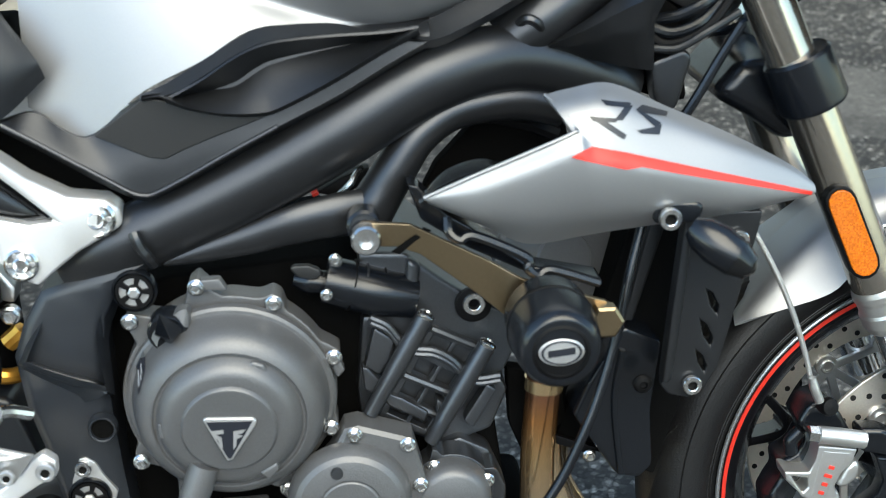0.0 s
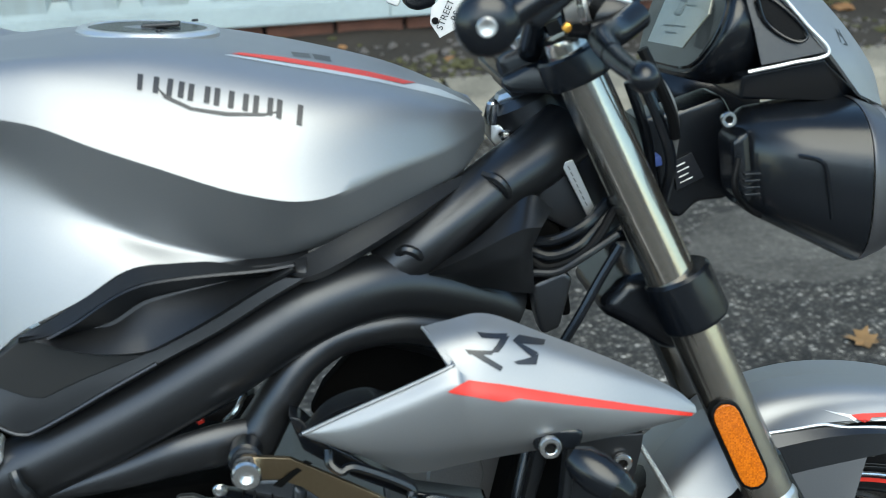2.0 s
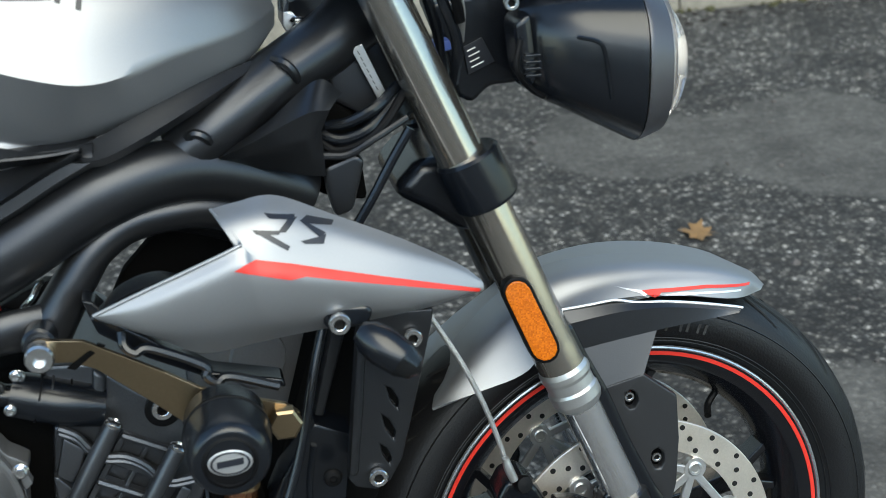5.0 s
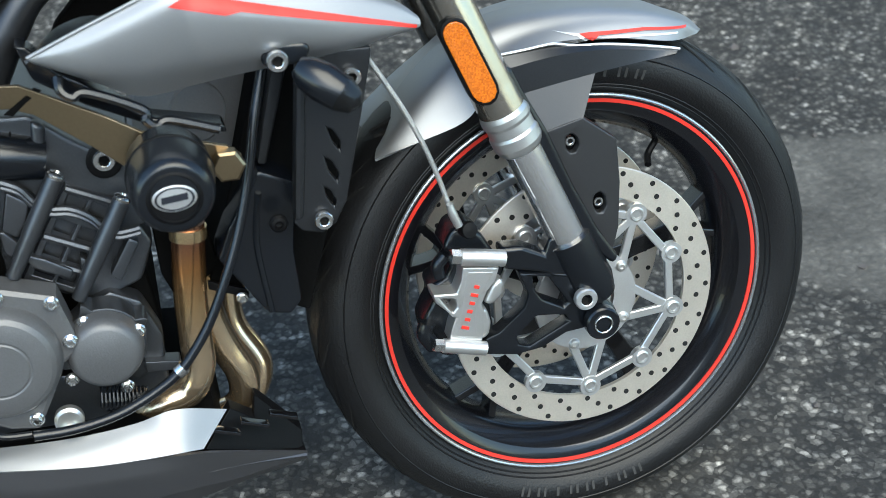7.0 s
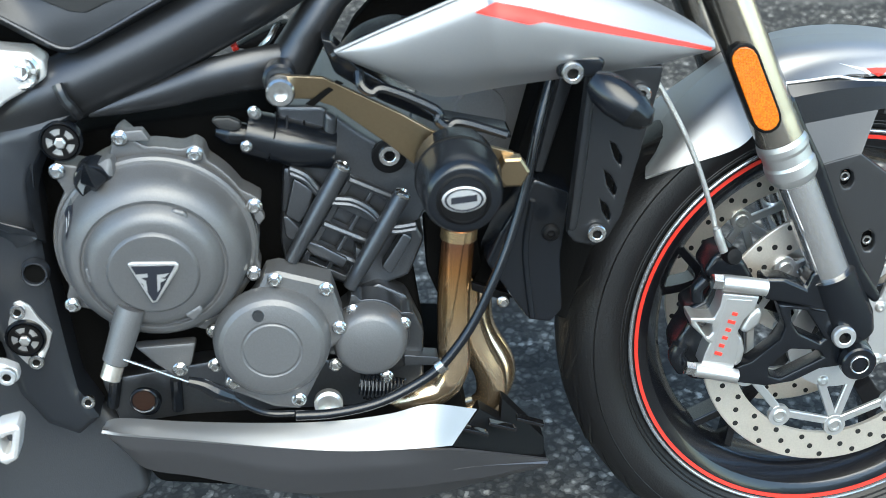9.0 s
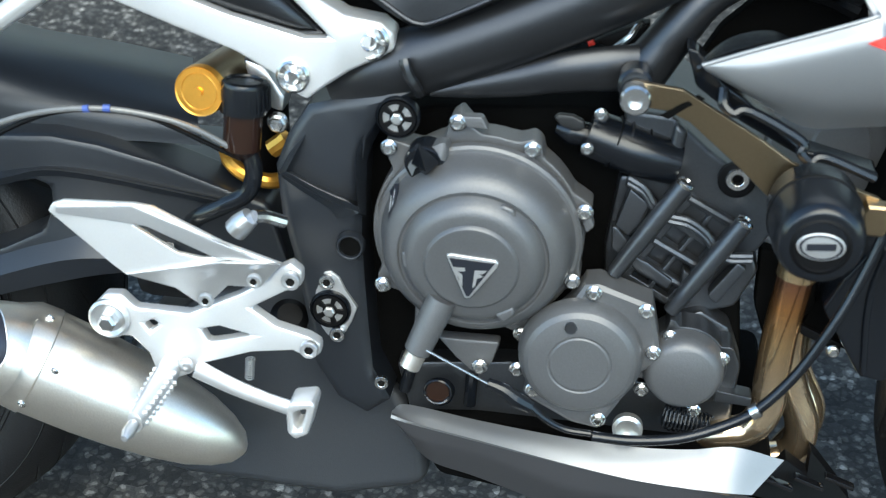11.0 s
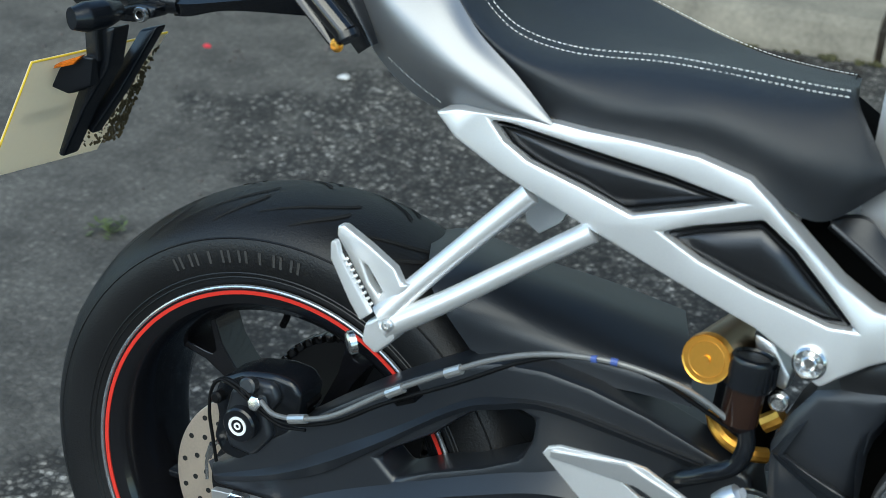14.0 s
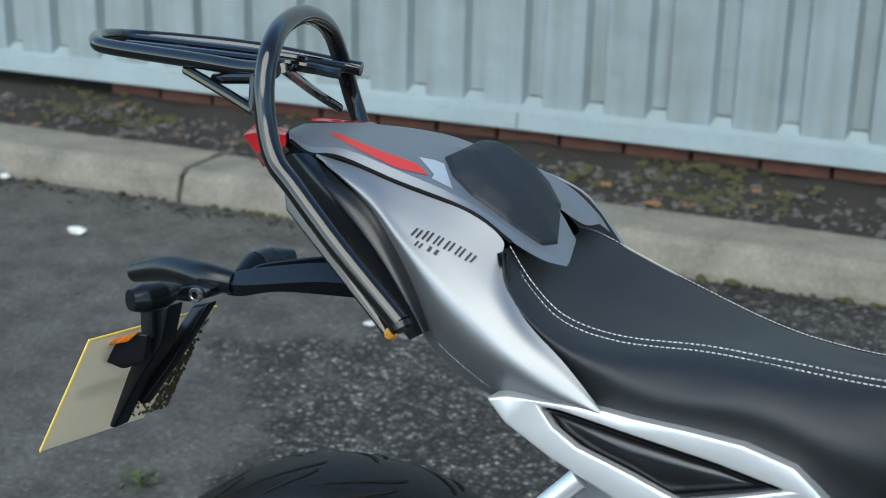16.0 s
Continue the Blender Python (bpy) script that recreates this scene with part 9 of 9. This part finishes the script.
part("cowl_chin", slab([(1.298, -.09, .949), (1.373, -.094, .96), (1.411, -.08, .924), (1.448, -.04, .906), (1.444, -.04, .9), (1.379, -.08, .92), (1.298, -.085, .927)], .1, .005), SATIN, cowlf, "black cowl underside")
screen = part("fly_screen", surf([
    [(1.24, .06, 1.104), (1.296, .06, 1.105), (1.324, .055, 1.079), (1.354, .04, 1.05)], [(1.219, 0, 1.106), (1.27, 0, 1.101), (1.301, 0, 1.077), (1.336, 0, 1.052)], [(1.197, -.06, 1.109), (1.224, -.06, 1.092), (1.259, -.065, 1.075), (1.303, -.07, 1.057)]], 20, 5, thick=.003), SMOKE, bike, "smoked fly screen", 60)
part("screen_base", slab([(1.227, -.06, 1.082), (1.26, -.062, 1.073), (1.305, -.07, 1.055), (1.3, -.07, 1.037), (1.275, -.065, 1.047), (1.25, -.06, 1.042), (1.245, -.06, 1.058)], .12, .006), GLOSS, screen, "black screen base")
part("screen_clip", tube([(1.229, -.064, 1.079), (1.254, -.064, 1.077)], .0016, 8, 1), CASTSILVER, screen)
LQ = [Vector(p) for p in [(1.298, -.055, 1.022), (1.273, -.055, .96), (1.265, .055, .954), (1.288, .055, 1.019)]]
ln = (LQ[1] - LQ[0]).cross(LQ[3] - LQ[0]).normalized()
if ln.x > 0:
    ln = -ln


def pod(ring, n, levels):
    """A rounded case: the ring at each (offset, growth) along the normal, closed at both ends."""
    c = sum(ring, Vector()) / len(ring)
    return loft([[tuple(c + (p - c) * g + n * o) for p in ring] for o, g in levels])


BEZEL = [Vector(p) for p in catmull([(1.292, 0.082, 1.031), (1.300, 0.025, 1.039), (1.303, -0.026, 1.037), (1.300, -0.060, 1.023), (1.293, -0.077, 1.001), (1.280, -0.073, 0.972), (1.268, -0.047, 0.949), (1.260, 0.024, 0.943), (1.255, 0.083, 0.944), (1.263, 0.104, 0.966), (1.277, 0.111, 1.001), (1.292, 0.082, 1.031)], 45)][:-1]
LCDFACE = [Vector(p) for p in [(1.289, 0.068, 1.022), (1.300, -0.031, 1.028), (1.288, -0.046, 0.997), (1.272, -0.017, 0.964), (1.263, 0.074, 0.960)]]
dash = part("instrument", pod(BEZEL, ln, ((-.055, .72), (-.05, .86), (-.03, 1.04), (-.008, 1.09), (.0, 1.08), (.004, 1.04), (.005, .99))), SATIN, bike, "black digital instrument with pale display", 40)
part("display_bezel", pod(BEZEL, ln, ((-.004, .97), (.006, .97), (.0075, .94))), GLOSS, dash, "black glazed instrument face")
part("display", pod(LCDFACE, ln, ((.002, 1), (.0085, 1))), LCD, dash, "pale liquid crystal display")
e1, e2 = LCDFACE[3] - LCDFACE[1], LCDFACE[0] - LCDFACE[1]
for f0, f1, w0, w1 in ((.12, .145, .15, .6), (.34, .56, .42, .435), (.34, .56, .53, .545), (.34, .36, .42, .545), (.54, .56, .42, .545), (.3, .32, .12, .3), (.4, .42, .12, .34), (.7, .72, .15, .7), (.8, .82, .3, .6)):
    q = [LCDFACE[1] + e1 * f + e2 * w + ln * .0092 for f, w in ((f0, w0), (f1, w0), (f1, w1), (f0, w1))]
    b2 = bmesh.new()
    b2.faces.new([b2.verts.new(p) for p in q])
    part("display_bar", b2, LCDINK, dash)

# ---- handlebar, grips, controls and mirrors ----
BEND = (1.032, -.38, 1.039)
bar = part("handlebar", tube([(BEND[0] + .012, -.36, BEND[2]), *[(1.087, -.2, 1.054), (1.115, -.1, 1.017), (1.116, -.05, .978), (1.125, .05, .959), (1.106, .12, 1.024), (1.091, .2, 1.033), (1.054, .27, 1.037), (.968, .38, 1.034)]], .0111, 16), SATIN, bike, "black tapered handlebar")
BX = Vector((-.12, -1, -.05))
wt = part("bar_end", lathe([(-.02, .014), (-.016, .019), (-.006, .0215), (.004, .0215), (.009, .0185), (.0115, .01), (.0115, .001)], BEND, BX, 36), SATIN, bar, "black bar-end weight", 45)
part("bar_end_bolt", lathe([(.011, .0065), (.0135, .0065), (.014, .0058), (.0135, .003), (.0125, .001)], BEND, BX, 28), CASTSILVER, wt, "bright centre bolt")
grip = part("grip", tube([(1.04, -.355, 1.042), (1.053, -.31, 1.046), (1.07, -.255, 1.055)], [.0165, .0165, .0175], 20, 3), BLACK, bar, "black ribbed rubber grip")
SW = (1.08, -.235, 1.061)
sw = part("switch_housing", lathe([(-.03, .03), (-.02, .034), (.0, .035), (.012, .032), (.018, .026), (.02, .021), (.03, .019)], SW, (-.1, -1, -.1), 36), SATIN, bar, "black throttle housing", 40)
for k in range(3):
    part("housing_ring", lathe([(.016 + .004 * k, .03 - .004 * k), (.019 + .004 * k, .03 - .004 * k), (.02 + .004 * k, .028 - .004 * k)], SW, (-.1, -1, -.1), 32), SATIN, sw)
part("kill_switch", box(tuple(np.array((1.086, -.235, 1.089))), (.019, .016, .012), .003, (0, 10, 0)), RED, sw, "red kill switch")
part("housing_lip", slab([(1.093, -.22, 1.079), (1.112, -.2, 1.074), (1.123, -.2, 1.06), (1.121, -.2, 1.046), (1.102, -.22, 1.052)], .04, .006), SATIN, sw)
stem = part("mirror_stem", tube([(1.045, -.362, 1.037), (1.069, -.362, 1.052), (1.096, -.362, 1.064), (1.124, -.36, 1.071), (1.14, -.358, 1.094), (1.15, -.356, 1.121), (1.158, -.352, 1.139)], [.0105, .0098, .0088, .0082, .0078, .0075, .008], 14), SATIN, bike, "black bar-end mirror with its arm")
part("stem_web", slab([(1.057, -.362, 1.037), (1.072, -.362, 1.032), (1.1, -.362, 1.053), (1.118, -.362, 1.067), (1.104, -.362, 1.064), (1.076, -.362, 1.052)], .01, .003), SATIN, stem)
part("mirror_joint", tube([(1.164, -.35, 1.137), (1.152, -.352, 1.141), (1.141, -.355, 1.143), (1.133, -.357, 1.143)], [.011, .0085, .0065, .0075], 12), SATIN, stem)
MC = [Vector(p) for p in [(1.12, -.36, 1.153), (1.128, -.36, 1.196), (1.107, -.36, 1.109)]]
mz = (MC[1] - MC[2])
mm = bmesh.new()
bmesh.ops.create_uvsphere(mm, u_segments=36, v_segments=20, radius=1)
up = mz.normalized()
nx = Vector((.94, -.1, .22)).cross(up).cross(up) * -1
nx = (nx - up * nx.dot(up)).normalized()
sy = up.cross(nx)
for v in mm.verts:
    p = v.co.copy()
    px = p.x * (.9 if p.x > 0 else .35)
    v.co = MC[0] + nx * px * .026 + sy * p.y * .056 + up * p.z * mz.length / 2
part("mirror_shell", mm, SATIN, stem, "black oval mirror shell", 60)
part("mirror_sticker", slab([tuple(Vector(p) + Vector((0, -.004, 0))) for p in [(1.109, -.43, 1.16), (1.118, -.43, 1.162), (1.116, -.43, 1.143), (1.105, -.43, 1.141)]], .001, 0), GREYPAINT, stem, "grey sticker")
LM = [Vector(p) for p in [(1.023, .36, 1.132), (1.037, .36, 1.148), (1.064, .37, 1.155), (1.089, .38, 1.155), (1.096, .38, 1.142), (1.095, .38, 1.119), (1.078, .375, 1.088), (1.057, .37, 1.076), (1.032, .36, 1.087), (1.021, .36, 1.106)]]
lc = sum(LM, Vector()) / len(LM)
mn = Vector((-.85, -.49, .2)).normalized()
# mirror outline stretched along view lines to fit from the camera
eye = BIKE.inverted() @ Vector(CAMEYE35)
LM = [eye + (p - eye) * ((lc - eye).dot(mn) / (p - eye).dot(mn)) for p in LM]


def shell(ring, n, rise, back, mat, name, parent, label=""):
    bm = bmesh.new()
    c = sum(ring, Vector()) / len(ring)
    m = len(ring)
    loops = []
    for g, o in ((.9, rise), (1.0, rise * .6), (1.0, -rise), (.75, -back), (.4, -back * 1.3)):
        loops.append([bm.verts.new(c + (p - c) * g + n * o) for p in ring])
    for a, b in zip(loops, loops[1:]):
        for i in range(m):
            bm.faces.new((a[i], a[(i + 1) % m], b[(i + 1) % m], b[i]))
    bm.faces.new(loops[0])
    bm.faces.new(loops[-1][::-1])
    return part(name, bm, mat, parent, label, 50)


smooth_ring = [Vector(p) for p in catmull([tuple(p) for p in LM + LM[:1]], 41)][:-1]
stem2 = part("mirror_stem", tube([(1.099, .385, 1.097), (1.088, .385, 1.089), (1.075, .38, 1.066), (1.068, .375, 1.05)], [.009, .0085, .008, .008], 12), SATIN, bike, "black bar-end mirror reflecting the clad wall")
shell(smooth_ring, mn, .003, .018, SATIN, "mirror_shell", stem2)
gl = bmesh.new()
gl.faces.new([gl.verts.new(lc + (p - lc) * .92 + mn * .0038) for p in smooth_ring])
part("mirror_glass", gl, MIRROR, stem2, "silvered mirror glass")
lgrip = part("grip", tube([(1.027, .3, 1.037), (1.006, .33, 1.035), (.98, .36, 1.034), (.962, .385, 1.032)], [.0165, .0165, .0165, .018], 18, 3), BLACK, bar, "black ribbed rubber grip")
part("grip_ring", lathe([(-.004, .017), (-.002, .021), (.002, .021), (.004, .017)], (.969, .375, 1.033), (-.3, 1, 0), 24), BLACK, lgrip)
lsw = part("switch_housing", box(tuple(np.array((1.049, .27, 1.033))), (.055, .05, .06), .014, (0, 12, 20)), SATIN, bar, "black left switch housing")
part("housing_barrel", lathe([(-.03, .026), (-.024, .03), (.024, .03), (.03, .026)], (1.054, .275, 1.047), (.3, 1, 0), 28), SATIN, lsw)
for q, s in (((1.022, .25, 1.065), (.008, .01, .02)), ((1.02, .25, 1.047), (.009, .01, .013)), ((1.01, .25, 1.023), (.015, .01, .01)), ((1.019, .25, 1.001), (.015, .01, .011))):
    part("switch_button", box(tuple(q), s, .003, (0, 25, 0)), PAPER, lsw, "white switch button")
part("switch_lower", slab([(1.032, .255, 1.015), (1.065, .255, 1.017), (1.067, .255, .991), (1.045, .255, .986), (1.031, .255, .993)], .04, .006), SATIN, lsw)
clampb = part("bar_clamp", box(tuple(np.array((1.119, 0, .962))), (.06, .1, .045), .01, (0, -20, 0)), SATIN, bike, "black handlebar clamp")
for p in ((1.108, -.04, .98), (1.133, -.04, .969)):
    part("clamp_bolt", lathe([(0, .008), (.008, .008), (.009, .005)], p, steer_axis, 20), STEEL, clampb)
FR = (1.142, -.13, 1.091)
fres = part("fluid_reservoir", lathe([(-.05, .02), (-.046, .0235), (.012, .0245), (.014, .0225)], FR, (-.1, 0, 1), 32), TEA, bike, "smoked front brake fluid reservoir")
part("reservoir_body", lathe([(-.046, .0225), (.01, .0235)], FR, (-.1, 0, 1), 24), TEA, fres)
part("reservoir_cap", lathe([(.012, .027), (.016, .0285), (.022, .0285), (.0245, .026)], FR, (-.1, 0, 1), 32), SATIN, fres, "black reservoir cap")
part("reservoir_stay", slab([(1.147, -.13, 1.064), (1.162, -.13, 1.066), (1.174, -.13, 1.061), (1.164, -.13, 1.039), (1.152, -.13, 1.042)], .006, .001), STEEL, fres)
part("stay_nut", lathe([(-.008, .011), (.0, .011), (.004, .008), (.012, .006)], (1.15, -.135, 1.073), (-.1, 0, 1), 6), STEEL, fres)
mcyl = part("brake_master", tube([(1.129, -.15, 1.015), (1.148, -.15, 1.016), (1.165, -.15, 1.016), (1.187, -.15, 1.013)], [.016, .02, .021, .018], 18, 3), SATIN, bike, "black radial brake master cylinder")
part("master_barrel", tube([(1.126, -.16, 1.023), (1.136, -.162, 1.025), (1.146, -.165, 1.027)], [.0135, .0145, .0145], 24, 2), CASTSILVER, mcyl, "bright machined cylinder body")
part("master_ring", tube([(1.139, -.164, 1.026), (1.144, -.166, 1.027)], .0165, 28, 1), STEEL, mcyl)
part("master_ring", tube([(1.147, -.166, 1.027), (1.154, -.168, 1.023)], [.013, .011], 20, 1), BLACK, mcyl)
part("master_stub", slab([(1.154, -.166, 1.037), (1.161, -.166, 1.038), (1.18, -.166, 1.03), (1.185, -.166, 1.024), (1.178, -.166, 1.023), (1.164, -.166, 1.027)], .016, .003), CASTSILVER, mcyl, "bright lever stop plate")
part("lever_pivot", slab([(1.144, -.175, 1.012), (1.162, -.175, 1.015), (1.175, -.175, 1.019), (1.189, -.175, 1.016), (1.191, -.175, 1.007), (1.177, -.175, 1.001), (1.154, -.175, 1.002), (1.145, -.175, 1.006)], .02, .005), SATIN, mcyl)
part("pivot_screw", lathe([(0, .006), (.004, .006), (.005, .003)], (1.166, -.187, 1.012), (0, -1, .2), 16), STEEL, mcyl)
part("reservoir_arm", tube([(1.148, -.15, 1.07), (1.149, -.15, 1.058), (1.163, -.15, 1.052), (1.166, -.155, 1.039)], .0035, 10), BLACK, mcyl)
part("stay_post", lathe([(-.02, .011), (-.012, .013), (-.004, .013), (0, .009), (.012, .0085), (.016, .006)], (1.147, -.15, 1.074), (-.1, 0, 1), 20), CASTSILVER, mcyl, "bright reservoir post")
part("master_screw", lathe([(0, .0038), (.005, .0038), (.006, .002)], (1.127, -.165, 1.009), (0, -1, 0), 16), GOLD, mcyl)
blev = part("brake_lever", tube([(1.185, -.17, 1.016), (1.162, -.19, 1.006), (1.144, -.22, 1.005), (1.144, -.26, .997), (1.146, -.3, .992), (1.149, -.33, .99)], [.012, .012, .0105, .009, .008, .0075], 14), SATIN, bike, "black front brake lever")
lev_end = (1.149, -.33, .99)
lb = bmesh.new()
bmesh.ops.create_uvsphere(lb, u_segments=16, v_segments=10, radius=.0115, matrix=Matrix.Translation(lev_end))
part("lever_ball", lb, SATIN, blev)
tag = thing("tie_on_tag", "white card tag with handwriting tied to the handlebar", "tag", BIKE)
TC = [Vector(p) for p in [(1.041, .08, .992), (1.043, .08, 1.007), (1.051, .08, 1.014), (1.073, .08, 1.021), (1.076, .08, 1.007), (1.071, .08, .987), (1.05, .08, .977)]]
part("card", slab([tuple(p) for p in TC], .0015, .0005), PAPER, tag)
part("card_eye", lathe([(0, .0035), (.001, .003)], (1.046, .079, .994), (0, -1, 0), 16), BLACK, tag)
txt = bpy.data.curves.new("tag_text", "FONT")
txt.body, txt.size, txt.align_x = "STREET\n  RS", .0095, "CENTER"
tob = new("tag_text", txt)
tob.parent = tag
tx = (Vector((1.068, .079, 1.013)) - Vector((1.054, .079, .984))).normalized()
tn = Vector((0, -1, 0))
tyy = tn.cross(tx)
mw = Matrix((tx, tyy, tn)).transposed().to_4x4()
mw.translation = Vector((1.059, .079, .998))
tob.matrix_local = mw
txt.materials.append(INK)
# cables round the headstock
loom = part("cable_loom", tube([(1.099, -.1, .801), (1.116, -.105, .791), (1.142, -.108, .798), (1.163, -.105, .815), (1.182, -.09, .836)], .0046, 10), BLACK, bike, "bundle of black cables at the headstock")
for a, r, m in (([(1.102, -.1, .806), (1.122, -.105, .801), (1.148, -.105, .81), (1.176, -.09, .831)], .005, SATIN), ([(1.108, -.095, .812), (1.128, -.1, .815), (1.154, -.1, .827), (1.178, -.08, .841)], .0052, SATIN), ([(1.103, -.112, .789), (1.125, -.114, .789), (1.151, -.113, .802), (1.182, -.1, .815)], .0038, TRIM),
                ([(1.2, -.1, .968), (1.21, -.1, .942), (1.223, -.1, .91), (1.234, -.09, .876), (1.233, -.07, .838)], .0052, SATIN), ([(1.223, -.08, .953), (1.234, -.085, .933), (1.24, -.085, .906), (1.241, -.07, .876)], .0034, SLEEVE), ([(1.201, -.07, .947), (1.212, -.07, .914), (1.222, -.06, .879), (1.227, -.05, .833)], .005, SATIN),
                ([(1.201, -.12, .982), (1.213, -.12, .956), (1.229, -.11, .923), (1.235, -.1, .9)], .005, BLACK), ([(1.185, -.1, .805), (1.166, -.1, .775), (1.148, -.1, .744), (1.132, -.1, .719)], .0048, SATIN)):
    part("cable", tube(a, r, 10), m, loom)
part("vin_plate", slab([(1.138, -.072, .877), (1.149, -.072, .88), (1.168, -.072, .835), (1.161, -.072, .827)], .004, .0008), CASTSILVER, bike, "riveted pale frame plate")
for k in range(7):
    f = (k + 1) / 8.5
    q = [np.array(p) for p in [(1.138, -.073, .877), (1.149, -.073, .88), (1.168, -.073, .835), (1.161, -.073, .827)]]
    c0 = (q[0] * (1 - f) + q[3] * f) * .6 + (q[1] * (1 - f) + q[2] * f) * .4
    part("plate_bar", box(tuple(c0), (.0042, .0006, .0011), 0, (0, 60, 0)), SLEEVE, bpy.data.objects["vin_plate"])
part("headstock_gusset", slab([(1.112, -.06, .876), (1.14, -.06, .882), (1.176, -.06, .827), (1.15, -.06, .808), (1.119, -.06, .826)], .05, .006), FRAME, frame_body)
scoop = part("intake_cover", surf([
    [(1.01, -.115, .7982), (1.0534, -.118, .8255), (1.1003, -.11, .8582), (1.1243, -.1, .8432)],
    [(1.0104, -.122, .7982), (1.0409, -.138, .8143), (1.086, -.142, .8356), (1.1091, -.13, .8348)],
    [(1.0116, -.118, .7948), (1.0413, -.13, .7996), (1.0864, -.135, .8102), (1.101, -.125, .8155)],
    [(1.0144, -.105, .7885), (1.0478, -.11, .7814), (1.0827, -.112, .7733), (1.1042, -.11, .769)]], 24, 4, (1, 2), thick=.003), FRAME, bike, "faceted dark intake cover", 20)
part("frame_web", slab([(1.1039, -.1, .7743), (1.1334, -.1, .7849), (1.142, -.1, .7779), (1.1287, -.1, .7306), (1.112, -.1, .7253), (1.1063, -.1, .7473)], .03, .005), FRAME, frame_body)
# unlit black core for the shaded inside of the intake
part("intake_core", slab([(1.039, -.06, .79), (1.098, -.06, .843), (1.139, -.06, .814), (1.148, -.06, .727), (1.106, -.06, .736)], .1, .006), UNLITBLK, scoop)
part("tank_bracket", slab([(1.082, -.025, .91), (1.09, -.025, .907), (1.108, -.025, .899), (1.107, -.025, .891), (1.087, -.025, .885), (1.081, -.025, .893)], .05, .003), ALU, bike, "bright tank mounting bracket")
bolt(bike, (1.095, -.028, .899), .008, "hex", STEEL, (50, 0, 0))
part("bracket_stud", lathe([(0, .006), (.02, .006), (.022, .004)], (1.085, -.02, .908), (0, -.2, 1), 12), STEEL, bike)
part("connector", slab([(.801, -.1, .671), (.824, -.1, .683), (.844, -.1, .691), (.852, -.1, .692), (.844, -.1, .675), (.823, -.1, .666)], .02, .003), BLACK, bike, "wiring connector behind the frame")
part("wire", tube([(.823, -.105, .67), (.834, -.108, .681), (.84, -.105, .69), (.844, -.1, .692)], .003, 8), STEEL, bpy.data.objects["connector"])
part("wire", tube([(.799, -.106, .673), (.804, -.106, .675)], .004, 8, 1), RED, bpy.data.objects["connector"])
